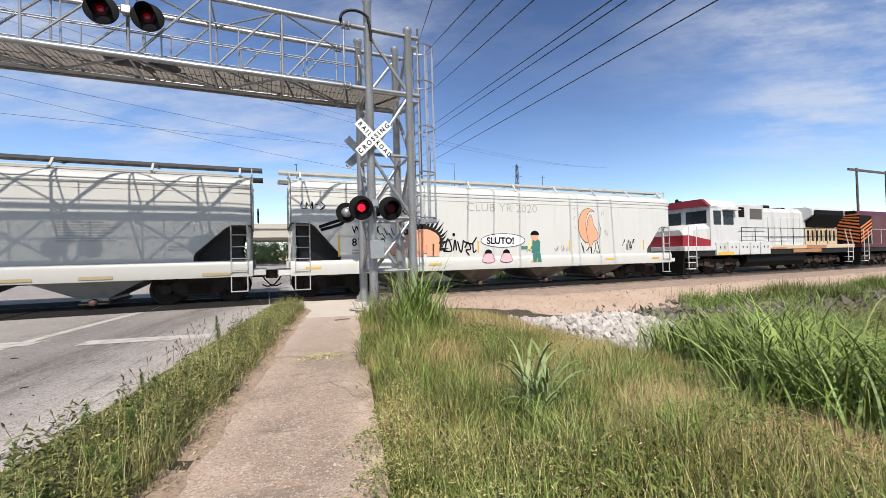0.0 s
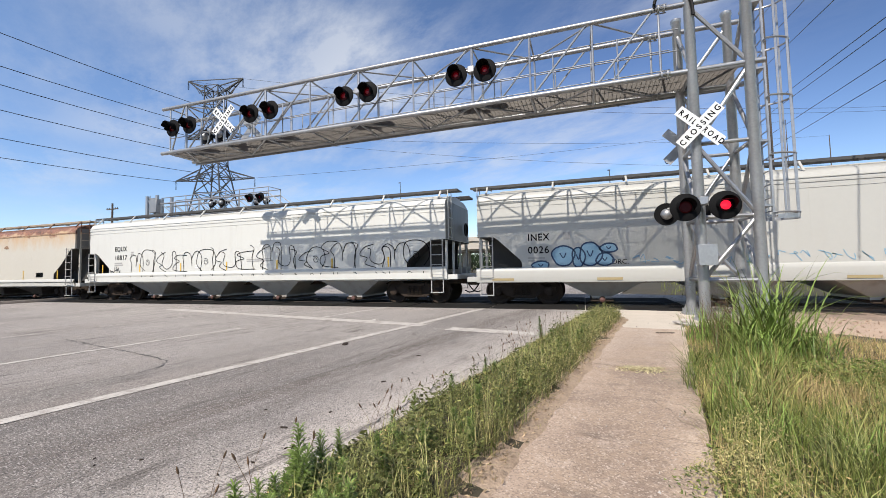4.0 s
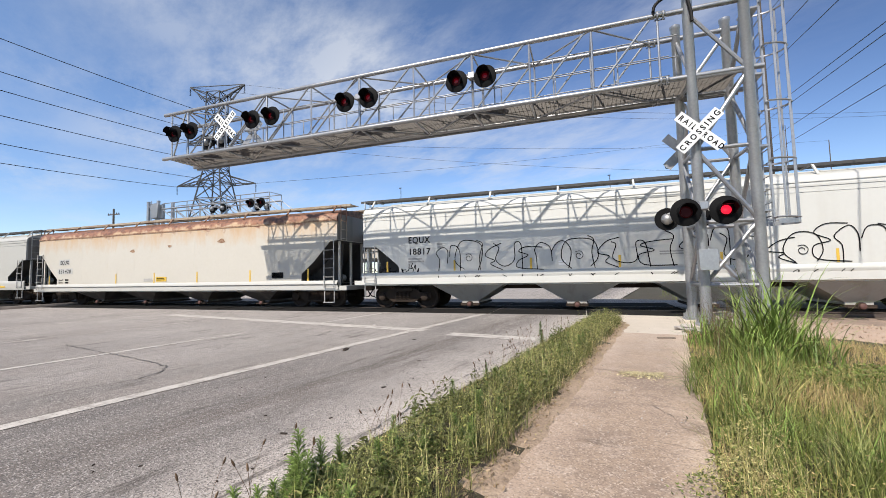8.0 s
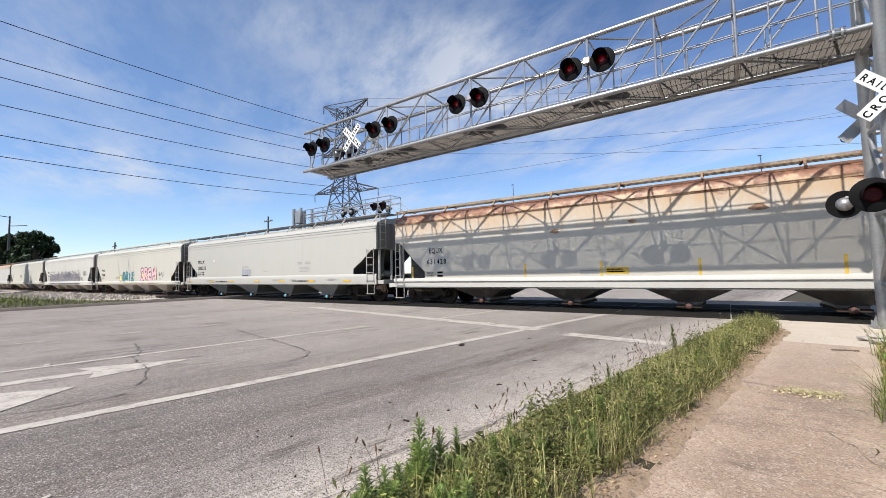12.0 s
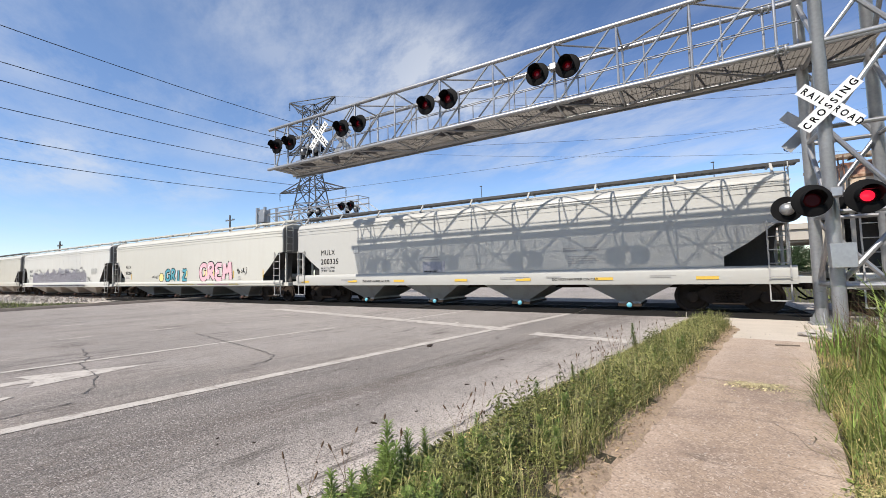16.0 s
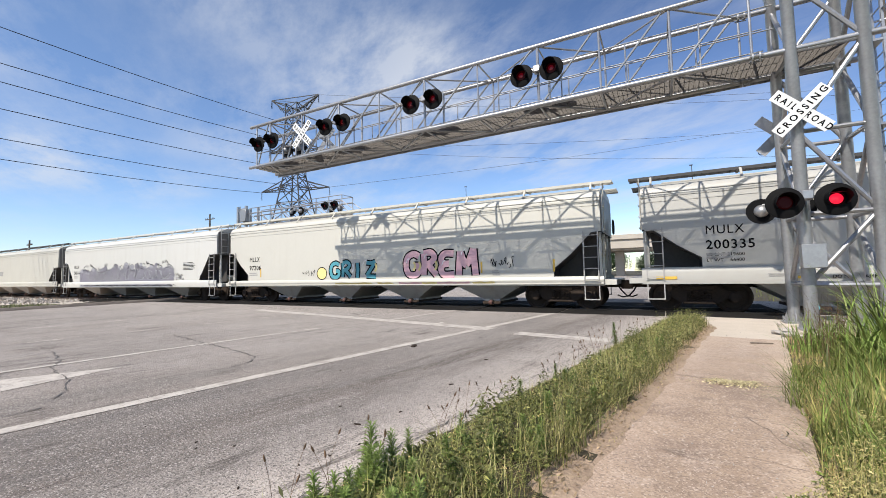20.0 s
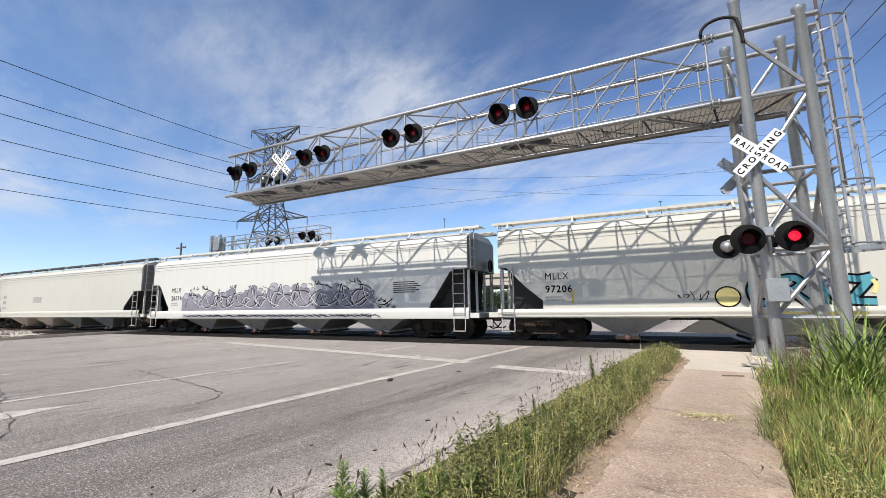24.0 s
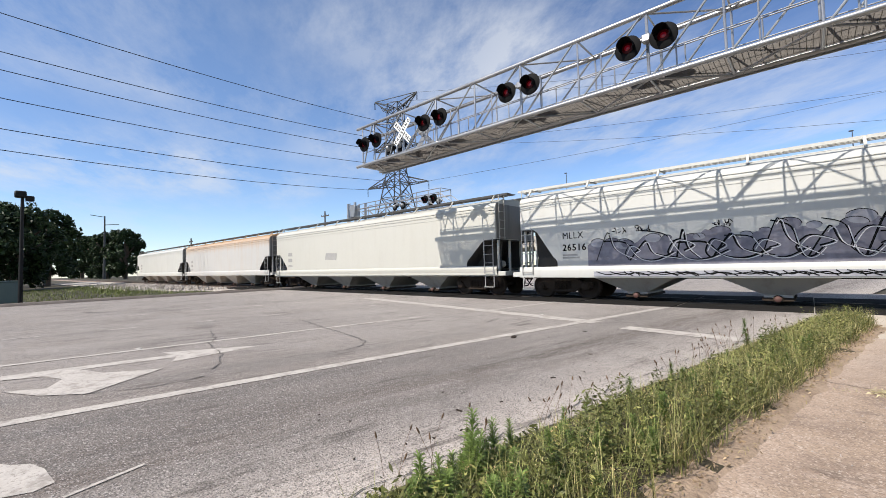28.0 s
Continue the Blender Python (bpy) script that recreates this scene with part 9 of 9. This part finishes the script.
for i in range(30):
    x = -6.8 + 12.2 * (i + r.random()) / 30
    z = top[max(0, min(60, round((x + 6.9) / 12.4 * 60)))][1]
    rr = r.uniform(0.10, 0.24)
    pts = [(x + rr * 1.2 * math.cos(a), z + rr * 0.75 * math.sin(a)) for a in (2 * math.pi * k / 14 for k in range(14))]
    flat("cloud_fill", pts, mauve_p if i % 2 or x > 3 else silver_p, G_, 0.001 + 0.0001 * i)
    stroke("outline", pts[0:7], 0.018, INK, G_, 0.0046, smooth_n=2)
x = -6.6
i = 0
while x < 5.0:
    w_ = r.uniform(0.5, 1.5)
    hh = r.uniform(0.35, 0.85)
    kind_ = i % 3
    if kind_ == 0:
        pts = [(x, 1.36), (x + 0.25 * w_, 1.4 + hh), (x + 0.35 * w_, 1.5 + hh), (x + 0.5 * w_, 1.3 + 0.6 * hh), (x + w_, 1.4)]
    elif kind_ == 1:
        pts = [(x - 0.2, 1.5 + hh), (x + 0.4 * w_, 1.62 + 0.6 * hh), (x + 0.7 * w_, 1.45), (x + 1.1 * w_, 1.36), (x + 1.5 * w_, 1.6)]
    else:
        pts = [(x + 0.3 * w_, 1.38), (x + 0.1 * w_, 1.6), (x + 0.4 * w_, 1.66 + 0.5 * hh), (x + 0.9 * w_, 1.55 + 0.4 * hh), (x + 0.6 * w_, 1.62)]
    stroke("spray_stroke", pts, r.uniform(0.025, 0.055), INK, G_, 0.006 + 0.00005 * i)
    stroke("spray_highlight", [(p[0] + 0.05, p[1] - 0.03) for p in pts[1:]], 0.022, white_p, G_, 0.009)
    stroke("spray_stroke", [(x, 1.0), (x + 0.3 * w_, 0.9), (x + 0.7 * w_, 0.96), (x + 0.95 * w_, 0.86)], 0.03, INK, G_, 0.058 + 0.00005 * i)
    x += w_ * 0.36
    i += 1
for x, w_, s_d in ((-5.3, 0.5, 1), (-3.2, 0.5, 2), (1.9, 0.8, 3), (4.2, 0.6, 4), (-6.2, 0.6, 9)):
    tag(G_, x, 2.25, w_, 0.22, 70 + s_d, width=0.025)
tag(G_, 5.5, 1.45, 0.9, 0.2, 80)
tag(G_, 5.6, 1.2, 0.9, 0.2, 81)
bars(G_, 6.4, 2.22, 1.25, 6, 0.03, INK, 0.05)
tag(G_, 8.0, 1.0, 0.5, 0.25, 82)

# H, I, J: stencils only
for k, x in (("H", -7.9), ("I", -7.95), ("J", -7.9)):
    bars(CARS[k], x, 2.25, 0.7, 1, 0.24)
    bars(CARS[k], x, 1.85, 0.7, 1, 0.24)
    bars(CARS[k], x, 1.6, 0.7, 2, 0.05)
flat("primer_patch", [(-3.2, 1.9), (-2.0, 1.85), (-1.9, 2.25), (-3.1, 2.3)], faded, CARS["H"], 0.0005, "faded grey patch")
lettering("lettering", "LD LMT 219600", 0.13, INK, E_, -7.99, SIDE_Y, 1.66, width=1.05)
lettering("lettering", "LT WT    66400", 0.13, INK, E_, -7.99, SIDE_Y, 1.50, width=1.05)
flat("decal", [(-8.68, 1.22), (-8.03, 1.22), (-8.03, 1.34), (-8.68, 1.34)], white_p, E_, 0.0, "small white printed decal")
flat("decal", [(-7.98, 1.22), (-7.73, 1.22), (-7.73, 1.34), (-7.98, 1.34)], white_p, E_, 0.0, "small white printed decal")
bars(E_, -8.63, 1.26, 0.5, 1, 0.04, INK)


def motions():
    """Train: every car rolls east, gaining a little pace; its wheels turn."""
    def rolled(t):
        return V * t + 0.0016 * t * t

    slope = math.degrees(math.atan(0.006))
    for car, x0 in movers:
        walk(car, [(t, pose(x0 + rolled(t), TRACK_Y, grade(x0 + rolled(t)) + 0.015, 0, slope, 0)) for t in (2.0 * k for k in range(15))])
    step = 0.155
    count = math.ceil(28.0 / step)
    for ws, dx, r in rollers:
        rows = []
        for i in range(count + 1):
            t = min(28.0, i * step)
            rows.append((t, pose(dx, 0, r, 0, 0, 0) @ Matrix.Rotation(rolled(t) / WHEEL_R, 4, "Y")))
        walk(ws, rows)
    # the two mast lamps seem to flash in turn: added shutters cover them
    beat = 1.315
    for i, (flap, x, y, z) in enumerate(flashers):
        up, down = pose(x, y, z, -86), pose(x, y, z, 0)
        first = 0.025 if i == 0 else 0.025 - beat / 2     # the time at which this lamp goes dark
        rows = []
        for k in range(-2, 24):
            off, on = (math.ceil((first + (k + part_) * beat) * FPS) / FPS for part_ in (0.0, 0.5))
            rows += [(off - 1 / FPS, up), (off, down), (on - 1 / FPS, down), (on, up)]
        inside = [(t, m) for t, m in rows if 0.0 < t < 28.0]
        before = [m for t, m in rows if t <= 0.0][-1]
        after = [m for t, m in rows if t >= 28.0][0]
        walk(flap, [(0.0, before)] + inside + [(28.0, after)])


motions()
